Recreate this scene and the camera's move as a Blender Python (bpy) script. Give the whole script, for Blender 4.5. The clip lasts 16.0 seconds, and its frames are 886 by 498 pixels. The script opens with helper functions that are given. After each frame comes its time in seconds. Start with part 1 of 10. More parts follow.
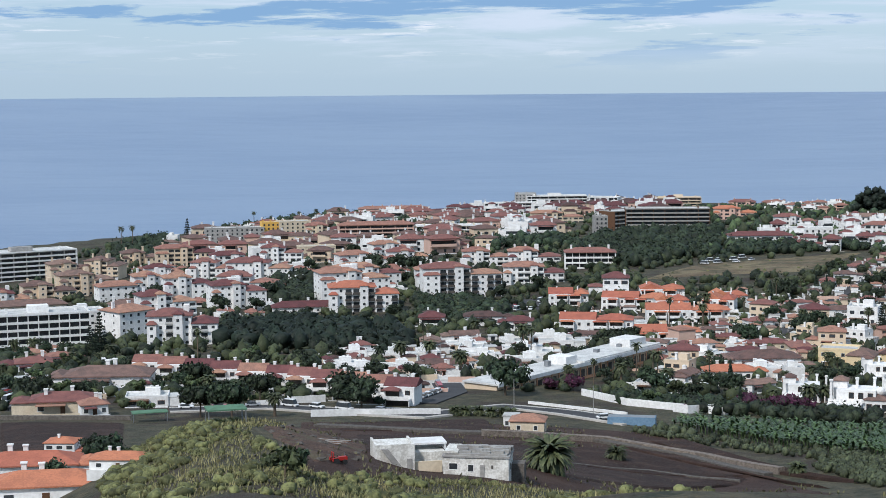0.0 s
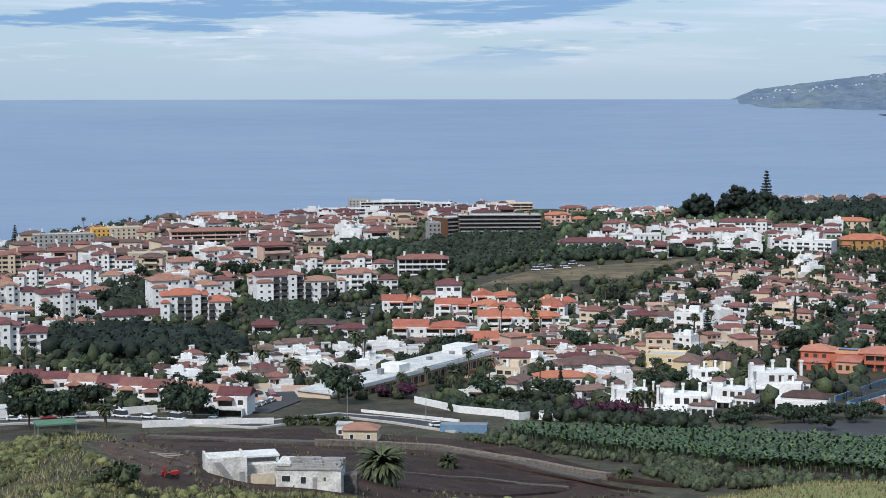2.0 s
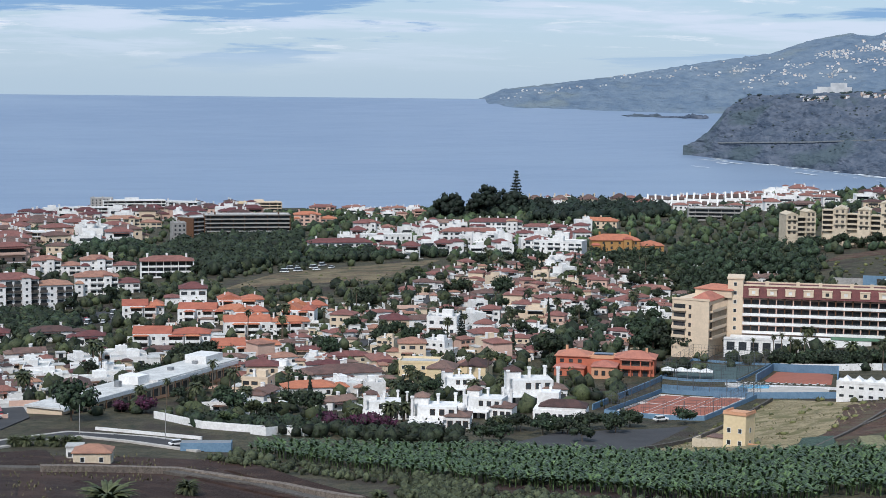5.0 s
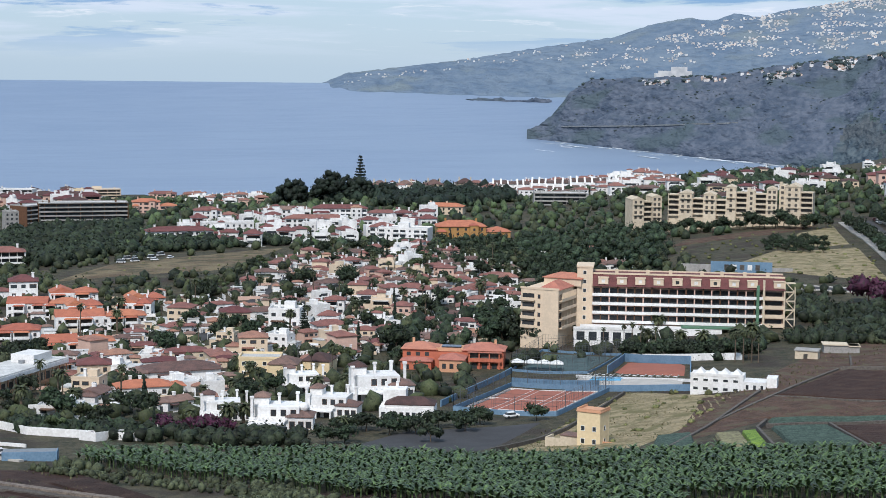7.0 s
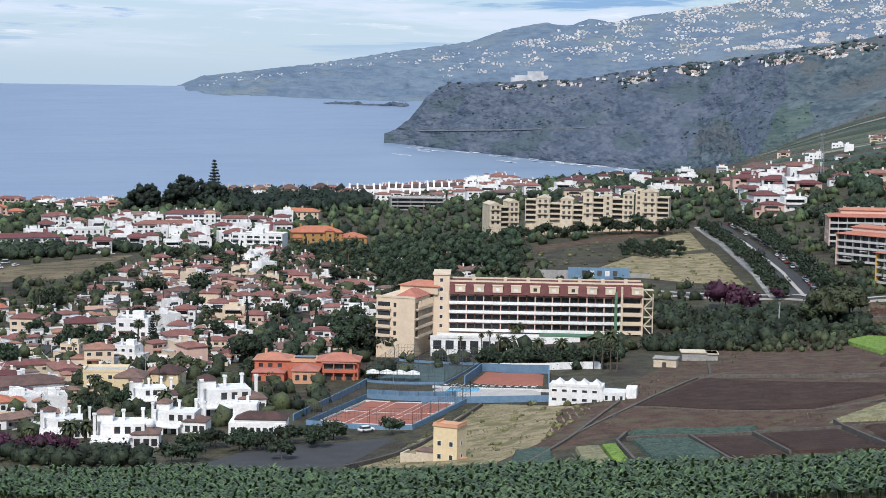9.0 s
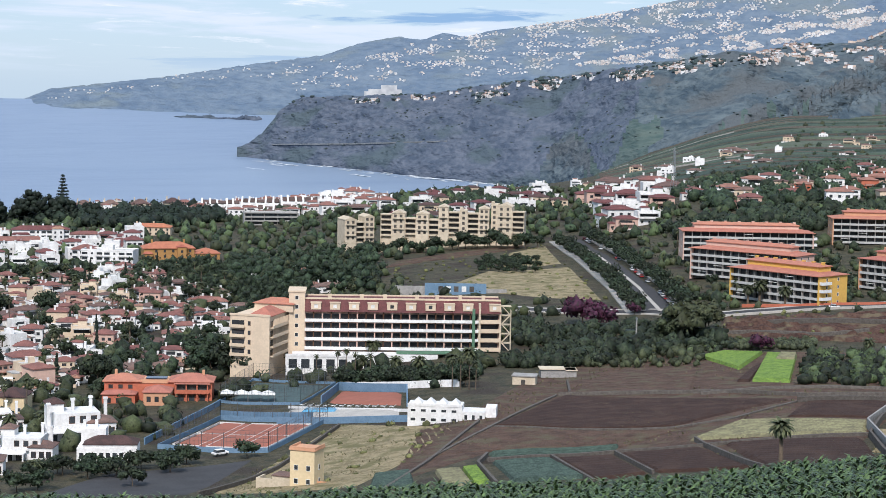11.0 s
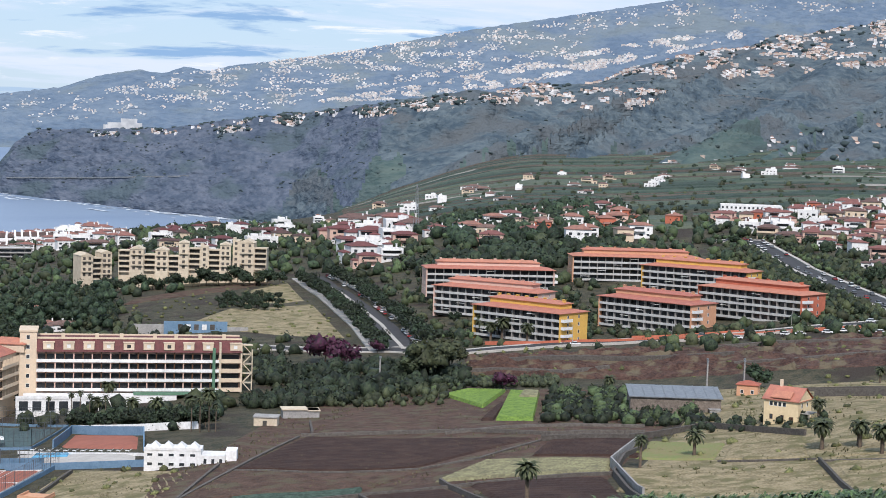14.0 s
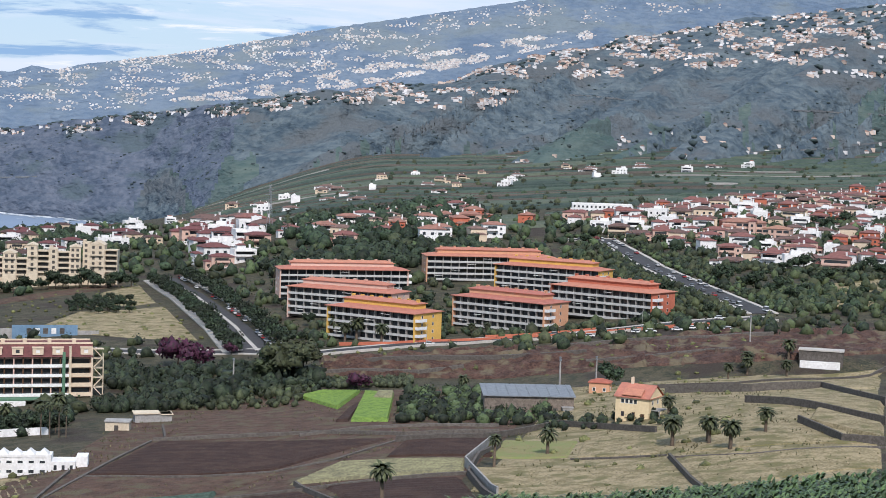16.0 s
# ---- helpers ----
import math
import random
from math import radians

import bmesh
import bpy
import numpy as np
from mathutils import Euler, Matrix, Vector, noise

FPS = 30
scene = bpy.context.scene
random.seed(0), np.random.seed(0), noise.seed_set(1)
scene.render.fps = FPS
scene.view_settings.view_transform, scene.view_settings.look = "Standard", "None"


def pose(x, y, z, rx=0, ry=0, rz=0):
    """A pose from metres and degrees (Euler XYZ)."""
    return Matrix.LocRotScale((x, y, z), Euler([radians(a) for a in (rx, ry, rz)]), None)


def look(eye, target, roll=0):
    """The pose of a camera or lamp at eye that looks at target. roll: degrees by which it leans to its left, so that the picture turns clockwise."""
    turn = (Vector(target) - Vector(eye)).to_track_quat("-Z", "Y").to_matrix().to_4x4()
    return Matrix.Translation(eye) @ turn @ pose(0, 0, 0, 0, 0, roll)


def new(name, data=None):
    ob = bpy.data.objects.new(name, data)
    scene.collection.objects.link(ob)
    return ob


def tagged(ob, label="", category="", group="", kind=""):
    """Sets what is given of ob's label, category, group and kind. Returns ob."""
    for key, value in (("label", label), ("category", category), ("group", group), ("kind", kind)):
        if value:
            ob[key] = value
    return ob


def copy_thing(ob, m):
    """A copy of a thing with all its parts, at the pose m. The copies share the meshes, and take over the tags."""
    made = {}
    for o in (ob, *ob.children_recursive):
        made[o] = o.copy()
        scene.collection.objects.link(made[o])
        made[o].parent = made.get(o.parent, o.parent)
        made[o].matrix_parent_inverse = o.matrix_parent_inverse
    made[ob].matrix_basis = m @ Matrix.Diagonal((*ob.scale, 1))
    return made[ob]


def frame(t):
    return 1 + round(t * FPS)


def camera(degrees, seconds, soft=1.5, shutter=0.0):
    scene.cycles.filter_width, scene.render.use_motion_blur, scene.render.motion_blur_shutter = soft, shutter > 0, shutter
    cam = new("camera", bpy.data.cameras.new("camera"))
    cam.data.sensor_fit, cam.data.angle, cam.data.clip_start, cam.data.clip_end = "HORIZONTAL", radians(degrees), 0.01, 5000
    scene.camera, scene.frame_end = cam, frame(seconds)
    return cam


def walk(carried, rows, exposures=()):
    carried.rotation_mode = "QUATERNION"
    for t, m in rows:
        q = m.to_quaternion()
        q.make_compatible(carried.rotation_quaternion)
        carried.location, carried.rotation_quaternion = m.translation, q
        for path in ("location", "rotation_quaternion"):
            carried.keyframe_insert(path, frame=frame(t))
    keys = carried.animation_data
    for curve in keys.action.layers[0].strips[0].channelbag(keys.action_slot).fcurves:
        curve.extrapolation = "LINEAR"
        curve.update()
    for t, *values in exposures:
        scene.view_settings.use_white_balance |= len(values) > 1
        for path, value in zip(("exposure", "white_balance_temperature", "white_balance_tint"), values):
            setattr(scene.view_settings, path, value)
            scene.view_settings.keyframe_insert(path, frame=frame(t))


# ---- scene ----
cam = camera(28.8359, 16.0, soft=0.5)
EYE = 160.0  # metres above the sea
# seconds, x, y, rise over EYE, yaw, pitch, roll to the right
PATH_ROWS = [
    (0.0, -0.02, -0.06, 0.01, -0.000, -5.590, 0.500),
    (0.5, -0.22, -2.51, 0.80, -1.435, -5.634, 0.379),
    (1.0, -0.08, -2.75, 1.25, -2.843, -5.606, 0.271),
    (1.5, 0.13, -1.65, 1.02, -4.185, -5.504, 0.191),
    (2.0, 0.17, -2.10, 1.40, -5.541, -5.460, 0.045),
    (2.5, 0.31, -0.76, 1.31, -6.890, -5.410, 0.021),
    (3.0, 0.07, 4.62, 0.89, -8.394, -5.397, -0.125),
    (3.5, 0.35, 4.63, 0.87, -9.801, -5.368, -0.183),
    (4.0, 1.01, 8.42, 0.90, -11.179, -5.384, -0.405),
    (6.5, 10.20, 41.90, 0.20, -17.797, -5.820, -0.598),
    (7.0, 10.70, 43.14, 0.57, -19.059, -5.954, -0.650),
    (7.5, 11.10, 44.24, 0.22, -20.319, -5.953, -0.696),
    (8.0, 12.76, 48.08, -0.03, -21.511, -5.907, -0.665),
    (8.5, 14.84, 51.91, 0.37, -22.638, -5.855, -0.791),
    (11.0, 19.56, 63.40, 0.61, -28.663, -5.226, -1.125),
    (11.5, 20.51, 63.99, 0.10, -29.908, -5.125, -1.136),
    (12.0, 23.99, 70.35, 0.14, -31.362, -5.034, -1.279),
    (12.5, 24.90, 72.04, 0.13, -32.861, -4.731, -1.526),
    (13.0, 24.75, 71.81, 0.27, -34.381, -4.341, -1.714),
    (13.5, 24.41, 71.13, 0.30, -35.820, -4.002, -1.838),
    (14.0, 24.55, 71.34, 0.31, -37.195, -3.805, -1.903),
    (14.5, 24.77, 71.62, 0.75, -38.473, -3.753, -1.870),
    (15.0, 24.82, 71.73, 0.75, -39.695, -3.736, -1.864),
    (15.5, 24.83, 71.55, 0.76, -40.852, -3.720, -1.859),
    (16.0, 24.75, 71.31, 0.72, -42.046, -3.666, -1.848),
]
walk(cam, [(t, pose(x, y, EYE + z, 0, 0, yaw) @ pose(0, 0, 0, 90 + pitch) @ pose(0, 0, 0, 0, 0, -roll))
           for t, x, y, z, yaw, pitch, roll in PATH_ROWS],
     exposures=((0.0, 0.07, 6200, 11), (4.0, 0.03, 6200, 12), (8.0, 0.14, 6280, 13), (12.0, 0.28, 6360, 15), (16.0, 0.26, 6370, 16)))

# ---- light: a bright, mostly clouded sky and a soft sun ----
SUN_BEARING, SUN_HEIGHT = 215.0, 46.0  # degrees clockwise from the y axis; above the horizon
world = bpy.data.worlds.new("sky")
scene.world = world
world.use_nodes = True
wn, wl = world.node_tree.nodes, world.node_tree.links
wn.clear()


def wnode(kind, **kw):
    n = wn.new(kind)
    for k, v in kw.items():
        if k == "op":
            n.operation = v
        else:
            n.inputs[int(k[1:])].default_value = v
    return n


tc = wn.new("ShaderNodeTexCoord")
sep = wn.new("ShaderNodeSeparateXYZ")
wl.new(tc.outputs["Generated"], sep.inputs[0])
up = wnode("ShaderNodeMath", op="MAXIMUM", i1=0.0)
wl.new(sep.outputs[2], up.inputs[0])
lift = wnode("ShaderNodeMath", op="ADD", i1=0.07)
wl.new(up.outputs[0], lift.inputs[0])
cx = wnode("ShaderNodeMath", op="DIVIDE")
wl.new(sep.outputs[0], cx.inputs[0]), wl.new(lift.outputs[0], cx.inputs[1])
cy = wnode("ShaderNodeMath", op="DIVIDE")
wl.new(sep.outputs[1], cy.inputs[0]), wl.new(lift.outputs[0], cy.inputs[1])
deck = wn.new("ShaderNodeCombineXYZ")
wl.new(cx.outputs[0], deck.inputs[0]), wl.new(cy.outputs[0], deck.inputs[1])


def cloud_noise(scale, detail, rough, lo, hi, seed):
    mp = wn.new("ShaderNodeMapping")
    mp.inputs["Location"].default_value = (seed, seed * 0.37, 0)
    wl.new(deck.outputs[0], mp.inputs[0])
    nz = wn.new("ShaderNodeTexNoise")
    nz.inputs["Scale"].default_value, nz.inputs["Detail"].default_value, nz.inputs["Roughness"].default_value = scale, detail, rough
    nz.inputs["Distortion"].default_value = 0.35
    wl.new(mp.outputs[0], nz.inputs["Vector"])
    mr = wn.new("ShaderNodeMapRange")
    mr.interpolation_type = "SMOOTHSTEP"
    mr.inputs[1].default_value, mr.inputs[2].default_value = lo, hi
    wl.new(nz.outputs[0], mr.inputs[0])
    low = wn.new("ShaderNodeMapRange")
    low.interpolation_type = "SMOOTHSTEP"
    low.inputs[1].default_value, low.inputs[2].default_value = 0.0, 0.035
    wl.new(sep.outputs[2], low.inputs[0])
    thin = wnode("ShaderNodeMath", op="MULTIPLY")
    wl.new(mr.outputs[0], thin.inputs[0]), wl.new(low.outputs[0], thin.inputs[1])
    return thin.outputs[0]


nishita = wn.new("ShaderNodeTexSky")
nishita.sky_type, nishita.sun_disc = "NISHITA", False
nishita.sun_elevation, nishita.sun_rotation = radians(SUN_HEIGHT), radians(SUN_BEARING)
nishita.altitude, nishita.dust_density, nishita.ozone_density = 160, 0.6, 1.6
sky_dim = wn.new("ShaderNodeMixRGB")
sky_dim.blend_type, sky_dim.inputs[0].default_value = "MULTIPLY", 1.0
sky_dim.inputs[2].default_value = (0.105, 0.105, 0.105, 1)
wl.new(nishita.outputs[0], sky_dim.inputs[1])
# pale veil, bright banks, and grey-blue bars
veil = wn.new("ShaderNodeMixRGB")
veil.inputs[2].default_value = (0.42, 0.59, 0.76, 1)
veil.inputs[0].default_value = 0.72
wl.new(sky_dim.outputs[0], veil.inputs[1])
bank = wn.new("ShaderNodeMixRGB")
bank.inputs[2].default_value = (0.63, 0.72, 0.83, 1)
wl.new(cloud_noise(0.55, 8, 0.62, 0.46, 0.62, 4.3), bank.inputs[0]), wl.new(veil.outputs[0], bank.inputs[1])
streak = wn.new("ShaderNodeMixRGB")
streak.inputs[2].default_value = (0.78, 0.83, 0.89, 1)
wl.new(cloud_noise(1.5, 9, 0.66, 0.56, 0.70, 23.1), streak.inputs[0]), wl.new(bank.outputs[0], streak.inputs[1])
bar = wn.new("ShaderNodeMixRGB")
bar.inputs[2].default_value = (0.25, 0.42, 0.64, 1)
wl.new(cloud_noise(0.42, 8, 0.64, 0.54, 0.60, 11.9), bar.inputs[0]), wl.new(streak.outputs[0], bar.inputs[1])
wbg = wn.new("ShaderNodeBackground")
wbg.inputs[1].default_value = 1.0
wl.new(bar.outputs[0], wbg.inputs[0])
wout = wn.new("ShaderNodeOutputWorld")
wl.new(wbg.outputs[0], wout.inputs[0])

sun = new("sun", bpy.data.lights.new("sun", "SUN"))
sun.data.energy, sun.data.angle, sun.data.color = 3.3, radians(5), (1.0, 0.95, 0.88)
sun.matrix_world = look((0, 0, 900), (-900 * math.sin(radians(SUN_BEARING)) / math.tan(radians(SUN_HEIGHT)),
                                       -900 * math.cos(radians(SUN_BEARING)) / math.tan(radians(SUN_HEIGHT)), 0))

# ---- materials ----


def mat(name, c1, c2=None, size=3.0, fine=0.3, rough=0.85, rand=0.0, hue=0.0, bump=0.0, bump_size=0.3, metal=0.0, stretch=(1, 1, 1), spec=0.3, island=0.0, third=None, third_size=50.0):
    """Two colours mixed by coarse and fine noise (sizes in metres), some change from object to object, fine relief."""
    m = bpy.data.materials.new(name)
    m.use_nodes = True
    n, l = m.node_tree.nodes, m.node_tree.links
    b = n["Principled BSDF"]
    b.inputs["Roughness"].default_value, b.inputs["Metallic"].default_value = rough, metal
    b.inputs["Specular IOR Level"].default_value = spec
    c2 = c2 or tuple(c * 0.8 for c in c1)
    geo = n.new("ShaderNodeNewGeometry")
    mp = n.new("ShaderNodeMapping")
    mp.inputs["Scale"].default_value = stretch
    at = geo.outputs["Position"]
    l.new(at, mp.inputs[0])
    noises = []
    for s in (size, fine):
        nz = n.new("ShaderNodeTexNoise")
        nz.inputs["Scale"].default_value, nz.inputs["Detail"].default_value = 1.0 / s, 3
        l.new(mp.outputs[0], nz.inputs["Vector"])
        noises.append(nz)
    mid = n.new("ShaderNodeMath")
    mid.operation = "ADD"
    l.new(noises[0].outputs[0], mid.inputs[0]), l.new(noises[1].outputs[0], mid.inputs[1])
    rng = n.new("ShaderNodeMapRange")
    rng.inputs[1].default_value, rng.inputs[2].default_value = 0.8, 1.2
    l.new(mid.outputs[0], rng.inputs[0])
    mix = n.new("ShaderNodeMixRGB")
    mix.inputs[1].default_value, mix.inputs[2].default_value = (*c1, 1), (*c2, 1)
    l.new(rng.outputs[0], mix.inputs[0])
    out = mix.outputs[0]
    if third:
        nz = n.new("ShaderNodeTexNoise")
        nz.inputs["Scale"].default_value, nz.inputs["Detail"].default_value = 1.0 / third_size, 5
        off = n.new("ShaderNodeVectorMath")
        off.inputs[1].default_value = (731, 213, 97)
        l.new(mp.outputs[0], off.inputs[0])
        l.new(off.outputs[0], nz.inputs["Vector"])
        mr = n.new("ShaderNodeMapRange")
        mr.interpolation_type = "SMOOTHSTEP"
        mr.inputs[1].default_value, mr.inputs[2].default_value = 0.5, 0.64
        l.new(nz.outputs[0], mr.inputs[0])
        more = n.new("ShaderNodeMixRGB")
        more.inputs[2].default_value = (*third, 1)
        l.new(mr.outputs[0], more.inputs[0]), l.new(out, more.inputs[1])
        out = more.outputs[0]
    if rand or hue:
        info = n.new("ShaderNodeObjectInfo")
        hsv = n.new("ShaderNodeHueSaturation")
        for k, amount, socket in ((0, rand, "Value"), (1, hue, "Hue")):
            mr = n.new("ShaderNodeMapRange")
            mid_value = 1.0 if socket == "Value" else 0.5
            mr.inputs[3].default_value, mr.inputs[4].default_value = mid_value - amount, mid_value + amount
            l.new(info.outputs["Random"], mr.inputs[0])
            l.new(mr.outputs[0], hsv.inputs[socket])
        l.new(out, hsv.inputs["Color"])
        out = hsv.outputs[0]
    if island:
        mr = n.new("ShaderNodeMapRange")
        mr.inputs[3].default_value, mr.inputs[4].default_value = 1 - island, 1 + island
        l.new(geo.outputs["Random Per Island"], mr.inputs[0])
        hsv = n.new("ShaderNodeHueSaturation")
        l.new(mr.outputs[0], hsv.inputs["Value"]), l.new(out, hsv.inputs["Color"])
        out = hsv.outputs[0]
    l.new(out, b.inputs["Base Color"])
    if bump:
        nz = n.new("ShaderNodeTexNoise")
        nz.inputs["Scale"].default_value, nz.inputs["Detail"].default_value = 1.0 / bump_size, 4
        l.new(mp.outputs[0], nz.inputs["Vector"])
        bp = n.new("ShaderNodeBump")
        bp.inputs["Strength"].default_value, bp.inputs["Distance"].default_value = bump, bump_size
        l.new(nz.outputs[0], bp.inputs["Height"])
        l.new(bp.outputs[0], b.inputs["Normal"])
    return m


WHITE = mat("white_render", (0.79, 0.785, 0.77), (0.64, 0.63, 0.61), 3, 0.6, rand=0.08)
CREAM = mat("cream_render", (0.66, 0.53, 0.39), (0.57, 0.46, 0.34), 4, 0.7, rand=0.06)
SAND = mat("sand_render", (0.62, 0.53, 0.40), (0.50, 0.42, 0.31), 3, 0.5, rand=0.06)
PINK = mat("pink_render", (0.62, 0.42, 0.34), (0.54, 0.37, 0.30), 4, 0.7, rand=0.08)
YELLOW = mat("yellow_render", (0.66, 0.40, 0.10), (0.58, 0.35, 0.09), 4, 0.7)
PALE_YELLOW = mat("pale_yellow_render", (0.72, 0.58, 0.36), (0.63, 0.50, 0.31), 4, 0.7)
OCHRE = mat("ochre_render", (0.42, 0.23, 0.085), (0.34, 0.19, 0.07), 4, 0.7)
LEAF_OLIVE = mat("olive_broadleaf", (0.060, 0.072, 0.034), (0.028, 0.036, 0.018), 1.6, 0.4, hue=0.02, rough=0.7, island=0.45)
TERRA = mat("terracotta_render", (0.50, 0.155, 0.092), (0.41, 0.125, 0.075), 4, 0.7)
SALMON = mat("salmon_render", (0.60, 0.33, 0.20), (0.52, 0.28, 0.17), 4, 0.7)
GREY = mat("grey_concrete", (0.36, 0.35, 0.33), (0.25, 0.24, 0.23), 2, 0.4, rand=0.1)
OLDWHITE = mat("weathered_white_render", (0.76, 0.75, 0.71), (0.46, 0.44, 0.40), 1.8, 0.3, bump=0.2)
TILE = mat("red_clay_tile", (0.270, 0.122, 0.098), (0.170, 0.082, 0.070), 2.2, 0.3, rand=0.55, hue=0.028, bump=0.3, bump_size=0.3)
TILE_CORAL = mat("coral_clay_tile", (0.460, 0.182, 0.126), (0.345, 0.140, 0.104), 2.2, 0.3, rand=0.12, hue=0.008, bump=0.3, bump_size=0.3)
TILE_DARK = mat("dark_brown_tile", (0.120, 0.078, 0.066), (0.080, 0.056, 0.050), 2.2, 0.3, rand=0.2, bump=0.3, bump_size=0.3)
TILE_ORANGE = mat("orange_clay_tile", (0.45, 0.160, 0.095), (0.33, 0.118, 0.075), 2.2, 0.3, rand=0.15, hue=0.008, bump=0.3, bump_size=0.3)
TILE_BROWN = mat("brown_clay_tile", (0.185, 0.110, 0.092), (0.100, 0.068, 0.060), 2.2, 0.3, rand=0.5, hue=0.015, bump=0.3, bump_size=0.3)
FLAT_ROOF = mat("pale_roof_screed", (0.56, 0.56, 0.54), (0.38, 0.38, 0.37), 3, 0.5, rand=0.12)
GLASS = mat("dark_window_glass", (0.030, 0.036, 0.042), (0.05, 0.055, 0.06), 2, 0.5, rough=0.12, spec=0.6, rand=0.3)
# dark tone for shade painted into recesses; also dark rails and bars
SHADE = mat("dark_rail_and_painted_shade", (0.06, 0.055, 0.05), (0.10, 0.09, 0.08), 1.2, 0.4, rand=0.3)
FRAME_W = mat("white_window_frame", (0.75, 0.75, 0.73), (0.66, 0.66, 0.64), 1, 0.2, rough=0.5)
WOOD = mat("brown_painted_wood", (0.13, 0.065, 0.035), (0.09, 0.045, 0.025), 1, 0.15, rough=0.6, rand=0.2)
METAL = mat("grey_galvanised_metal", (0.33, 0.34, 0.35), (0.24, 0.25, 0.26), 1, 0.2, rough=0.45, metal=0.6)
PANEL = mat("solar_panel", (0.035, 0.045, 0.075), (0.025, 0.03, 0.05), 1, 0.2, rough=0.2, spec=0.6)
ASPHALT = mat("asphalt", (0.060, 0.060, 0.063), (0.042, 0.042, 0.045), 6, 0.5, rough=0.9)
PAVING = mat("pale_paving", (0.48, 0.45, 0.41), (0.36, 0.34, 0.31), 4, 0.5)
PAINT = mat("road_paint", (0.75, 0.75, 0.72), (0.6, 0.6, 0.58), 1, 0.2)
STONE = mat("dark_lava_stone", (0.14, 0.125, 0.11), (0.075, 0.066, 0.058), 0.8, 0.22, bump=0.6, bump_size=0.3, rand=0.2)
SOIL = mat("dark_red_soil", (0.030, 0.0140, 0.0094), (0.050, 0.0255, 0.0175), 5, 0.5, bump=0.9, bump_size=0.5, third=(0.058, 0.032, 0.022), third_size=7)
SOIL_DARK = mat("almost_black_soil", (0.021, 0.0108, 0.0078), (0.036, 0.0192, 0.0138), 7, 0.6, bump=0.8, bump_size=0.5, third=(0.049, 0.028, 0.021), third_size=6)
PLANT_A = mat("plantation_green", (0.038, 0.064, 0.048), (0.080, 0.108, 0.074), 12, 2.5, bump=1.0, bump_size=2.5)
PLANT_B = mat("plantation_dark_green", (0.028, 0.048, 0.038), (0.054, 0.076, 0.056), 10, 2.2, bump=1.0, bump_size=2.5)
PLANT_C = mat("plantation_pale_green", (0.066, 0.092, 0.062), (0.104, 0.120, 0.086), 12, 2.5, bump=0.8, bump_size=2.5)
RAIL = mat("pale_grey_railing", (0.50, 0.50, 0.48), (0.38, 0.38, 0.37), 2, 0.4)
SOIL_DRY = mat("brown_dry_soil", (0.118, 0.070, 0.048), (0.052, 0.029, 0.020), 4, 0.6, bump=1.0, bump_size=0.6, third=(0.098, 0.080, 0.047), third_size=6)
BANK_EARTH = mat("red_brown_cut_bank", (0.040, 0.020, 0.0155), (0.108, 0.060, 0.044), 4.5, 0.8, bump=1.0, bump_size=1.0, third=(0.13, 0.104, 0.066), third_size=7)
FIELD_STONE = mat("brown_field_stone", (0.235, 0.195, 0.160), (0.115, 0.095, 0.080), 0.9, 0.25, bump=0.7, bump_size=0.35)
STRAW = mat("dry_grass_field", (0.35, 0.285, 0.17), (0.17, 0.140, 0.072), 4.0, 0.6, bump=1.0, bump_size=0.5, third=(0.15, 0.135, 0.060), third_size=6)
LOT = mat("brown_and_straw_lot", (0.105, 0.072, 0.046), (0.215, 0.175, 0.098), 13, 0.8, bump=1.0, bump_size=0.6, third=(0.075, 0.066, 0.034), third_size=9)
LIME = mat("lettuce_green", (0.19, 0.29, 0.050), (0.085, 0.150, 0.030), 1.6, 0.4, bump=0.6)
LIME_DRY = mat("yellow_green_grass", (0.17, 0.20, 0.07), (0.22, 0.19, 0.09), 6, 0.8, bump=0.6)
KALE = mat("blue_green_crop", (0.070, 0.108, 0.086), (0.030, 0.050, 0.042), 1.6, 0.4, bump=0.8, bump_size=0.5)
PALE_CROP = mat("pale_crop_rows", (0.25, 0.24, 0.13), (0.13, 0.12, 0.075), 2.5, 0.5, bump=0.6)
SCRUB = mat("green_scrub_ground", (0.025, 0.029, 0.016), (0.090, 0.076, 0.046), 4.5, 0.8, bump=0.8, bump_size=0.7, third=(0.040, 0.030, 0.022), third_size=15)
CLAY = mat("red_clay_court", (0.34, 0.12, 0.08), (0.27, 0.10, 0.068), 5, 0.8)
BLUE = mat("blue_painted_wall", (0.165, 0.265, 0.370), (0.120, 0.205, 0.295), 3, 0.5)
MESH_WIRE = mat("grey_fence_wire", (0.13, 0.14, 0.15), (0.10, 0.11, 0.12), 1, 0.2, rough=0.5, metal=0.4)
LEAF = mat("dark_broadleaf", (0.038, 0.057, 0.029), (0.008, 0.014, 0.008), 1.6, 0.4, rand=0.3, hue=0.02, rough=0.7, island=0.5)
LEAF_LIGHT = mat("light_broadleaf", (0.075, 0.098, 0.042), (0.04, 0.056, 0.024), 1.6, 0.4, rand=0.25, hue=0.02, rough=0.7, island=0.4)
LEAF_PINE = mat("blackish_conifer_green", (0.018, 0.030, 0.019), (0.009, 0.016, 0.010), 1.2, 0.4, rand=0.25, rough=0.7, island=0.45)
LEAF_PALM = mat("palm_green", (0.078, 0.088, 0.040), (0.034, 0.044, 0.020), 0.8, 0.3, rand=0.25, rough=0.6, island=0.45)
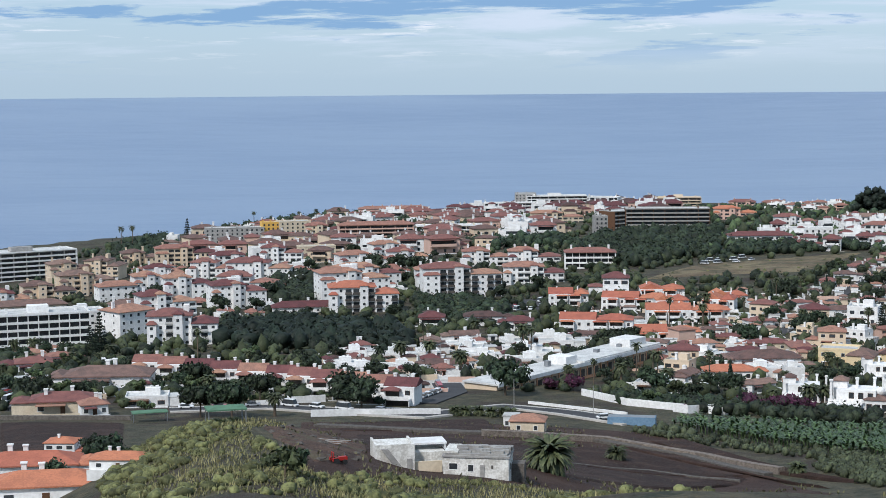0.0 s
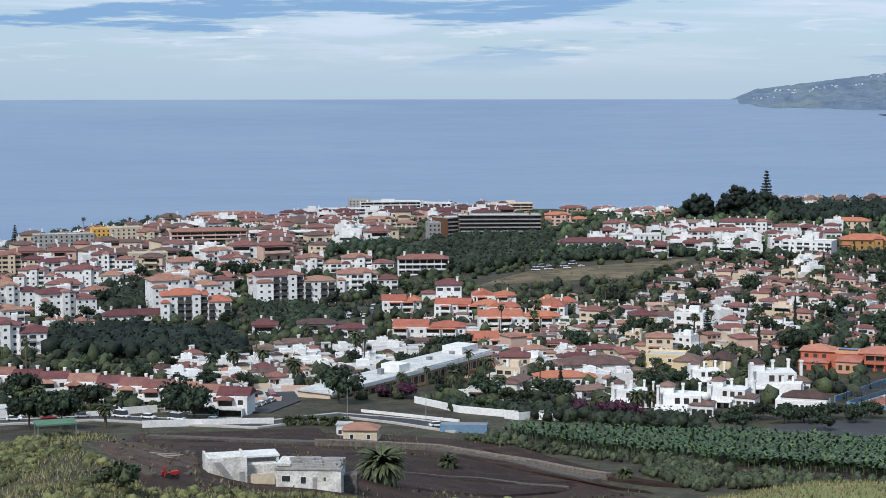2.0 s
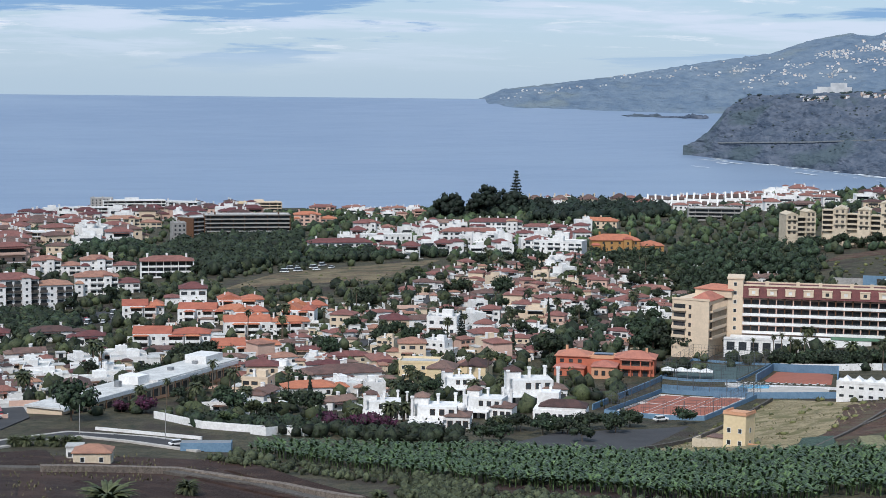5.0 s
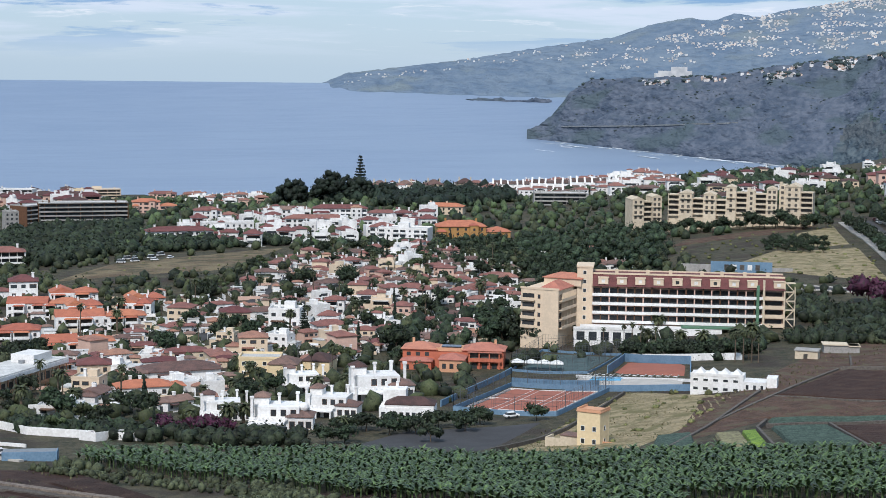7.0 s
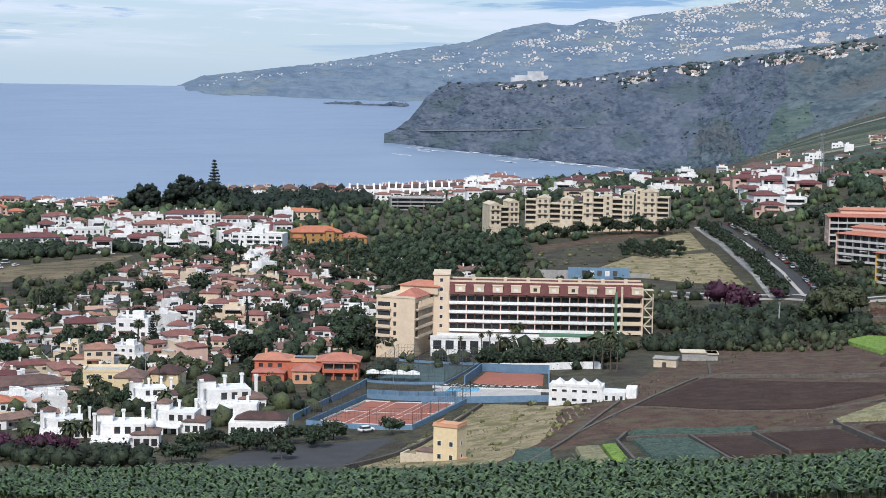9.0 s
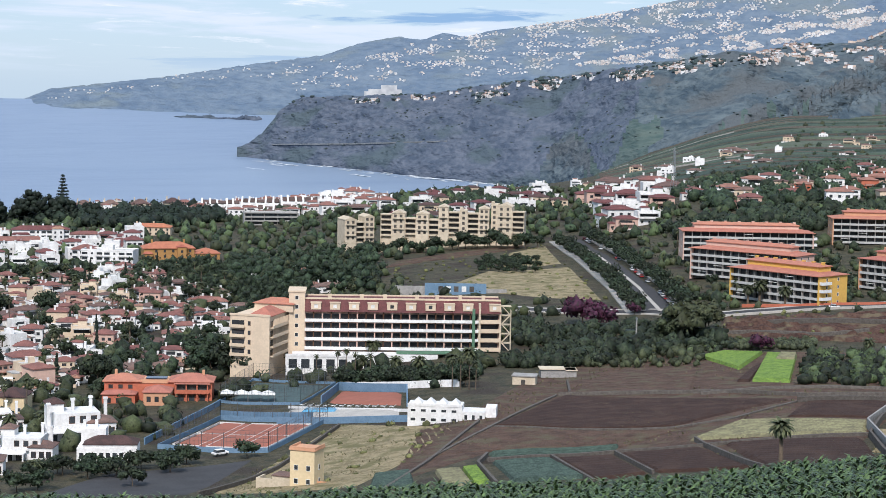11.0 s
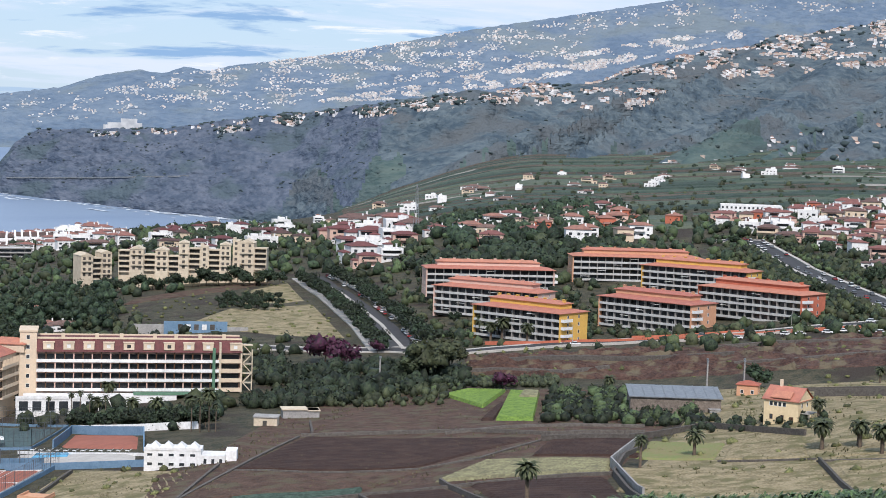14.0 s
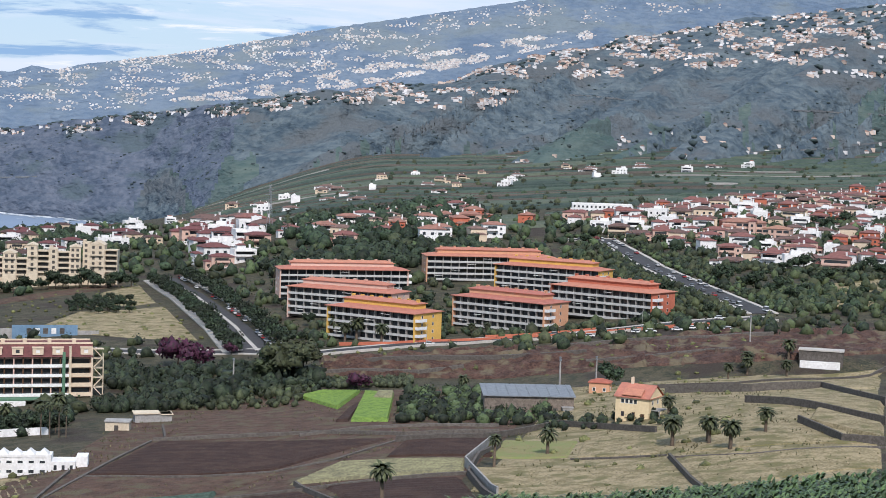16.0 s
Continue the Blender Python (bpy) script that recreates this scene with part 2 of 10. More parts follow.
LEAF_BANANA = mat("banana_leaf_green", (0.095, 0.145, 0.055), (0.026, 0.050, 0.021), 1.6, 0.5, rough=0.45, island=0.55)
SHRUB = mat("spurge_shrub_green", (0.160, 0.165, 0.064), (0.062, 0.068, 0.028), 1.8, 0.4, island=0.5, rough=0.75)
SPURGE = mat("grey_green_spurge", (0.080, 0.094, 0.048), (0.034, 0.043, 0.025), 1.6, 0.4, island=0.45, rough=0.75)
BOUGAIN = mat("purple_bougainvillea", (0.095, 0.020, 0.060), (0.035, 0.022, 0.025), 1.2, 0.4, rough=0.7, island=0.4)
BARK = mat("grey_brown_bark", (0.14, 0.105, 0.075), (0.085, 0.065, 0.048), 0.6, 0.15, rand=0.2)
SEA = mat("sea_water", (0.198, 0.264, 0.368), (0.166, 0.230, 0.336), 260, 34, rough=0.42, bump=0.12, bump_size=7, stretch=(0.3, 1, 1), spec=0.3, third=(0.214, 0.282, 0.380), third_size=420)
FOAM = mat("white_surf", (0.75, 0.78, 0.8), (0.6, 0.66, 0.7), 6, 1)
# scrub, cliff and terrace colours here carry the blue of distance haze
HILL = mat("haze_tinted_hillside_scrub", (0.046, 0.072, 0.094), (0.114, 0.146, 0.160), 34, 8, bump=1.0, bump_size=16, stretch=(0.6, 0.6, 1.3), third=(0.090, 0.104, 0.112), third_size=70)
HILL_CLIFF = mat("haze_tinted_cliff_rock", (0.056, 0.078, 0.114), (0.112, 0.133, 0.172), 30, 7, bump=1.0, bump_size=18, stretch=(0.6, 0.6, 1.2), third=(0.070, 0.098, 0.116), third_size=60)
HILL_GREEN = mat("haze_tinted_terrace_green", (0.050, 0.086, 0.082), (0.092, 0.126, 0.112), 26, 6, bump=0.8, bump_size=8, stretch=(0.35, 0.35, 1.6), third=(0.048, 0.072, 0.070), third_size=40)
# far mountain: distance haze is mixed into the base colours as blue
FAR_HILL = mat("haze_blue_far_mountain", (0.100, 0.148, 0.212), (0.146, 0.194, 0.248), 60, 12, bump=1.0, bump_size=26, stretch=(0.5, 0.5, 1.4), third=(0.150, 0.190, 0.216), third_size=90)
# far white walls, their tone greyed for distance haze
FAR_WALL = mat("haze_greyed_far_walls", (0.60, 0.595, 0.58), (0.40, 0.41, 0.42), 60, 15, island=0.25)
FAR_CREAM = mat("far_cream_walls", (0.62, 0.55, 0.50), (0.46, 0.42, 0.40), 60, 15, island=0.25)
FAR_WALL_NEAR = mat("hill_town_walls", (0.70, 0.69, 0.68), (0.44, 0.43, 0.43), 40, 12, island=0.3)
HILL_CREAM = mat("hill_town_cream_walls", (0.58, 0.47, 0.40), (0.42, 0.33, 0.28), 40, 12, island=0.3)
TRUCK_RED = mat("red_machine_paint", (0.45, 0.03, 0.025), (0.38, 0.03, 0.025), 1, 0.2, rough=0.4)
CAR_WHITE = mat("white_car_paint", (0.75, 0.75, 0.75), (0.7, 0.7, 0.7), 1, 0.3, rough=0.25, spec=0.5)
CAR_GREY = mat("grey_car_paint", (0.22, 0.23, 0.25), (0.2, 0.21, 0.22), 1, 0.3, rough=0.25, rand=0.6, spec=0.5)
CAR_RED = mat("red_car_paint", (0.36, 0.03, 0.03), (0.33, 0.03, 0.03), 1, 0.3, rough=0.25, spec=0.5)
RUBBER = mat("black_rubber", (0.02, 0.02, 0.02), (0.03, 0.03, 0.03), 1, 0.2)
GREEN_NET = mat("green_shade_net", (0.10, 0.20, 0.13), (0.08, 0.16, 0.10), 3, 0.6)
AWNING = mat("white_canvas", (0.72, 0.72, 0.70), (0.6, 0.6, 0.58), 2, 0.4)

# ---- lie of the land: depth below EYE by distance, along bearings from the viewpoint (degrees to the right) ----
PROFILES = [
    (-40, (0, 20, 200, 58, 450, 92, 900, 124, 1300, 132, 2400, 140)),
    (-16, (0, 20, 100, 34, 160, 47, 200, 54, 270, 66, 370, 77, 450, 86, 700, 106, 850, 115, 1100, 124, 1350, 131, 2400, 140)),
    (-7, (0, 20, 100, 29, 160, 39, 200, 44.5, 240, 48.5, 265, 52, 300, 66, 430, 85, 520, 93, 700, 103, 850, 109, 1100, 117, 1500, 130, 2400, 145)),
    (0, (0, 20, 100, 30, 160, 41, 200, 49, 230, 53.5, 260, 57, 300, 68, 430, 85.5, 520, 93, 600, 99, 800, 104, 1050, 111, 1400, 121, 1700, 134, 1900, 146, 2400, 150)),
    (10, (0, 20, 100, 29, 150, 36, 165, 40, 200, 52, 260, 66, 330, 78, 400, 85, 470, 90.5, 560, 96, 720, 100, 900, 100, 1050, 104, 1300, 110, 1600, 121, 1800, 136, 2400, 150)),
    (20, (0, 20, 100, 26, 173, 40.8, 190, 47, 250, 63, 333, 73, 443, 87, 485, 90, 585, 96, 725, 98, 900, 97, 1050, 102, 1300, 105, 1600, 109, 1750, 120, 2400, 145)),
    (30, (0, 20, 100, 28, 170, 43, 200, 50, 260, 63, 365, 72, 435, 78, 535, 83, 625, 89, 750, 87, 1010, 87.5, 1260, 84, 1660, 88, 1900, 99, 2400, 135)),
    (40, (0, 20, 100, 26, 160, 36, 200, 42, 280, 54, 350, 61, 400, 68, 510, 75.6, 560, 78.5, 640, 82, 668, 83.5, 684, 78.6, 790, 78, 1000, 68, 1200, 56, 1670, 47, 1970, 38, 2400, 22)),
    (50, (0, 20, 100, 21, 160, 27, 200, 35, 280, 50, 370, 59, 435, 62, 510, 64, 600, 71, 642, 74.5, 660, 69, 970, 61, 1170, 48, 1500, 38, 1870, 25, 2400, -5)),
    (62, (0, 20, 100, 20, 160, 26, 200, 33, 280, 45, 370, 52, 435, 55, 510, 57, 640, 64, 700, 60, 970, 52, 1170, 40, 1500, 28, 1870, 10, 2400, -25)),
    (110, (0, 20, 200, 22, 400, 30, 900, 20, 1870, -40, 2400, -90)),
]
COAST = (-60, 1250, -40, 1300, -16, 1400, -8, 1530, -2, 1740, 4, 1960, 9, 1960, 13, 1780, 20, 1710, 27, 1720, 30, 1800, 32, 1950, 34, 2400, 36, 2700, 180, 2700)
P_BEAR = np.array([p[0] for p in PROFILES], float)
P_DIST = [np.array(p[1][0::2], float) for p in PROFILES]
P_DROP = [np.array(p[1][1::2], float) for p in PROFILES]


def bearing(x, y):
    return math.degrees(math.atan2(x, y))


def ripple(x, y, s, seed=0.0):
    return noise.noise((x / s, y / s, seed))


def ground(x, y):
    """Height of the land above the sea."""
    r = math.hypot(x, y)
    b = bearing(x, y)
    b = min(max(b, P_BEAR[0]), P_BEAR[-1])
    i = int(min(max(np.searchsorted(P_BEAR, b) - 1, 0), len(P_BEAR) - 2))
    f = (b - P_BEAR[i]) / (P_BEAR[i + 1] - P_BEAR[i])
    f = f * f * (3 - 2 * f)
    d = np.interp(r, P_DIST[i], P_DROP[i]) * (1 - f) + np.interp(r, P_DIST[i + 1], P_DROP[i + 1]) * f
    z = EYE - d
    if r < 330:
        z += (ripple(x, y, 28) * 1.3 + ripple(x, y, 9, 3.0) * 0.45) * min(1, max(0, (330 - r) / 60))
    edge = float(np.interp(bearing(x, y), COAST[0::2], COAST[1::2])) + 35 * ripple(x, y, 140, 7.0)
    if r > edge:
        z -= min(1.0, (r - edge) / 40) * (z + 12)
    return z


def sea_level(r):
    """The far sea is drawn in: beyond 2.4 km it climbs gently, so that its edge stands at the horizon."""
    return 0.0 if r < 2400 else EYE * (1 - r * (1 - (r - 2400) / 2500) / 2400)


def polar(b, r):
    return r * math.sin(radians(b)), r * math.cos(radians(b))

# ---- mesh helpers ----


def mesh_object(name, verts, faces, materials, parent=None, smooth=False, slots=None):
    me = bpy.data.meshes.new(name)
    me.from_pydata(verts, [], faces)
    for m in (materials if isinstance(materials, (list, tuple)) else [materials]):
        me.materials.append(m)
    if slots is not None:
        me.polygons.foreach_set("material_index", slots)
    if smooth:
        me.polygons.foreach_set("use_smooth", [True] * len(me.polygons))
    me.update()
    ob = new(name, me)
    if parent:
        ob.parent = parent
    return ob


def grid_faces(nu, nv, close=False):
    out = []
    for i in range(nu if close else nu - 1):
        for j in range(nv - 1):
            a, b = i * nv + j, ((i + 1) % nu) * nv + j
            out.append((a, b, b + 1, a + 1))
    return out


# ---- the land, one sheet; the sea, one sheet; the hills across the bay ----
bears = [-180 + 6 * k for k in range(26)] + [-24 + 0.3 * k for k in range(0, 300)] + [66 + 6 * k for k in range(0, 19)]
dists = [0, 30, 60, 90] + [100 + 4 * k for k in range(75)] + [400 + 6 * k for k in range(70)] + [820 + 20 * k for k in range(61)] + [2050 + 60 * k for k in range(15)]
verts = []
for b in bears:
    for r in dists:
        x, y = polar(b, r)
        verts.append((x, y, ground(x, y)))
tagged(mesh_object("ground", verts, grid_faces(len(bears), len(dists), True), SCRUB, smooth=True), "sloping scrub and garden land above the sea", "ground", kind="structure")

sea_r = [900 + 60 * k for k in range(26)] + [2460 + 70 * k for k in range(32)]
sea_r = [r for r in sea_r if r < 4585] + [4585]
sea_b = [3 * k for k in range(120)]
verts = [(*polar(b, r), sea_level(r)) for b in sea_b for r in sea_r]
tagged(mesh_object("water", verts, grid_faces(len(sea_b), len(sea_r), True), SEA, smooth=True), "calm grey-blue ocean reaching the horizon", "sea", kind="structure")


def curve(table, b):
    return float(np.interp(b, table[0::2], table[1::2]))


def height(r, el):
    return EYE + r * math.tan(radians(el))


# near range: a sea cliff that turns into a terraced mountain side
N_CREST = (21.7, -2.24, 21.9, -2.18, 22.2, -2.0, 22.5, -1.72, 22.8, -1.2, 23.05, -0.75, 23.8, -0.3, 27.1, -0.18, 28.6, 0.02, 30.8, 0.38, 32.3, 0.58, 34.6, 0.92, 36.3, 1.18, 38.4, 1.5, 41.6, 1.9, 42.4, 2.25, 45, 2.85, 47.5, 3.45, 51, 4.1, 55.3, 4.65, 66, 5.6, 90, 6)
N_FOOT = (21.7, -2.25, 27.1, -2.6, 31.8, -2.95, 34.6, -2.9, 38, -2.6, 44, -1.9, 60, -1.2, 90, 0)
N_FOOT_R = (21.9, 3440, 27, 3120, 31.8, 2880, 34.6, 2450, 38, 2120, 45, 1900, 60, 1800, 90, 1800)
N_DEEP = (21.9, 60, 24, 170, 31, 330, 35, 600, 40, 950, 50, 1250, 90, 1300)


def near_range(b, v):
    if v < 0:
        x, y, _ = near_range(b, 0.0)
        return x, y, -30.0
    rf = curve(N_FOOT_R, b)
    rc = rf + curve(N_DEEP, b)
    zf, zc = height(rf, curve(N_FOOT, b)) - 4, height(rc, curve(N_CREST, b))
    steep = min(1, max(0, (b - 30) / 7))
    if v <= 1:
        p = (v ** 0.75 * 0.9 + 0.1 * (1 if v > 0.5 else v * 2)) * (1 - steep) + (0.30 * v + 0.70 * v * v) * steep
        r = rf + (rc - rf) * v
        z = zf + (zc - zf) * p
        x, y = polar(b, r)
        wave = math.sin(math.pi * min(1, v * 1.05)) ** 0.6 if v < 0.95 else 0.12
        u = b - 9.0 * v * (0.15 + 0.85 * steep)  # spurs run down to the left
        z += wave * ((1 - abs(ripple(u * 15, v * 14, 26, 1.0)) * 2.4) * 40 + (1 - abs(ripple(u * 50, v * 30, 26, 2.0)) * 2) * 9 + 2 * ripple(u * 150, v * 90, 26, 3.0)) * (0.55 + 0.6 * steep)
        if steep < 1:  # level beds of rock in the cliff
            z += (1 - steep) * 5 * math.sin(v * 42 + 2 * ripple(b * 10, 0, 8, 4.0))
        z += 3 * ripple(x, y, 40, 5.0) + 1.5 * ripple(b * 300, 0, 26, 9.0) * v
    else:
        r = rc + (v - 1) * 900
        z = zc + (r - rc) * math.tan(radians(curve(N_CREST, b) - 2.5))
    x, y = polar(b, r)
    return x, y, z


nb = [21.7 + 0.1 * k for k in range(422)] + [64 + 2 * k for k in range(12)]
nv = [-0.01] + [k / 60 for k in range(61)] + [1.2, 1.6]
def near_slot(b, v):
    """0 cliff rock, 1 scrub, 2 green terraces"""
    if b + 3 * ripple(b * 8, v * 12, 20, 41.0) < 31.5 + 3 * v:
        return 0
    return 2 if v < 0.5 and ripple(b * 9, v * 50, 20, 44.0) + 0.4 * ripple(b * 60, v * 200, 20, 45.0) > 0.16 * v / 0.5 else 1


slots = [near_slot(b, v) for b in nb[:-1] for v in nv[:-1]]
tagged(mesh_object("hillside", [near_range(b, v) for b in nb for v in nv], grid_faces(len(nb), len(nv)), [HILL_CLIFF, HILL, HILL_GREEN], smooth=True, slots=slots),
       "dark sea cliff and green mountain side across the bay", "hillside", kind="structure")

F_CREST = (14.3, -1.1, 14.6, -0.75, 14.95, -0.5, 15.8, -0.15, 19.6, 0.33, 22.4, 0.8, 24.5, 1.1, 25.6, 1.5, 26.9, 1.76, 27.65, 1.66, 28.4, 1.92, 29.1, 1.78, 29.9, 2.0, 32.7, 2.4, 36.3, 3.15, 37.7, 3.45, 45.2, 4.75, 52, 5.9, 60, 6.7, 80, 8)
F_FOOT = (14.3, -1.15, 17, -1.25, 21.4, -1.3, 24, -1.5, 80, -1.5)


def far_range(b, v):
    rf, rc = 4330 - 10 * (min(b, 40) - 14), 4700.0
    zf, zc = height(rf, curve(F_FOOT, b)), height(rc, curve(F_CREST, b))
    p = v if b > 26 else 1 - (1 - v) ** (1.0 + (26 - b) * 0.06)
    r = rf + (rc - rf) * v
    x, y = polar(b, r)
    z = zf + (zc - zf) * p + 10 * (ripple(b * 40, v * 40, 26, 4.0) + 0.5 * ripple(b * 120, v * 90, 26, 6.0)) * math.sin(math.pi * v) + 3.5 * ripple(b * 260, 3, 26, 8.0) * v
    return x, y, z


fb = [14.3 + 0.12 * k for k in range(420)] + [65 + 2 * k for k in range(10)]
fv = [k / 48 for k in range(49)]
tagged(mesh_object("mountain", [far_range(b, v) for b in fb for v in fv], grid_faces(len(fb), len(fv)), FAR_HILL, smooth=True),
       "mountain slope coloured haze blue, falling to a far headland", "mountain", kind="structure")

# ---- kit: parts, shapes and repeated pieces ----
rnd = random.Random(7)


def root(name, label, category, group=""):
    return tagged(new(name), label, category, group)


def part(name, bm, material, parent, label="", smooth=False):
    """Links a bmesh as one mesh object under a thing or a part."""
    me = bpy.data.meshes.new(name)
    bm.to_mesh(me)
    bm.free()
    for m in (material if isinstance(material, (list, tuple)) else [material]):
        me.materials.append(m)
    if smooth:
        me.polygons.foreach_set("use_smooth", [True] * len(me.polygons))
    ob = new(name, me)
    ob.parent = parent
    if label:
        ob["label"] = label
    return ob


def piece(name, me, parent, m):
    ob = new(name, me)
    ob.parent = parent
    ob.matrix_basis = m
    return ob


def box(bm, x0, x1, y0, y1, z0, z1, slot=0):
    v = [bm.verts.new(p) for p in ((x0, y0, z0), (x1, y0, z0), (x1, y1, z0), (x0, y1, z0), (x0, y0, z1), (x1, y0, z1), (x1, y1, z1), (x0, y1, z1))]
    for f in ((0, 3, 2, 1), (4, 5, 6, 7), (0, 1, 5, 4), (1, 2, 6, 5), (2, 3, 7, 6), (3, 0, 4, 7)):
        bm.faces.new([v[i] for i in f]).material_index = slot
    return v


def boxes(*rows):
    bm = bmesh.new()
    for r in rows:
        box(bm, *r)
    return bm


def hip(bm, x0, x1, y0, y1, z, h, over=0.5, gable=False, thick=0.22):
    """A tiled roof with eaves; the ridge runs along the longer side."""
    x0, x1, y0, y1 = x0 - over, x1 + over, y0 - over, y1 + over
    lo = [bm.verts.new(p) for p in ((x0, y0, z), (x1, y0, z), (x1, y1, z), (x0, y1, z))]
    ev = [bm.verts.new(p) for p in ((x0, y0, z + thick), (x1, y0, z + thick), (x1, y1, z + thick), (x0, y1, z + thick))]
    w, d = x1 - x0, y1 - y0
    if w >= d:
        k = 0.02 if gable else d / 2 * 0.95
        r = [bm.verts.new((x0 + k, (y0 + y1) / 2, z + h)), bm.verts.new((x1 - k, (y0 + y1) / 2, z + h))]
        top = ((ev[0], ev[1], r[1], r[0]), (ev[1], ev[2], r[1]), (ev[2], ev[3], r[0], r[1]), (ev[3], ev[0], r[0]))
    else:
        k = 0.02 if gable else w / 2 * 0.95
        r = [bm.verts.new(((x0 + x1) / 2, y0 + k, z + h)), bm.verts.new(((x0 + x1) / 2, y1 - k, z + h))]
        top = ((ev[0], ev[1], r[0]), (ev[1], ev[2], r[1], r[0]), (ev[2], ev[3], r[1]), (ev[3], ev[0], r[0], r[1]))
    for f in top:
        bm.faces.new(f)
    bm.faces.new(lo[::-1])
    for i in range(4):
        bm.faces.new((lo[i], lo[(i + 1) % 4], ev[(i + 1) % 4], ev[i]))


def hip_roof(*a, **k):
    bm = bmesh.new()
    hip(bm, *a, **k)
    return bm


WINDOW_MESH = {}


def window_mesh(w, h, material=None, depth=0.10):
    """A framed pane, set round its centre and looking along -y."""
    key = (w, h, material.name if material else "")
    if key not in WINDOW_MESH:
        bm = bmesh.new()
        t = 0.09

        def ring(a, b, y):
            return [bm.verts.new(p) for p in ((-a, y, -b), (a, y, -b), (a, y, b), (-a, y, b))]

        back, outer = ring(w / 2, h / 2, depth), ring(w / 2, h / 2, -0.05)
        inner, deep = ring(w / 2 - t, h / 2 - t, -0.05), ring(w / 2 - t, h / 2 - t, -0.01)
        for i in range(4):
            k = (i + 1) % 4
            bm.faces.new((back[i], back[k], outer[k], outer[i]))
            bm.faces.new((outer[i], outer[k], inner[k], inner[i]))
            bm.faces.new((inner[i], inner[k], deep[k], deep[i]))
        bm.faces.new(deep).material_index = 1
        me = bpy.data.meshes.new("window")
        bm.to_mesh(me)
        bm.free()
        me.materials.append(material or FRAME_W), me.materials.append(GLASS)
        WINDOW_MESH[key] = me
    return WINDOW_MESH[key]


def window(parent, side, along, z, w, h, half_w, half_d, material=None, cx=0.0, cy=0.0):
    """A window on the front (-y), back, left or right wall of a body half_w by half_d."""
    turn = {"front": 0, "right": 90, "back": 180, "left": 270}[side]
    reach = half_d if side in ("front", "back") else half_w
    return piece("window", window_mesh(w, h, material), parent, pose(cx, cy, 0) @ pose(0, 0, 0, 0, 0, turn) @ pose(along, -reach, z))


TAKEN = {}


def take(x, y, r):
    TAKEN.setdefault((int(x // 40), int(y // 40)), []).append((x, y, r))


def free(x, y, r):
    i, j = int(x // 40), int(y // 40)
    for a in (i - 1, i, i + 1):
        for b in (j - 1, j, j + 1):
            for u, v, s in TAKEN.get((a, b), ()):
                if (u - x) ** 2 + (v - y) ** 2 < (r + s) ** 2:
                    return False
    return True


def facing(x, y, turn=0.0):
    """The turn about z of a front that looks back to the viewpoint, and turned on from there."""
    return -bearing(x - 12, y - 40) + turn


def stand(x, y, turn=0.0, sink=0.4, scale=1.0):
    return pose(x, y, ground(x, y) - sink, 0, 0, facing(x, y, turn)) @ Matrix.Scale(scale, 4)


class Kind:
    """A thing that is built once and then copied."""

    def __init__(self, build):
        self.build, self.ob = build, None

    def put(self, m):
        if self.ob is None:
            self.ob = self.build()
            self.ob.matrix_basis = m
            return self.ob
        keep = self.ob.scale.copy()
        self.ob.scale = (1, 1, 1)
        out = copy_thing(self.ob, m)
        self.ob.scale = keep
        return out


# ---- apartment blocks ----


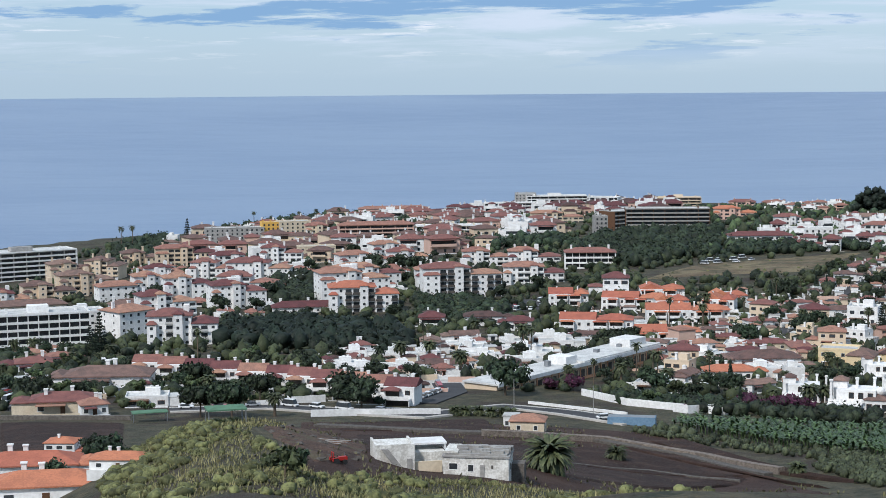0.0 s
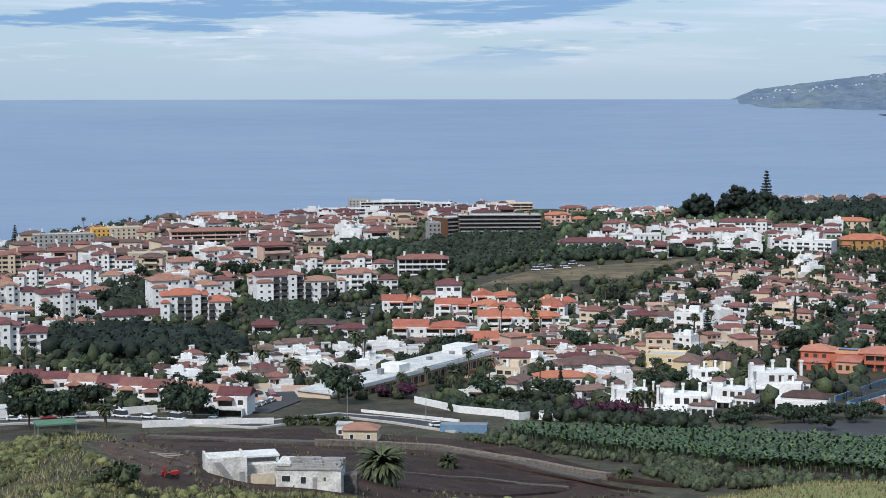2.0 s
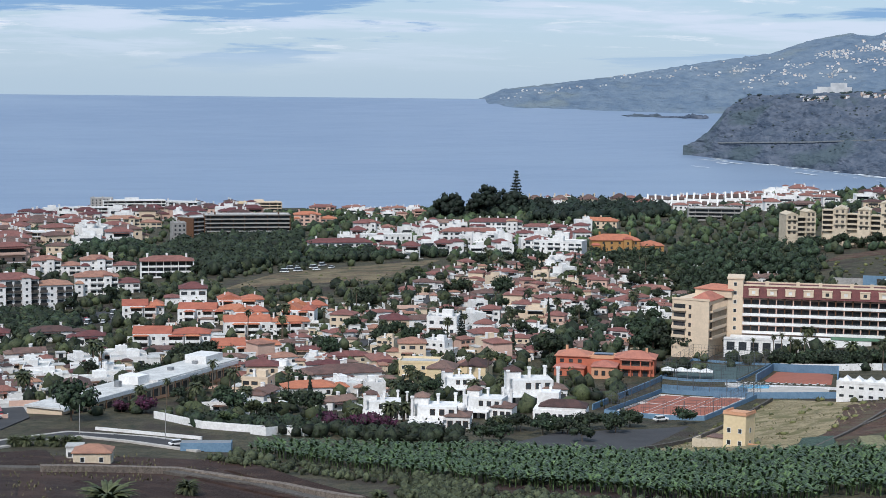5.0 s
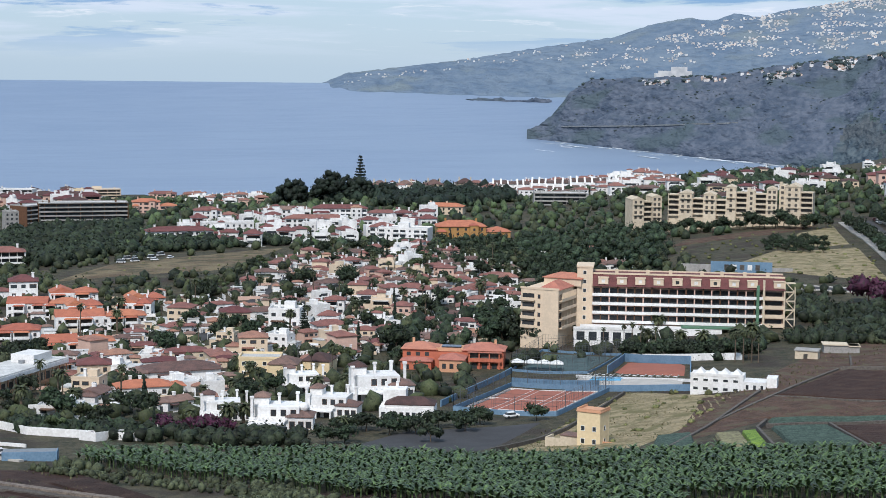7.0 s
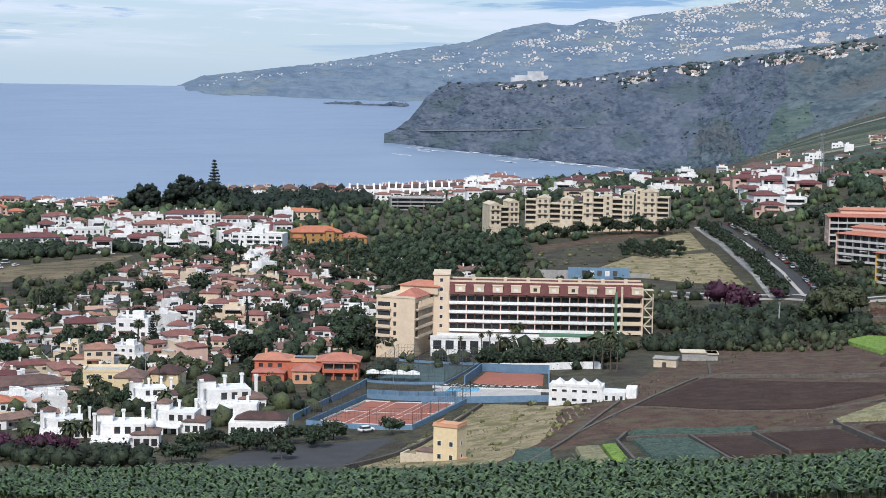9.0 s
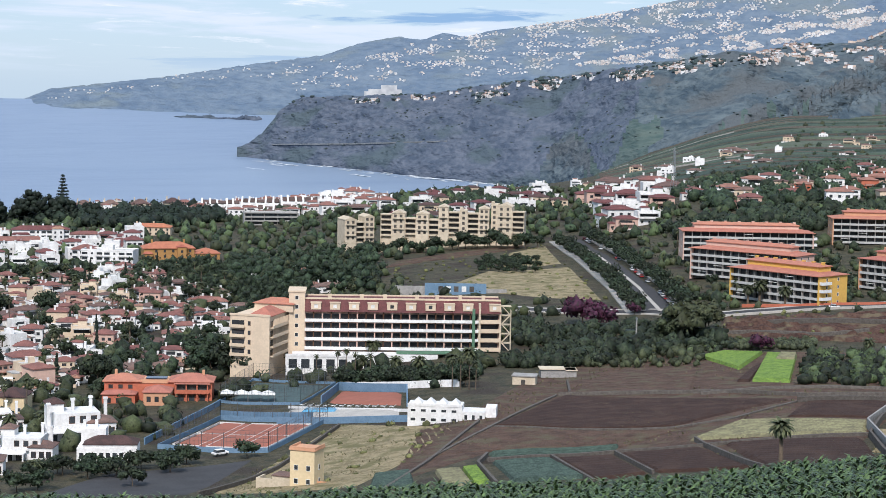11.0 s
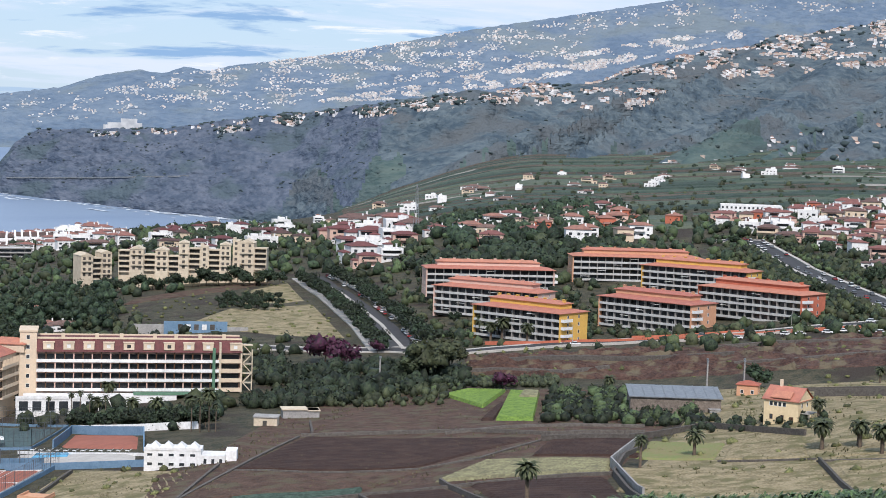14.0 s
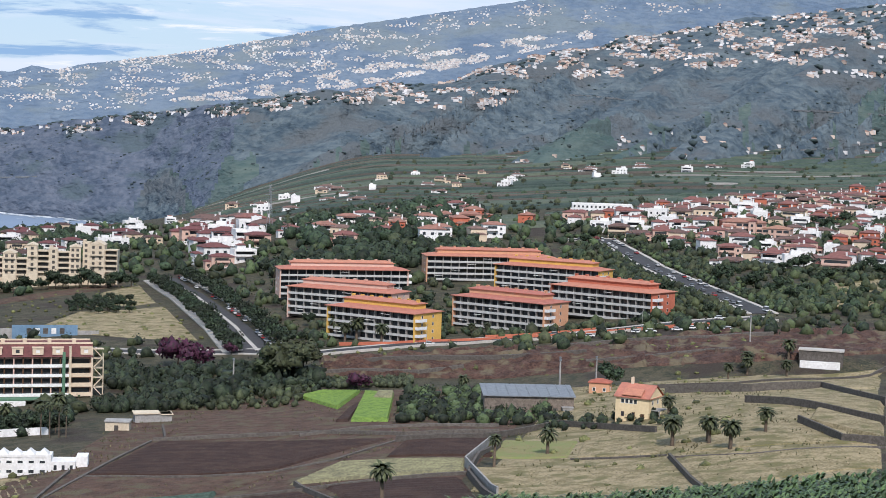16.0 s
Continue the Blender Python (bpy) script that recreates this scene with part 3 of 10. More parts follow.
def apartment(x, y, w, d, floors, turn=0.0, wall=None, roof="hip", tile=None, style="punched", label="white apartment block with a red tiled roof", bays=None, fh=2.95,
              end=None, parapet=None, penthouse=False, group="apartment blocks", stacks=2, category="apartment building", r_h=2.6, sink=1.5, recess=None):
    wall, tile = wall or WHITE, tile or TILE
    parapet = parapet or wall
    ob = root("apartment_block", label, category, group)
    ob.matrix_basis = stand(x, y, turn, sink)
    take(x, y, max(w, d) * 0.5)
    hw, hd, H = w / 2, d / 2, floors * fh + sink
    bays = bays or max(3, round(w / 3.8))
    step = w / bays
    far = math.hypot(x, y) > 1080
    jut, fronts = 2.4, set()
    if style == "gallery":
        inset = 1.7
        # white and estate blocks: recess wall coloured dark to paint the balcony shade
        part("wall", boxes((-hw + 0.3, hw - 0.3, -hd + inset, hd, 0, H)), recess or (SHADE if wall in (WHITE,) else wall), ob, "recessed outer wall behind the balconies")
        for s, nm in ((-1, 0), (1, 1)):
            part("end_wall", boxes((s * hw - 0.3, s * hw + 0.3, -hd, hd + 0.003, -0.5, H + 0.1)), end or wall, ob)
        for f in range(floors):
            z = sink + f * fh
            part("balcony", boxes((-hw + 0.303, hw - 0.303, -hd, -hd + inset - 0.003, z - 0.25, z), (-hw + 0.303, hw - 0.303, -hd - 0.02, -hd + 0.12, z - 0.3, z + 0.72)), parapet, ob)
            part("glazing", boxes((-hw + 0.6, hw - 0.6, -hd + inset - 0.06, -hd + inset + 0.05, z + 0.05, z + 2.25)), GLASS, ob, "dark glazed doors")
        for k in range(1, bays, 2 if far else 1):
            px = -hw + k * step
            part("partition", boxes((px - 0.14, px + 0.14, -hd + 0.125, -hd + inset - 0.07, sink - 0.2, H)), GREY if recess else wall if wall is not WHITE else FRAME_W, ob)
        for f in range(floors):
            for u in (-hd * 0.45, hd * 0.35) if not far else ():
                window(ob, "right" if turn < 0 else "left", u, sink + f * fh + 1.5, 1.1, 1.3, hw + 0.3, hd)
    else:
        # long blocks step down and forward at one end
        split = bays if roof != "hip" or w < 22 or floors < 3 else max(2, round(bays * 0.62))
        sx, low, fwd = -hw + split * step, H - fh, 1.7
        stepped = split < bays
        part("wall", boxes((-hw, sx, -hd, hd, 0, H)), wall, ob)
        if stepped:
            part("wall", boxes((sx + 0.003, hw, -hd - fwd, hd - 1.2, 0, low)), wall, ob)
            part("roof", hip_roof(sx + 0.4, hw, -hd - fwd, hd - 1.2, low, r_h * 0.8, 0.5), tile, ob)
            # projecting bays with roofs of their own break the long front
            for n, (u0, u1) in enumerate(((0, max(1, bays // 5)), (split - max(1, bays // 6) - 1, split - 1))):
                top = H - (fh if n == 0 else -0.9)
                part("bay", boxes((-hw + u0 * step - 0.1, -hw + u1 * step + 0.1, -hd - jut, -hd - 0.003, 0, top)), wall, ob, "projecting bay")
                part("bay_roof", hip_roof(-hw + u0 * step - 0.1, -hw + u1 * step + 0.1, -hd - jut, -hd + (jut if n else -0.01), top, 1.5, 0.4), tile, ob)
                fronts.update(range(u0, u1))
            if not far:
                part("attic", boxes((hw * 0.02, hw * 0.18, -hd * 0.1, hd * 0.5, H, H + r_h + 0.9)), wall, ob, "stair head above the roof")
        bm = bmesh.new() if far else None
        for k in range(bays):
            px = -hw + (k + 0.5) * step
            o = jut if k in fronts else fwd if k >= split else 0.0
            for f in range(floors - 1 if k >= split or (k in fronts and k < bays // 3) else floors):
                z = sink + f * fh
                loggia = style == "loggia" and k % 3 != 1 and k not in fronts
                if far:
                    q = step * 0.4 if loggia else 0.65
                    box(bm, px - q, px + q, -hd - o - 0.08, -hd - o + 0.2, z + 0.7, z + 2.2)
                elif loggia:
                    part("balcony", boxes((px - step * 0.46, px + step * 0.46, -hd - o - 1.1, -hd - o + 0.01, z - 0.12, z + 0.06), (px - step * 0.46, px + step * 0.46, -hd - o - 1.15, -hd - o - 1.05, z + 0.06, z + 0.95)), parapet, ob)
                    window(ob, "front", px, z + 1.25, round(step * 0.8, 1), 2.1, hw, hd + o)
                else:
                    window(ob, "front", px, z + 1.55, 1.3, 1.3, hw, hd + o)
        if far:
            tagged(part("window_band", bm, GLASS, ob, "rows of dark windows and balconies"), kind="stuff")
        for f in range(floors):
            for u in (-hd * 0.5, hd * 0.4) if not far else ():
                window(ob, "left", u, sink + f * fh + 1.5, 1.0, 1.2, hw, hd)
    if roof == "hip":
        part("roof", hip_roof(-hw, hw if style == "gallery" else sx, -hd, hd, H, r_h, 0.7), tile, ob)
    elif roof == "tiers":
        part("roof", hip_roof(-hw, hw, -hd, hd, H, 1.9, 0.9), tile, ob)
        for f in range(floors):
            z = sink + f * fh
            part("side_balcony", boxes((hw + 0.303, hw + 1.9, -hd + 0.4, -hd + 6.0, z - 0.2, z), (hw + 1.8, hw + 1.95, -hd + 0.4, -hd + 6.0, z - 0.25, z + 0.95), (hw + 0.303, hw + 1.799, -hd + 0.35, -hd + 0.5, z - 0.25, z + 0.95)), FRAME_W, ob, "white end balcony")
            part("awning", boxes((-hw + step * (1 + f * 2 % bays), -hw + step * (2 + f * 2 % bays), -hd - 0.9, -hd - 0.03, z + 1.9, z + 2.0)), AWNING, ob, "white awning over a balcony")
        part("penthouse", boxes((-hw * 0.82, hw * 0.8, -hd * 0.35, hd * 0.5, H + 0.3, H + 3.0)), end or wall, ob)
        part("roof", hip_roof(-hw * 0.82, hw * 0.8, -hd * 0.35, hd * 0.5, H + 3.0, 1.3, 0.6), tile, ob)
    else:
        part("parapet", boxes((-hw - 0.1, hw + 0.1, -hd - 0.1, -hd + 0.25, H, H + 0.8), (-hw - 0.1, hw + 0.1, hd - 0.25, hd + 0.1, H, H + 0.8), (-hw - 0.1, -hw + 0.25, -hd + 0.25, hd - 0.25, H, H + 0.8), (hw - 0.25, hw + 0.1, -hd + 0.25, hd - 0.25, H, H + 0.8)), parapet, ob)
        part("roof", boxes((-hw + 0.25, hw - 0.25, -hd + 0.25, hd - 0.25, H - 0.1, H + 0.15)), FLAT_ROOF, ob)
    if penthouse:
        part("stair_head", boxes((-hw * 0.3, hw * 0.15, -hd * 0.2, hd * 0.4, H + 0.16, H + 3.0)), wall, ob)
    for k in range(stacks):
        px = (-0.75 + (1.5 if style == "gallery" else 0.85) * k / max(1, stacks - 1)) * hw if stacks > 1 else -0.1 * hw
        top = H + (r_h if roof == "hip" else 3.6 if roof == "tiers" else 0.9)
        part("chimney", boxes((px - 0.55, px + 0.55, 0.3, 1.4, H - 0.1, top + 0.9), (px - 0.65, px + 0.65, 0.2, 1.5, top + 0.9, top + 1.1)), wall if end is None else end, ob)
    return ob


# ---- small houses ----


def house(w, d, floors, wall, tile, roof, seed, label, wing=True):
    r = random.Random(seed)

    def build():
        ob = root("house", label, "house", "small houses")
        hw, hd, fh, sink = w / 2, d / 2, 2.9, 0.8
        H = floors * fh + sink
        part("wall", boxes((-hw, hw, -hd, hd, -1.5, H)), wall, ob)
        if roof == "flat":
            part("parapet", boxes((-hw - 0.05, hw + 0.05, -hd - 0.05, -hd + 0.2, H, H + 0.7), (-hw - 0.05, hw + 0.05, hd - 0.2, hd + 0.05, H, H + 0.7), (-hw - 0.05, -hw + 0.2, -hd + 0.2, hd - 0.2, H, H + 0.7), (hw - 0.2, hw + 0.05, -hd + 0.2, hd - 0.2, H, H + 0.7)), wall, ob)
            part("roof", boxes((-hw + 0.2, hw - 0.2, -hd + 0.2, hd - 0.2, H - 0.05, H + 0.12)), FLAT_ROOF, ob)
            part("stair_head", boxes((-hw * 0.1, hw * 0.6, -hd * 0.1, hd * 0.6, H + 0.13, H + 2.3)), wall, ob)
        else:
            part("roof", hip_roof(-hw, hw, -hd, hd, H, r.uniform(1.5, 2.1), 0.45, roof == "gable"), tile, ob)
        for k in range(1 if floors > 1 else 2):
            px, py = r.uniform(-0.75, 0.75) * hw, r.uniform(-0.3, 0.6) * hd
            part("chimney", boxes((px - 0.4, px + 0.4, py - 0.4, py + 0.4, H - 0.2, H + 2.5), (px - 0.52, px + 0.52, py - 0.52, py + 0.52, H + 2.5, H + 2.7)), WHITE, ob)
        n = 3
        for f in range(floors):
            for k in range(n):
                px = -hw + (k + 0.5) * w / n
                if f == 0 and k == n // 2:
                    part("door", boxes((px - 0.55, px + 0.55, -hd - 0.06, -hd + 0.05, sink, sink + 2.1)), WOOD, ob, "brown wooden door")
                else:
                    window(ob, "front", px, sink + f * fh + 1.45, r.choice((1.2, 1.6, 2.2)), 1.3, hw, hd, WOOD if r.random() < 0.4 else None)
            window(ob, "right", 0, sink + f * fh + 1.5, 1.2, 1.2, hw, hd)
        if wing:
            s = r.choice((-1, 1))
            a, b = (hw + 0.003, hw + r.uniform(3, 5)) if s > 0 else (-hw - r.uniform(3, 5), -hw - 0.003)
            part("wing", boxes((a, b, -hd * 0.9, hd * 0.6, -1.5, sink + 2.7)), wall, ob)
            part("wing_roof", hip_roof(a, b, -hd * 0.9, hd * 0.6, sink + 2.7, 1.1, 0.35), tile, ob) if roof != "flat" else part("wing_roof", boxes((a - 0.1, b + 0.1, -hd * 0.9 - 0.1, hd * 0.6 + 0.1, sink + 2.7, sink + 3.1)), FLAT_ROOF, ob)
        # terrace with a low wall before the front
        ty = -hd - r.uniform(2.5, 4)
        part("terrace", boxes((-hw, hw, ty, -hd - 0.003, -1.5, sink - 0.1), (-hw, hw, ty, ty + 0.2, sink - 0.1, sink + 0.8)), wall, ob)
        if r.random() < 0.6:
            part("porch_roof", boxes((-hw * 0.8, hw * 0.1, -hd - 2.4, -hd - 0.003, sink + 2.35, sink + 2.55)), tile if roof != "flat" else WOOD, ob)
        return ob
    return Kind(build)


HOUSES = {
    "white_hip": house(10, 8.5, 1, WHITE, TILE, "hip", 1, "low white bungalow with a red tiled roof and chimneys"),
    "white_two": house(9, 8, 2, WHITE, TILE, "hip", 2, "white two-storey villa with a red tiled roof"),
    "white_gable": house(11, 8, 1, WHITE, TILE_BROWN, "gable", 3, "white bungalow with a brown tiled gable roof"),
    "white_flat": house(10, 8, 2, WHITE, TILE, "flat", 4, "white flat-roofed house with a roof terrace"),
    "low_flat": house(13, 9, 1, WHITE, TILE, "flat", 5, "low white flat-roofed building with a parapet"),
    "cream_hip": house(10, 9, 2, CREAM, TILE, "hip", 6, "cream two-storey house with a red tiled roof"),
    "cream_flat": house(9, 8, 2, CREAM, TILE, "flat", 7, "cream two-storey house with a flat roof"),
    "pink_hip": house(9, 8, 2, PINK, TILE, "hip", 8, "pink two-storey house with a red tiled roof"),
    "orange_roof": house(11, 9, 2, WHITE, TILE_ORANGE, "hip", 9, "white villa with a bright orange tiled roof"),
    "orange_long": house(16, 8, 1, WHITE, TILE_ORANGE, "hip", 10, "long white bungalow with an orange tiled roof"),
    "brown_long": house(17, 9, 1, WHITE, TILE_BROWN, "hip", 11, "long low house with a faded brown tiled roof"),
    "red_long": house(15, 9, 1, SAND, TILE, "hip", 12, "sand-coloured bungalow with a red tiled roof"),
    "small_white": house(7, 6, 1, WHITE, TILE, "hip", 13, "small white house with a red tiled roof", wing=False),
    "tower_white": house(6.5, 6.5, 3, WHITE, TILE, "flat", 14, "tall narrow white house with a roof terrace", wing=False),
}


class Quarter:
    """Distant houses past counting, joined with their roofs, windows and chimneys."""
    MATS = [WHITE, CREAM, PINK, TERRA, YELLOW, TILE, TILE_BROWN, TILE_ORANGE, GLASS, FLAT_ROOF]

    def __init__(self):
        self.h, self.slots = Heap(), []

    def add(self, verts, faces, slot, m):
        self.h.add([(m @ Vector(v))[:] for v in verts], faces)
        self.slots += [slot] * len(faces)

    def cube(self, m, slot, x0, x1, y0, y1, z0, z1):
        self.add([(x0, y0, z0), (x1, y0, z0), (x1, y1, z0), (x0, y1, z0), (x0, y0, z1), (x1, y0, z1), (x1, y1, z1), (x0, y1, z1)],
                 [(4, 5, 6, 7), (0, 1, 5, 4), (1, 2, 6, 5), (2, 3, 7, 6), (3, 0, 4, 7)], slot, m)

    def hipped(self, m, slot, x0, x1, y0, y1, z, h, o=0.5):
        """A hipped roof with eaves that have thickness."""
        x0, x1, y0, y1 = x0 - o, x1 + o, y0 - o, y1 + o
        self.cube(m, slot, x0, x1, y0, y1, z, z + 0.2)
        k = min(x1 - x0, y1 - y0) * 0.45
        ends = [((x0 + x1) / 2, y0 + k), ((x0 + x1) / 2, y1 - k)] if y1 - y0 > x1 - x0 else [(x0 + k, (y0 + y1) / 2), (x1 - k, (y0 + y1) / 2)]
        v = [(x0, y0, z + 0.2), (x1, y0, z + 0.2), (x1, y1, z + 0.2), (x0, y1, z + 0.2)] + [(u, t, z + h) for u, t in ends]
        f = [(0, 1, 4), (1, 2, 5, 4), (2, 3, 5), (3, 0, 4, 5)] if y1 - y0 > x1 - x0 else [(0, 1, 5, 4), (1, 2, 5), (2, 3, 4, 5), (3, 0, 4)]
        self.add(v, f, slot, m)

    def house(self, x, y, turn, w, d, floors, wall, roof, scale=1.0):
        r = random.Random(int(x * 7 + y * 13))
        m = stand(x, y, turn, 0.5, scale)
        H = floors * 2.9 + 0.8
        a, b = w / 2, d / 2
        self.cube(m, wall, -a, a, -b, b, -2, H)
        if roof is None:
            self.cube(m, 9, -a + 0.3, a - 0.3, -b + 0.3, b - 0.3, H, H + 0.1)
            for x0, x1, y0, y1 in ((-a, a, -b, -b + 0.25), (-a, a, b - 0.25, b), (-a, -a + 0.25, -b + 0.25, b - 0.25), (a - 0.25, a, -b + 0.25, b - 0.25)):
                self.cube(m, wall, x0, x1, y0, y1, H, H + 0.8)
            u = r.uniform(-0.3, 0.1) * w
            self.cube(m, wall, u, u + w * 0.4, 0, d * 0.35, H, H + 2.3)
            if r.random() < 0.4:
                self.hipped(m, 5, u, u + w * 0.4, 0, d * 0.35, H + 2.3, 1.0, 0.3)
        else:
            self.hipped(m, roof, -a, a, -b, b, H, r.uniform(1.5, 2.2))
        side = r.choice((-1, 1))
        if r.random() < 0.75:  # a lower wing beside the house
            q, deep = r.uniform(3, 5.5), r.uniform(0.5, 0.9)
            x0, x1 = (a, a + q) if side > 0 else (-a - q, -a)
            top = H - (2.9 if floors > 1 else 0.6)
            self.cube(m, wall, x0, x1, -b * deep, b * 0.7, -2, top)
            self.cube(m, 8, (x0 + x1) / 2 - 0.8, (x0 + x1) / 2 + 0.8, -b * deep - 0.05, -b * deep + 0.1, 1.0, 2.3)
            if roof is not None:
                self.hipped(m, roof, x0, x1, -b * deep, b * 0.7, top, 1.1, 0.35)
            else:
                self.cube(m, wall, x0, x1, -b * deep, -b * deep + 0.25, top, top + 0.8)
        if r.random() < 0.7:  # a terrace before the front, or a balcony, its recess shade painted as a dark panel
            z = 2.9 * (floors - 1) + 0.8
            x0, x1 = -a * r.uniform(0.4, 1.0), a * r.uniform(0.2, 0.9)
            self.cube(m, wall, x0, x1, -b - 1.8, -b, z - 0.25 if floors > 1 else -2, z)
            self.cube(m, wall, x0, x1, -b - 1.85, -b - 1.65, z, z + 0.9)
            self.cube(m, 8, x0 + 0.4, x1 - 0.4, -b - 0.05, -b + 0.1, z + 0.1, z + 2.2)
            if r.random() < 0.5:
                self.cube(m, roof if roof is not None else 9, x0, x1, -b - 2.0, -b, z + 2.35, z + 2.55)
        if r.random() < 0.6:  # garden wall
            self.cube(m, 0, -a - 2, a + 2, -b - 4.2, -b - 3.9, -2, r.uniform(0.7, 1.5))
        for u in (r.uniform(0.15, 0.35), r.uniform(-0.4, -0.1))[:r.choice((1, 2))]:
            self.cube(m, 0, w * u, w * u + 0.8, 0.6, 1.4, H - 0.2, H + 2.6)
            self.cube(m, 0, w * u - 0.12, w * u + 0.92, 0.48, 1.52, H + 2.6, H + 2.8)
        for f in range(floors):
            for u in (-w * 0.32, 0.0, w * 0.3):
                q = r.choice((0.5, 0.7, 1.0))
                self.cube(m, 8, u - q, u + q, -b - 0.06, -b + 0.1, 1.0 + 2.9 * f, 2.3 + 2.9 * f)
            self.cube(m, 8, a - 0.1, a + 0.06, -0.7, 0.7, 1.0 + 2.9 * f, 2.4 + 2.9 * f)

    def make(self, label):
        ob = mesh_object("distant_houses", np.concatenate(self.h.v).tolist(), self.h.f, self.MATS, slots=self.slots)
        return tagged(ob, label, "houses", kind="stuff")


PLAIN_KINDS = {"white_hip": (10, 8.5, 1, 0, 5), "white_two": (9, 8, 2, 0, 5), "white_gable": (11, 8, 1, 0, 6), "white_flat": (10, 8, 2, 0, None), "low_flat": (13, 9, 1, 0, None), "cream_hip": (10, 9, 2, 1, 5), "pink_hip": (9, 8, 2, 2, 5),
               "brown_long": (15, 9, 1, 0, 6), "red_long": (13, 9, 1, 0, 5), "small_white": (7, 6, 1, 0, 5), "tower_white": (6.5, 6.5, 3, 0, None), "orange_roof": (11, 9, 2, 0, 7), "cream_flat": (9, 8, 2, 1, None)}
FAR_KINDS = {"far_white": (12, 9, 2, 0, 5), "far_low": (15, 9, 1, 0, 6), "far_flat": (12, 9, 2, 0, None), "far_cream": (12, 9, 2, 1, 6), "far_pink": (13, 9, 2, 2, 5), "far_red": (11, 9, 2, 3, 5), "far_yellow": (12, 9, 2, 4, 5)}


def put_house(kind, x, y, turn=0.0, scale=1.0):
    take(x, y, 7.0 * scale)
    return HOUSES[kind].put(stand(x, y, turn, 0.5, scale))


def inside(poly, x, y):
    n, hit = len(poly), False
    for i in range(n):
        (x0, y0), (x1, y1) = poly[i], poly[i - 1]
        if (y0 > y) != (y1 > y) and x < (x1 - x0) * (y - y0) / (y1 - y0) + x0:
            hit = not hit
    return hit


def scatter(poly, gap, seed, jitter=0.3):
    """Points on a jittered grid within an outline."""
    r = random.Random(seed)
    xs, ys = [p[0] for p in poly], [p[1] for p in poly]
    x = min(xs)
    k = 0
    while x < max(xs):
        y = min(ys) + (gap / 2 if k % 2 else 0)
        while y < max(ys):
            u, v = x + r.uniform(-1, 1) * gap * jitter, y + r.uniform(-1, 1) * gap * jitter
            if inside(poly, u, v) and (abs(u) + v < 1250 or ground(u, v) > 16):
                yield u, v, r
            y += gap
        x += gap
        k += 1


def settle(poly, gap, kinds, seed, base_turn=0.0, spread=12.0, room=6.0, scale=(0.85, 1.1), keep=1.0, label="white and pale houses with tiled roofs"):
    names = kinds.split()
    if names[0].startswith("far_"):
        q = Quarter()
        for x, y, r in scatter(poly, gap, seed):
            kind, t, s = r.choice(names), base_turn + r.uniform(-spread, spread) + (90 if r.random() < 0.2 else 0), r.uniform(*scale)
            if r.random() < keep and free(x, y, room):
                take(x, y, 7 * s)
                q.house(x, y, t, *FAR_KINDS[kind], s)
        if q.h.n:
            q.make(label)
        return
    q = Quarter()
    for x, y, r in scatter(poly, gap, seed):
        kind, t, s = r.choice(names), base_turn + r.uniform(-spread, spread) + (90 if r.random() < 0.2 else 0), r.uniform(*scale)
        if r.random() < keep and free(x, y, room):
            if math.hypot(x, y) > 670:
                take(x, y, 6.5 * s)
                q.house(x, y, t, *PLAIN_KINDS[kind], s)
            else:
                put_house(kind, x, y, t, s)
    if q.h.n:
        q.make(label)


# ---- plants ----
ICO = {}


def ico(level):
    if level not in ICO:
        bm = bmesh.new()
        bmesh.ops.create_icosphere(bm, subdivisions=level, radius=1.0)
        bm.verts.ensure_lookup_table()
        ICO[level] = (np.array([v.co[:] for v in bm.verts]), [[v.index for v in f.verts] for f in bm.faces])
        bm.free()
    return ICO[level]


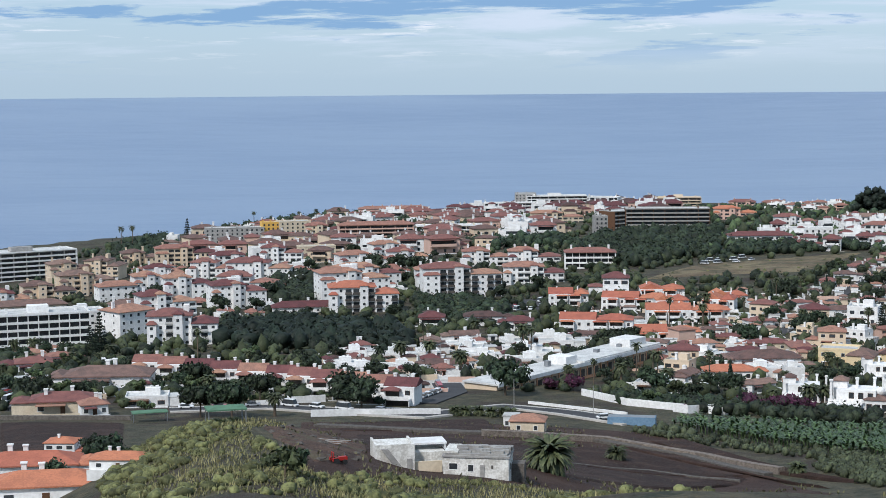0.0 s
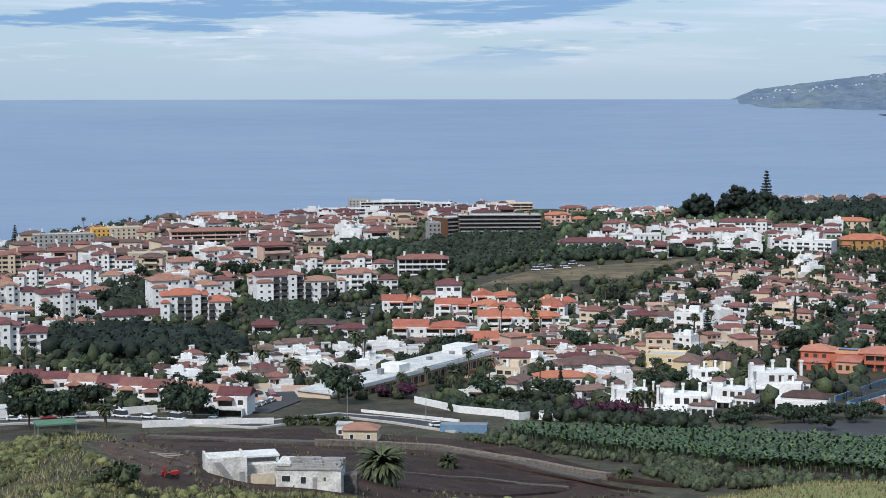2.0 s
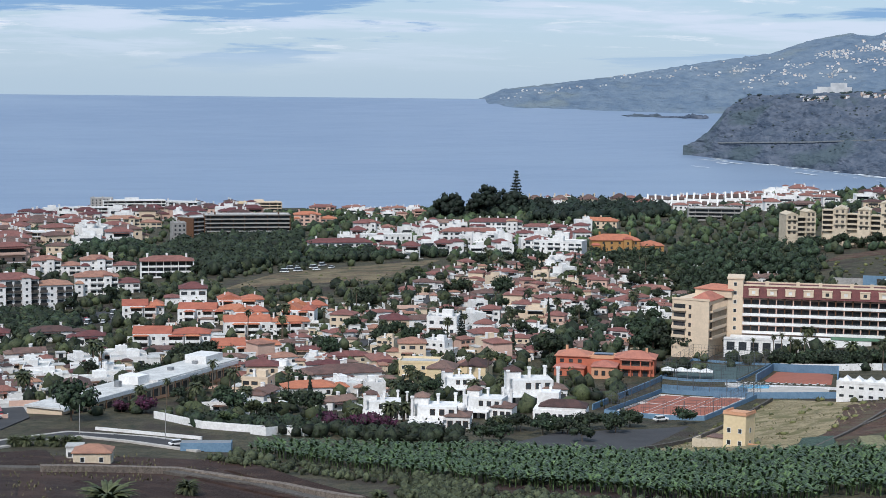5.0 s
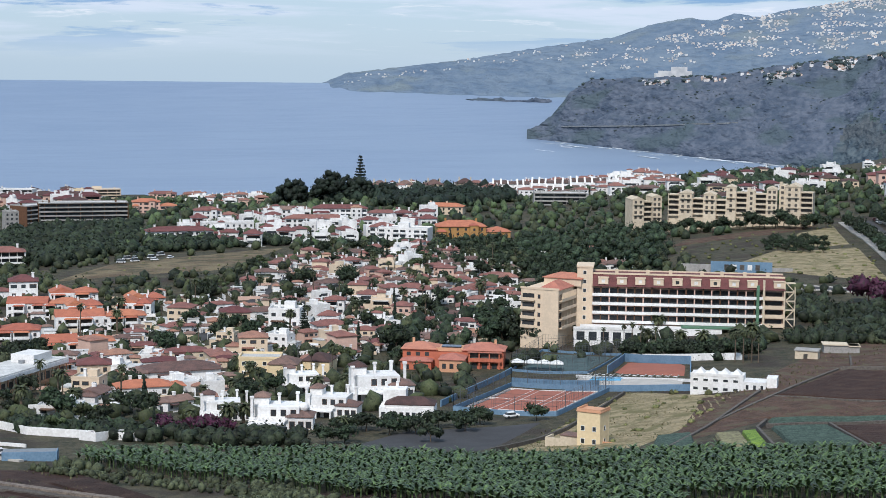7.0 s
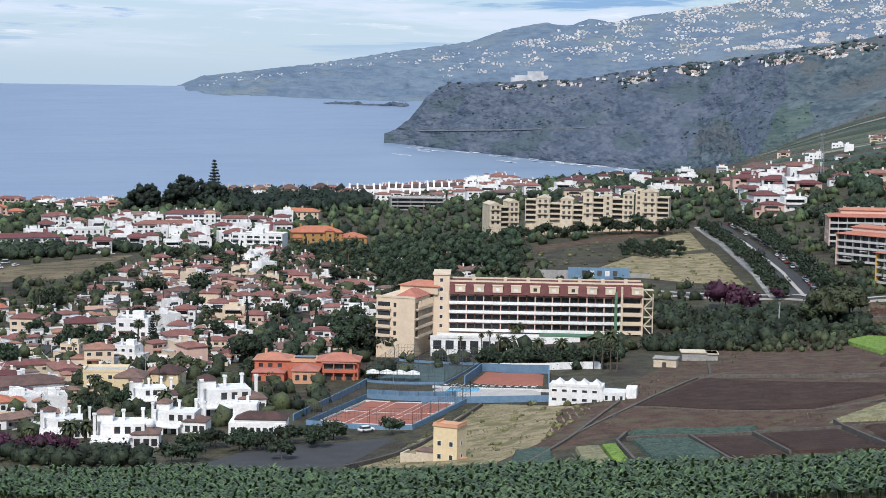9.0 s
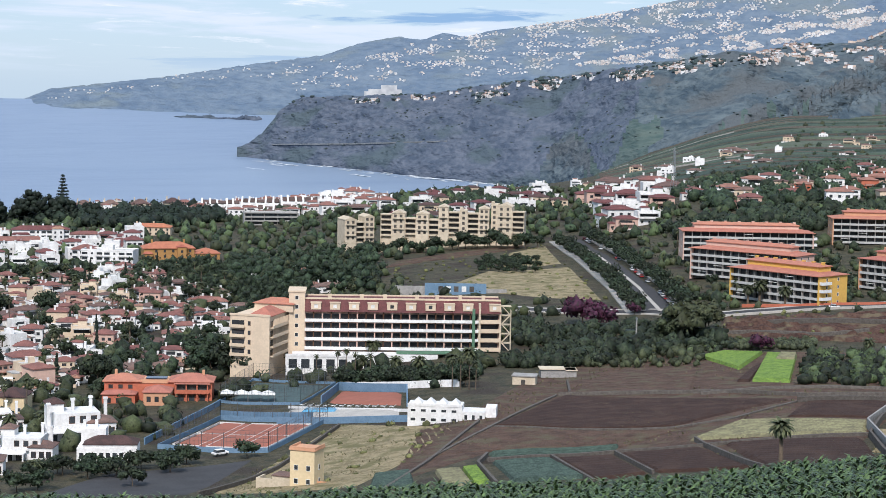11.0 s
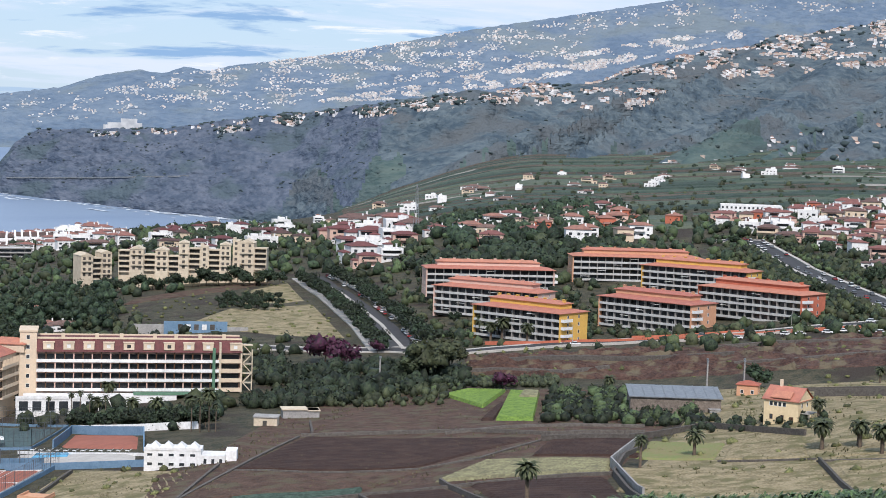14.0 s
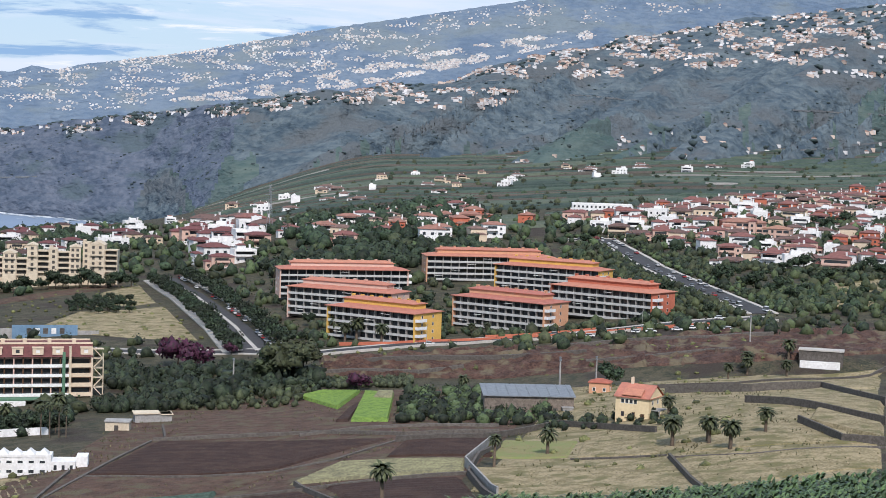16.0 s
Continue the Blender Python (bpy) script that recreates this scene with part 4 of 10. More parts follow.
class Heap:
    """Gathers many small shapes into one mesh."""

    def __init__(self):
        self.v, self.f, self.n = [], [], 0

    def add(self, verts, faces):
        self.v.append(np.asarray(verts, float))
        self.f.extend([[i + self.n for i in f] for f in faces])
        self.n += len(verts)

    def clump(self, c, size, r, level=2, rag=0.35):
        p, f = ico(level)
        q = np.empty_like(p)
        s = r.uniform(0, 50)
        for i, u in enumerate(p):
            k = 1 + rag * 2.2 * noise.noise((u[0] * 2.2 + s, u[1] * 2.2, u[2] * 2.2 + s)) + rag * r.uniform(-0.5, 0.5)
            q[i] = u * k
        self.add(q * np.array(size) + np.array(c), f)

    def leaves(self, c, size, count, leaf, r):
        for _ in range(count):
            u = np.array([r.gauss(0, 1) for _ in range(3)])
            u /= np.linalg.norm(u) + 1e-6
            p = np.array(c) + u * np.array(size) * r.uniform(0.8, 1.2)
            a = np.array([r.gauss(0, 1) for _ in range(3)])
            a /= np.linalg.norm(a) + 1e-6
            b = np.cross(a, u + 0.3 * np.array([r.gauss(0, 1) for _ in range(3)]))
            b /= np.linalg.norm(b) + 1e-6
            k = leaf * r.uniform(0.6, 1.3)
            self.add([p - a * k, p + b * k * 0.6 + u * k * 0.2, p + a * k, p - b * k * 0.6 + u * k * 0.2], [(0, 1, 2, 3)])

    def tube(self, pts, radii, sides=6):
        ring = [(math.cos(2 * math.pi * k / sides), math.sin(2 * math.pi * k / sides)) for k in range(sides)]
        verts = [(p[0] + c * q, p[1] + s * q, p[2]) for p, q in zip(pts, radii) for c, s in ring]
        faces = [(i * sides + k, i * sides + (k + 1) % sides, (i + 1) * sides + (k + 1) % sides, (i + 1) * sides + k) for i in range(len(pts) - 1) for k in range(sides)]
        faces.append(tuple((len(pts) - 1) * sides + k for k in range(sides)))
        self.add(verts, faces)

    def make(self, name, material, parent=None, label="", smooth=False):
        ob = mesh_object(name, np.concatenate(self.v).tolist(), self.f, material, parent, smooth)
        if label:
            ob["label"] = label
        return ob


def broadleaf(h, w, material, seed, label, lobes=7):
    def build():
        r = random.Random(seed)
        ob = root("tree", label, "tree", "garden trees")
        t = Heap()
        t.tube([(0, 0, -0.6), (0.1, 0, h * 0.25), (0.15, 0.1, h * 0.5)], [0.035 * h, 0.026 * h, 0.018 * h])
        crown = Heap()
        for k in range(lobes):
            a, q = 6.283 * k / lobes + r.uniform(-0.4, 0.4), r.uniform(0.35, 0.8) * w / 2 * (0 if k == 0 else 1)
            c = (q * math.cos(a), q * math.sin(a), h * r.uniform(0.5, 0.82))
            t.tube([(0.12, 0.06, h * 0.36), (c[0] * 0.55, c[1] * 0.55, h * 0.5), c], [0.013 * h, 0.01 * h, 0.004 * h], 4)
            s = w * r.uniform(0.17, 0.27)
            size = (s, s, s * r.uniform(0.65, 0.9))
            crown.clump(c, np.array(size) * 0.8, r, 1, 0.5)
            crown.leaves(c, np.array(size) * 0.97, 66, 0.047 * w + 0.11, r)
        t.make("trunk", BARK, ob)
        crown.make("crown", material, ob, smooth=True)
        return ob
    return Kind(build)


def palm(h, span, fronds, seed, label, thick=0.32, droop=1.0, wide=0.12):
    def build():
        r = random.Random(seed)
        ob = root("palm_tree", label, "palm tree", "palm trees")
        t = Heap()
        t.tube([(0, 0, -0.5), (0.06, 0, h * 0.4), (0.12, 0.05, h)], [thick * 1.25, thick, thick * 0.85], 8)
        t.make("trunk", BARK, ob)
        c = Heap()
        for k in range(fronds):
            a = 2.399 * k + r.uniform(-0.2, 0.2)
            up = math.radians(75 - 105 * (k / fronds) + r.uniform(-8, 8))
            L = span * r.uniform(0.85, 1.1)
            pts = []
            x = z = 0.0
            e = up
            for s in range(6):
                pts.append((x, z))
                x += L / 5 * math.cos(e)
                z += L / 5 * math.sin(e)
                e -= math.radians(22) * droop
            ca, sa = math.cos(a), math.sin(a)
            rows = []
            for i, (px, pz) in enumerate(pts):
                wd = span * wide * math.sin(math.pi * (0.12 + 0.86 * i / 5))
                for side, dz in ((-1, -0.45 * wd), (0, 0), (1, -0.45 * wd)):
                    rows.append((0.12 + px * ca - side * wd * sa, 0.05 + px * sa + side * wd * ca, h + pz + dz))
            faces = []
            for i in range(5):
                faces += [(3 * i, 3 * i + 1, 3 * i + 4, 3 * i + 3), (3 * i + 1, 3 * i + 2, 3 * i + 5, 3 * i + 4)]
            c.add(rows, faces)
        c.make("crown", LEAF_PALM, ob)
        return ob
    return Kind(build)


def conifer(h, w, seed, label, tiers=14, name="conifer"):
    def build():
        r = random.Random(seed)
        ob = root(name, label, "tree", "conifers")
        t = Heap()
        t.tube([(0, 0, -0.5), (0, 0, h * 0.98)], [0.018 * h, 0.004 * h])
        t.make("trunk", BARK, ob)
        c = Heap()
        for k in range(tiers):
            f = k / (tiers - 1)
            z, q = h * (0.12 + 0.86 * f), w / 2 * (1 - f) ** 0.75 + 0.25
            n = max(5, int(11 * (1 - f)) + 3)
            for j in range(n):
                a = 6.283 * j / n + k * 0.7 + r.uniform(-0.2, 0.2)
                reach = q * r.uniform(0.8, 1.08)
                for u in (0.3, 0.7, 1.0):
                    c.leaves((reach * u * math.cos(a), reach * u * math.sin(a), z - 0.10 * reach * u + 0.3 * u), (0.34, 0.34, 0.2), 6, 0.2 + 0.05 * q, r)
        c.make("crown", LEAF_PINE, ob)
        return ob
    return Kind(build)


def cypress(h, w, seed, label):
    def build():
        r = random.Random(seed)
        ob = root("cypress", label, "tree", "conifers")
        t = Heap()
        t.tube([(0, 0, -0.4), (0, 0, h * 0.5)], [0.18, 0.1])
        t.make("trunk", BARK, ob)
        c = Heap()
        for k in range(6):
            f = k / 5
            z, q = h * (0.12 + 0.8 * f), w / 2 * (1.0 - 0.75 * f)
            c.clump((r.uniform(-0.1, 0.1), r.uniform(-0.1, 0.1), z), (q, q, h * 0.13), r, 2, 0.35)
            c.leaves((0, 0, z), (q, q, h * 0.12), 26, 0.3, r)
        c.make("crown", LEAF_PINE, ob)
        return ob
    return Kind(build)


TREES = {
    "oak": broadleaf(8, 8.5, LEAF, 21, "dark green round-crowned garden tree"),
    "laurel": broadleaf(7, 7, LEAF, 22, "dense dark evergreen tree", 8),
    "fig": broadleaf(10, 11, LEAF, 23, "broad dark green tree with a spreading crown", 9),
    "bush": broadleaf(3.2, 4.2, LEAF, 24, "low dark green garden bush", 5),
    "lime_bush": broadleaf(3.6, 4.6, LEAF_LIGHT, 25, "low light green garden bush", 5),
    "ash": broadleaf(7, 6.5, LEAF_LIGHT, 26, "light green loose-crowned tree", 7),
    "umbrella": broadleaf(4.6, 6, LEAF, 27, "clipped round street tree", 6),
    "palm": palm(5.6, 3.4, 40, 31, "date palm with a full drooping crown", 0.4, 1.0, 0.15),
    "tall_palm": palm(11, 2.6, 22, 32, "tall thin fan palm with a small crown", 0.2, 1.2),
    "young_palm": palm(1.9, 3.2, 150, 33, "low bushy date palm", 0.5, 0.8, 0.09),
    "high_palm": palm(9.0, 3.1, 46, 34, "tall date palm with a rough trunk", 0.42, 1.0, 0.15),
    "willow": broadleaf(9, 10, LEAF_OLIVE, 28, "large grey-green tree with hanging foliage", 11),
    "pine": conifer(13, 4.4, 41, "tall dark conifer with tiered branches"),
    "cypress": cypress(9, 2.4, 42, "slender dark green garden cypress"),
    "bougainvillea": broadleaf(3.4, 5.0, BOUGAIN, 43, "purple flowering bougainvillea bush", 6),
}


def put_tree(kind, x, y, scale=1.0, room=0.0, sink=0.1):
    if room and not free(x, y, room):
        return None
    return TREES[kind].put(pose(x, y, ground(x, y) - sink, 0, 0, rnd.uniform(0, 360)) @ Matrix.Scale(scale, 4))


def grove(poly, gap, kinds, seed, room=1.0, scale=(0.7, 1.15), keep=1.0, joined=False):
    names = kinds.split()
    if joined:
        crowns, stems = Heap(), Heap()
        for x, y, r in scatter(poly, gap, seed, 0.42):
            k, s, c = r.choice(names), r.uniform(*scale), r.random()
            if c >= keep or not free(x, y, room):
                continue
            m = np.array(pose(x, y, ground(x, y) - 0.1, 0, 0, r.uniform(0, 360)) @ Matrix.Scale(s, 4))
            for part_ob in TREES[k].ob.children:
                me = part_ob.data
                co = np.empty(len(me.vertices) * 3)
                me.vertices.foreach_get("co", co)
                (crowns if part_ob.name.startswith("crown") else stems).add(co.reshape(-1, 3) @ m[:3, :3].T + m[:3, 3], [tuple(p.vertices) for p in me.polygons])
        tagged(crowns.make("far_garden_trees", LEAF), "dark green trees and bushes between houses", "trees", kind="stuff")
        tagged(stems.make("far_tree_trunks", BARK), "brown trunks of garden trees", "trees", kind="stuff")
        return
    for x, y, r in scatter(poly, gap, seed, 0.42):
        k, s, c = r.choice(names), r.uniform(*scale), r.random()
        if c < keep:
            put_tree(k, x, y, s, room)


def wood(name, poly, gap, seed, label, material, size=(3.0, 5.0), lift=0.75, kind="stuff", room=0.0, leaves=30):
    """A closed wood that nobody could count: crowns run together."""
    h = Heap()
    for x, y, r in scatter(poly, gap, seed, 0.45):
        if room and not free(x, y, room):
            continue
        s = r.uniform(*size)
        z = ground(x, y) + s * lift
        h.clump((x, y, z), (s * 0.9, s * 0.9, s * r.uniform(0.7, 1.15)), r, 1, 0.34)
        h.leaves((x, y, z), (s, s, s), leaves, s * 0.2, r)
    if h.n:
        return tagged(h.make(name, material, smooth=True), label, "trees", kind=kind)


# ---- laid surfaces ----


def sheet(name, corners, material, label, category, lift=0.25, n=14, furrow=0.0, rows=30, parent=None, kind="structure"):
    """A four-cornered field or pavement laid over the land, with a skirt; furrows run along the first side."""
    a, b, c, d = [np.array(p, float) for p in corners]
    nv = max(n, rows * 2 + 1) if furrow else n
    verts = []
    for i in range(n):
        u = i / (n - 1)
        for j in range(nv):
            v = j / (nv - 1)
            p = (a * (1 - u) + b * u) * (1 - v) + (d * (1 - u) + c * u) * v
            z = ground(p[0], p[1]) + lift + (furrow if j % 2 else 0)
            if i in (0, n - 1) or j in (0, nv - 1):
                z -= lift + 0.5
            verts.append((p[0], p[1], z))
    faces = [f[::-1] for f in grid_faces(n, nv)]
    ob = mesh_object(name, verts, faces, material, parent, smooth=not furrow)
    return tagged(ob, label, category, kind=kind)


def strip(name, pts, width, material, label, category, lift=0.3, kind="structure", up=0.0, parent=None):
    """A road, wall or kerb along a line of points; up gives a wall its height."""
    line = []
    for (x0, y0), (x1, y1) in zip(pts, pts[1:]):
        n = max(1, int(math.hypot(x1 - x0, y1 - y0) / 8))
        line += [(x0 + (x1 - x0) * k / n, y0 + (y1 - y0) * k / n) for k in range(n)]
    line.append(pts[-1])
    verts, faces = [], []
    for i, (x, y) in enumerate(line):
        (ax, ay), (bx, by) = line[max(0, i - 1)], line[min(len(line) - 1, i + 1)]
        q = math.hypot(bx - ax, by - ay)
        nx, ny = -(by - ay) / q * width / 2, (bx - ax) / q * width / 2
        z = ground(x, y)
        top = z + (up or lift)
        for s in (1, -1):
            zz = top if up else ground(x + s * nx, y + s * ny) * 0.5 + z * 0.5 + lift
            verts += [(x + s * nx, y + s * ny, zz), (x + s * nx, y + s * ny, min(zz, z) - 0.8)]
    for i in range(len(line) - 1):
        a, b = 4 * i, 4 * i + 4
        faces += [(a, b, b + 2, a + 2), (a + 1, b + 1, b, a), (a + 2, b + 2, b + 3, a + 3)]
    faces += [(0, 2, 3, 1), (b + 1, b + 3, b + 2, b)]
    ob = mesh_object(name, verts, faces, material, parent)
    return tagged(ob, label, category, kind=kind) if label else ob


def reserve(pts, r, every=6.0):
    for (x0, y0), (x1, y1) in zip(pts, pts[1:]):
        n = max(1, int(math.hypot(x1 - x0, y1 - y0) / every))
        for k in range(n + 1):
            take(x0 + (x1 - x0) * k / n, y0 + (y1 - y0) * k / n, r)


def reserve_area(poly, gap=8.0, r=4.5):
    for x, y, _ in scatter(poly, gap, 1, 0.0):
        take(x, y, r)


# ---- cars ----


def car_kind(paint, label, long=4.2, high=1.45, van=False):
    def build():
        ob = root("car", label, "car", "parked cars")
        w, hl = 0.86, long / 2
        bm = bmesh.new()
        box(bm, -hl, hl, -w, w, 0.3, 0.85)
        bmesh.ops.bevel(bm, geom=bm.edges[:], offset=0.12, segments=1, affect="EDGES")
        part("body", bm, paint, ob)
        bm = bmesh.new()
        lo = [(-hl * (0.95 if van else 0.8), -w * 0.95), (hl * (0.75 if van else 0.45), -w * 0.95), (hl * (0.75 if van else 0.45), w * 0.95), (-hl * (0.95 if van else 0.8), w * 0.95)]
        a = [bm.verts.new((x, y, 0.85)) for x, y in lo]
        b = [bm.verts.new((x * 0.78, y * 0.86, high + (0.5 if van else 0) - 0.06)) for x, y in lo]
        for i in range(4):
            bm.faces.new((a[i], a[(i + 1) % 4], b[(i + 1) % 4], b[i]))
        bm.faces.new(b)
        part("glazing", bm, GLASS, ob, "dark car windows")
        t = high + (0.5 if van else 0)
        part("roof", boxes((-hl * 0.64, hl * (0.6 if van else 0.36), -w * 0.8, w * 0.8, t - 0.055, t + 0.03)), paint, ob)
        for sx in (-0.62, 0.62):
            for sy in (-1, 1):
                bm = bmesh.new()
                bmesh.ops.create_cone(bm, segments=10, radius1=0.32, radius2=0.32, depth=0.2, cap_ends=True, matrix=pose(sx * hl, sy * w * 0.9, 0.32, 90))
                part("wheel", bm, RUBBER, ob)
        return ob
    return Kind(build)


CARS = [car_kind(CAR_WHITE, "white parked hatchback car by the kerb"), car_kind(CAR_GREY, "grey parked hatchback car by the kerb"), car_kind(CAR_RED, "dark red parked car by the kerb"), car_kind(CAR_WHITE, "white parked delivery van by the kerb", 5.0, 1.6, True)]


def put_car(x, y, yaw, kind=None, lift=0.3):
    k = CARS[kind] if kind is not None else rnd.choice((CARS[0], CARS[0], CARS[1], CARS[1], CARS[2], CARS[3]))
    return k.put(pose(x, y, ground(x, y) + lift, 0, 0, yaw))


def park(pts, gap, side, seed, keep=0.8, across=False):
    """Cars along a road's line."""
    r = random.Random(seed)
    for (x0, y0), (x1, y1) in zip(pts, pts[1:]):
        L = math.hypot(x1 - x0, y1 - y0)
        ux, uy = (x1 - x0) / L, (y1 - y0) / L
        for k in range(int(L / gap)):
            if r.random() < keep:
                s = (k + 0.5) * gap
                put_car(x0 + ux * s - uy * side, y0 + uy * s + ux * side, math.degrees(math.atan2(uy, ux)) + (90 if across else 0))

# ---- reserved ground: roads, fields and courts stay clear of houses and trees ----
TOWN_STREET = [(416.1, 610.5), (456.3, 682.6), (522.5, 812.9), (564.8, 904.7)]
UPPER_ROAD = [(373.4, 668.3), (413.0, 613.0), (420.3, 582.3), (443.3, 570.1), (488.8, 559.2), (520.9, 529.6), (577.9, 488.1)]
RIGHT_STREET = [(588.4, 501.2), (663.2, 604.3), (731.1, 695.4), (784.3, 769.8), (770.5, 796.2)]
LANE = [(126.9, 652.1), (154.1, 721.7), (175.9, 768.3), (212.1, 849.7), (228.4, 890.2)]
LOW_STREET = [(-73.8, 456.0), (-47.0, 461.1), (-21.7, 445.1), (-6.8, 436.7), (17.3, 458.8), (33.2, 447.3), (48.9, 428.5)]
SIDE_STREET = [(-6.5, 468.8), (2.3, 499.9), (0.7, 526.2)]
for line, r in ((TOWN_STREET, 17), (UPPER_ROAD, 7), (RIGHT_STREET, 9), (LANE, 4), (LOW_STREET, 7), (SIDE_STREET, 8)):
    reserve(line, r)
BANANAS = [(59.4, 431.0), (77.2, 419.7), (96.8, 395.1), (108.2, 357.5), (124.8, 340.8), (141.5, 328.3), (155.5, 326.6), (174.1, 317.7), (191.9, 313.8), (165.8, 274.3), (138.7, 293.5), (133.6, 281.5), (110.5, 302.0), (99.6, 326.0), (89.8, 355.7), (80.6, 381.2), (68.1, 402.4), (56.6, 418.7)]
BANANAS_LOW = [(131.0, 375.4), (155.2, 360.2), (167.5, 342.6), (181.2, 330.1), (199.2, 321.4), (208.3, 302.1), (211.8, 282.7), (213.8, 268.5), (189.2, 242.2), (173.1, 300.2), (139.5, 340.2)]
BANANAS_RIGHT = [(245.6, 269.3), (258.3, 265.1), (270.5, 255.0), (293.0, 246.6), (245.3, 215.1), (226.8, 252.4)]
VACANT = [(98.9, 893.1), (141.5, 938.5), (208.3, 983.6), (256.1, 1025.9), (235.9, 951.5), (184.8, 872.8), (105.6, 851.9)]
HILL_LOT = [(423.5, 882.8), (553.0, 918.0), (430.6, 658.2), (389.3, 681.4), (376.1, 737.9)]
CAR_PARK = [(111.4, 422.8), (135.6, 443.4), (168.1, 454.0), (183.1, 450.2), (142.8, 398.2)]
COURT_LOT = [(158.9, 467.8), (175.6, 427.0), (225.0, 452.5), (263.5, 526.5), (255.3, 561.3), (211.1, 556.7)]
for poly in (BANANAS, VACANT, HILL_LOT, CAR_PARK, COURT_LOT):
    reserve_area(poly)
reserve_area([(159.1, 391.6), (235.9, 499.0), (315.8, 529.1), (376.5, 531.4), (434.8, 464.0), (499.3, 428.2), (276.0, 259.0), (246.1, 326.7)])
reserve_area([(-32.2, 427.0), (16.5, 437.2), (56.4, 409.9), (71.3, 299.4), (0.9, 223.3), (-15.5, 204.4)])
reserve_area([(-114.4, 437.1), (-79.3, 432.0), (-46.6, 255.2), (-93.2, 355.1)])
reserve_area([(148.8, 410.8), (181.6, 441.1), (225.4, 451.6), (227.5, 427.9), (169.5, 359.4)])

# ---- the white apartment quarter above the sea ----
RED_ROOF = "white apartment block with balconies and a red tiled roof"
apartment(8.3, 833.5, 38, 15, 5, 8, style="loggia", parapet=SHADE, bays=10, label="white five-storey block with dark balconies and a tiled roof", stacks=3)
apartment(-36.6, 778.9, 31, 15, 4, 2, style="loggia", tile=TILE_ORANGE, parapet=SHADE, bays=9, label="white block with grey balconies and an orange hipped roof")
apartment(-44.7, 830.7, 34, 14, 5, 14, label="white five-storey block with small square windows", bays=10, penthouse=True, stacks=1)
apartment(-40.2, 889.8, 34, 12, 4, 12, bays=9, label=RED_ROOF)
apartment(46.9, 892.0, 31, 13, 3, 3, style="loggia", bays=9, label=RED_ROOF, stacks=3)
apartment(82.6, 964.7, 28, 14, 3, 2, style="gallery", bays=7, label="white block with long balconies and a dark red roof", tile=TILE, stacks=3)
apartment(25.4, 1019.1, 28, 12, 3, 3, style="loggia", bays=7, label=RED_ROOF, stacks=3)
apartment(53.1, 1002.1, 30, 12, 3, 3, style="loggia", bays=7, label=RED_ROOF, stacks=3)
apartment(-2.8, 896.0, 24, 12, 3, 6, bays=6, label=RED_ROOF)
apartment(-102.3, 670.7, 27, 14, 4, -4, style="loggia", parapet=RAIL, bays=8, label="rounded white block with grey balconies and a red roof", stacks=3)
apartment(-130.3, 705.9, 18, 15, 4, 32, label="white block with rows of small windows and a dark red roof", bays=5)
apartment(-126.8, 777.3, 25, 13, 4, 14, style="loggia", bays=7, label=RED_ROOF)
apartment(-99.9, 823.6, 26, 14, 4, 12, bays=8, label="white block with square windows and a dark red roof", penthouse=True, stacks=1)
apartment(-99.6, 873.8, 30, 12, 4, -12, style="loggia", bays=7, label=RED_ROOF)
apartment(-131.9, 877.8, 24, 12, 4, 10, bays=7, label=RED_ROOF)
apartment(-161.8, 991.2, 22, 11, 3, 6, style="loggia", bays=6, label=RED_ROOF)
apartment(-103.7, 968.0, 36, 13, 4, -10, bays=9, label=RED_ROOF, stacks=3)
apartment(-129.6, 1078.3, 34, 12, 3, 6, style="loggia", bays=8, label=RED_ROOF)
apartment(-167.1, 1115.5, 40, 12, 4, 4, style="loggia", wall=CREAM, bays=10, label="cream stepped block with balconies and a red roof")
apartment(-48.3, 1028.8, 32, 13, 3, 16, bays=8, label=RED_ROOF)
apartment(-34.5, 1109.9, 26, 11, 3, 20, bays=6, label=RED_ROOF, penthouse=True)
apartment(-63.8, 787.8, 30, 9, 1, 3, bays=8, label="low white terrace with a pink tiled roof")
apartment(-160.1, 680.1, 36, 18, 5, 4, style="gallery", roof="flat", wall=WHITE, parapet=FRAME_W, label="white modern block with glazed balconies and a flat roof", bays=9, penthouse=True)
apartment(-150.0, 712.7, 16, 14, 4, 10, roof="flat", label="white flat-roofed block with a stepped roof", penthouse=True)
apartment(-266.0, 1090.0, 62, 20, 6, 18, style="gallery", roof="flat", wall=GREY, parapet=FRAME_W, end=WHITE, label="long six-storey hotel with white balcony bands", bays=15, penthouse=True, category="hotel")
apartment(-198.5, 946.6, 30, 14, 4, 12, style="loggia", wall=CREAM, tile=TILE_BROWN, bays=8, label="cream terraced block with balconies and a brown roof")
apartment(-214.8, 928.7, 28, 14, 3, 8, style="loggia", wall=CREAM, tile=TILE_BROWN, bays=7, label="cream terraced block with balconies and a brown roof")
apartment(-205.9, 1045.8, 22, 16, 4, -20, style="loggia", wall=CREAM, tile=TILE_BROWN, bays=6, label="cream stepped block with balconies")
apartment(-206.3, 848.8, 36, 12, 2, 6, wall=SAND, tile=TILE_BROWN, bays=9, label="low sand-coloured block with a brown roof")
apartment(-228.5, 892.1, 24, 12, 3, 4, wall=WHITE, bays=6, label=RED_ROOF)
apartment(-149.6, 807.7, 16, 10, 2, 10, wall=WHITE, bays=5, label="white stepped houses with brown roofs", tile=TILE_BROWN)

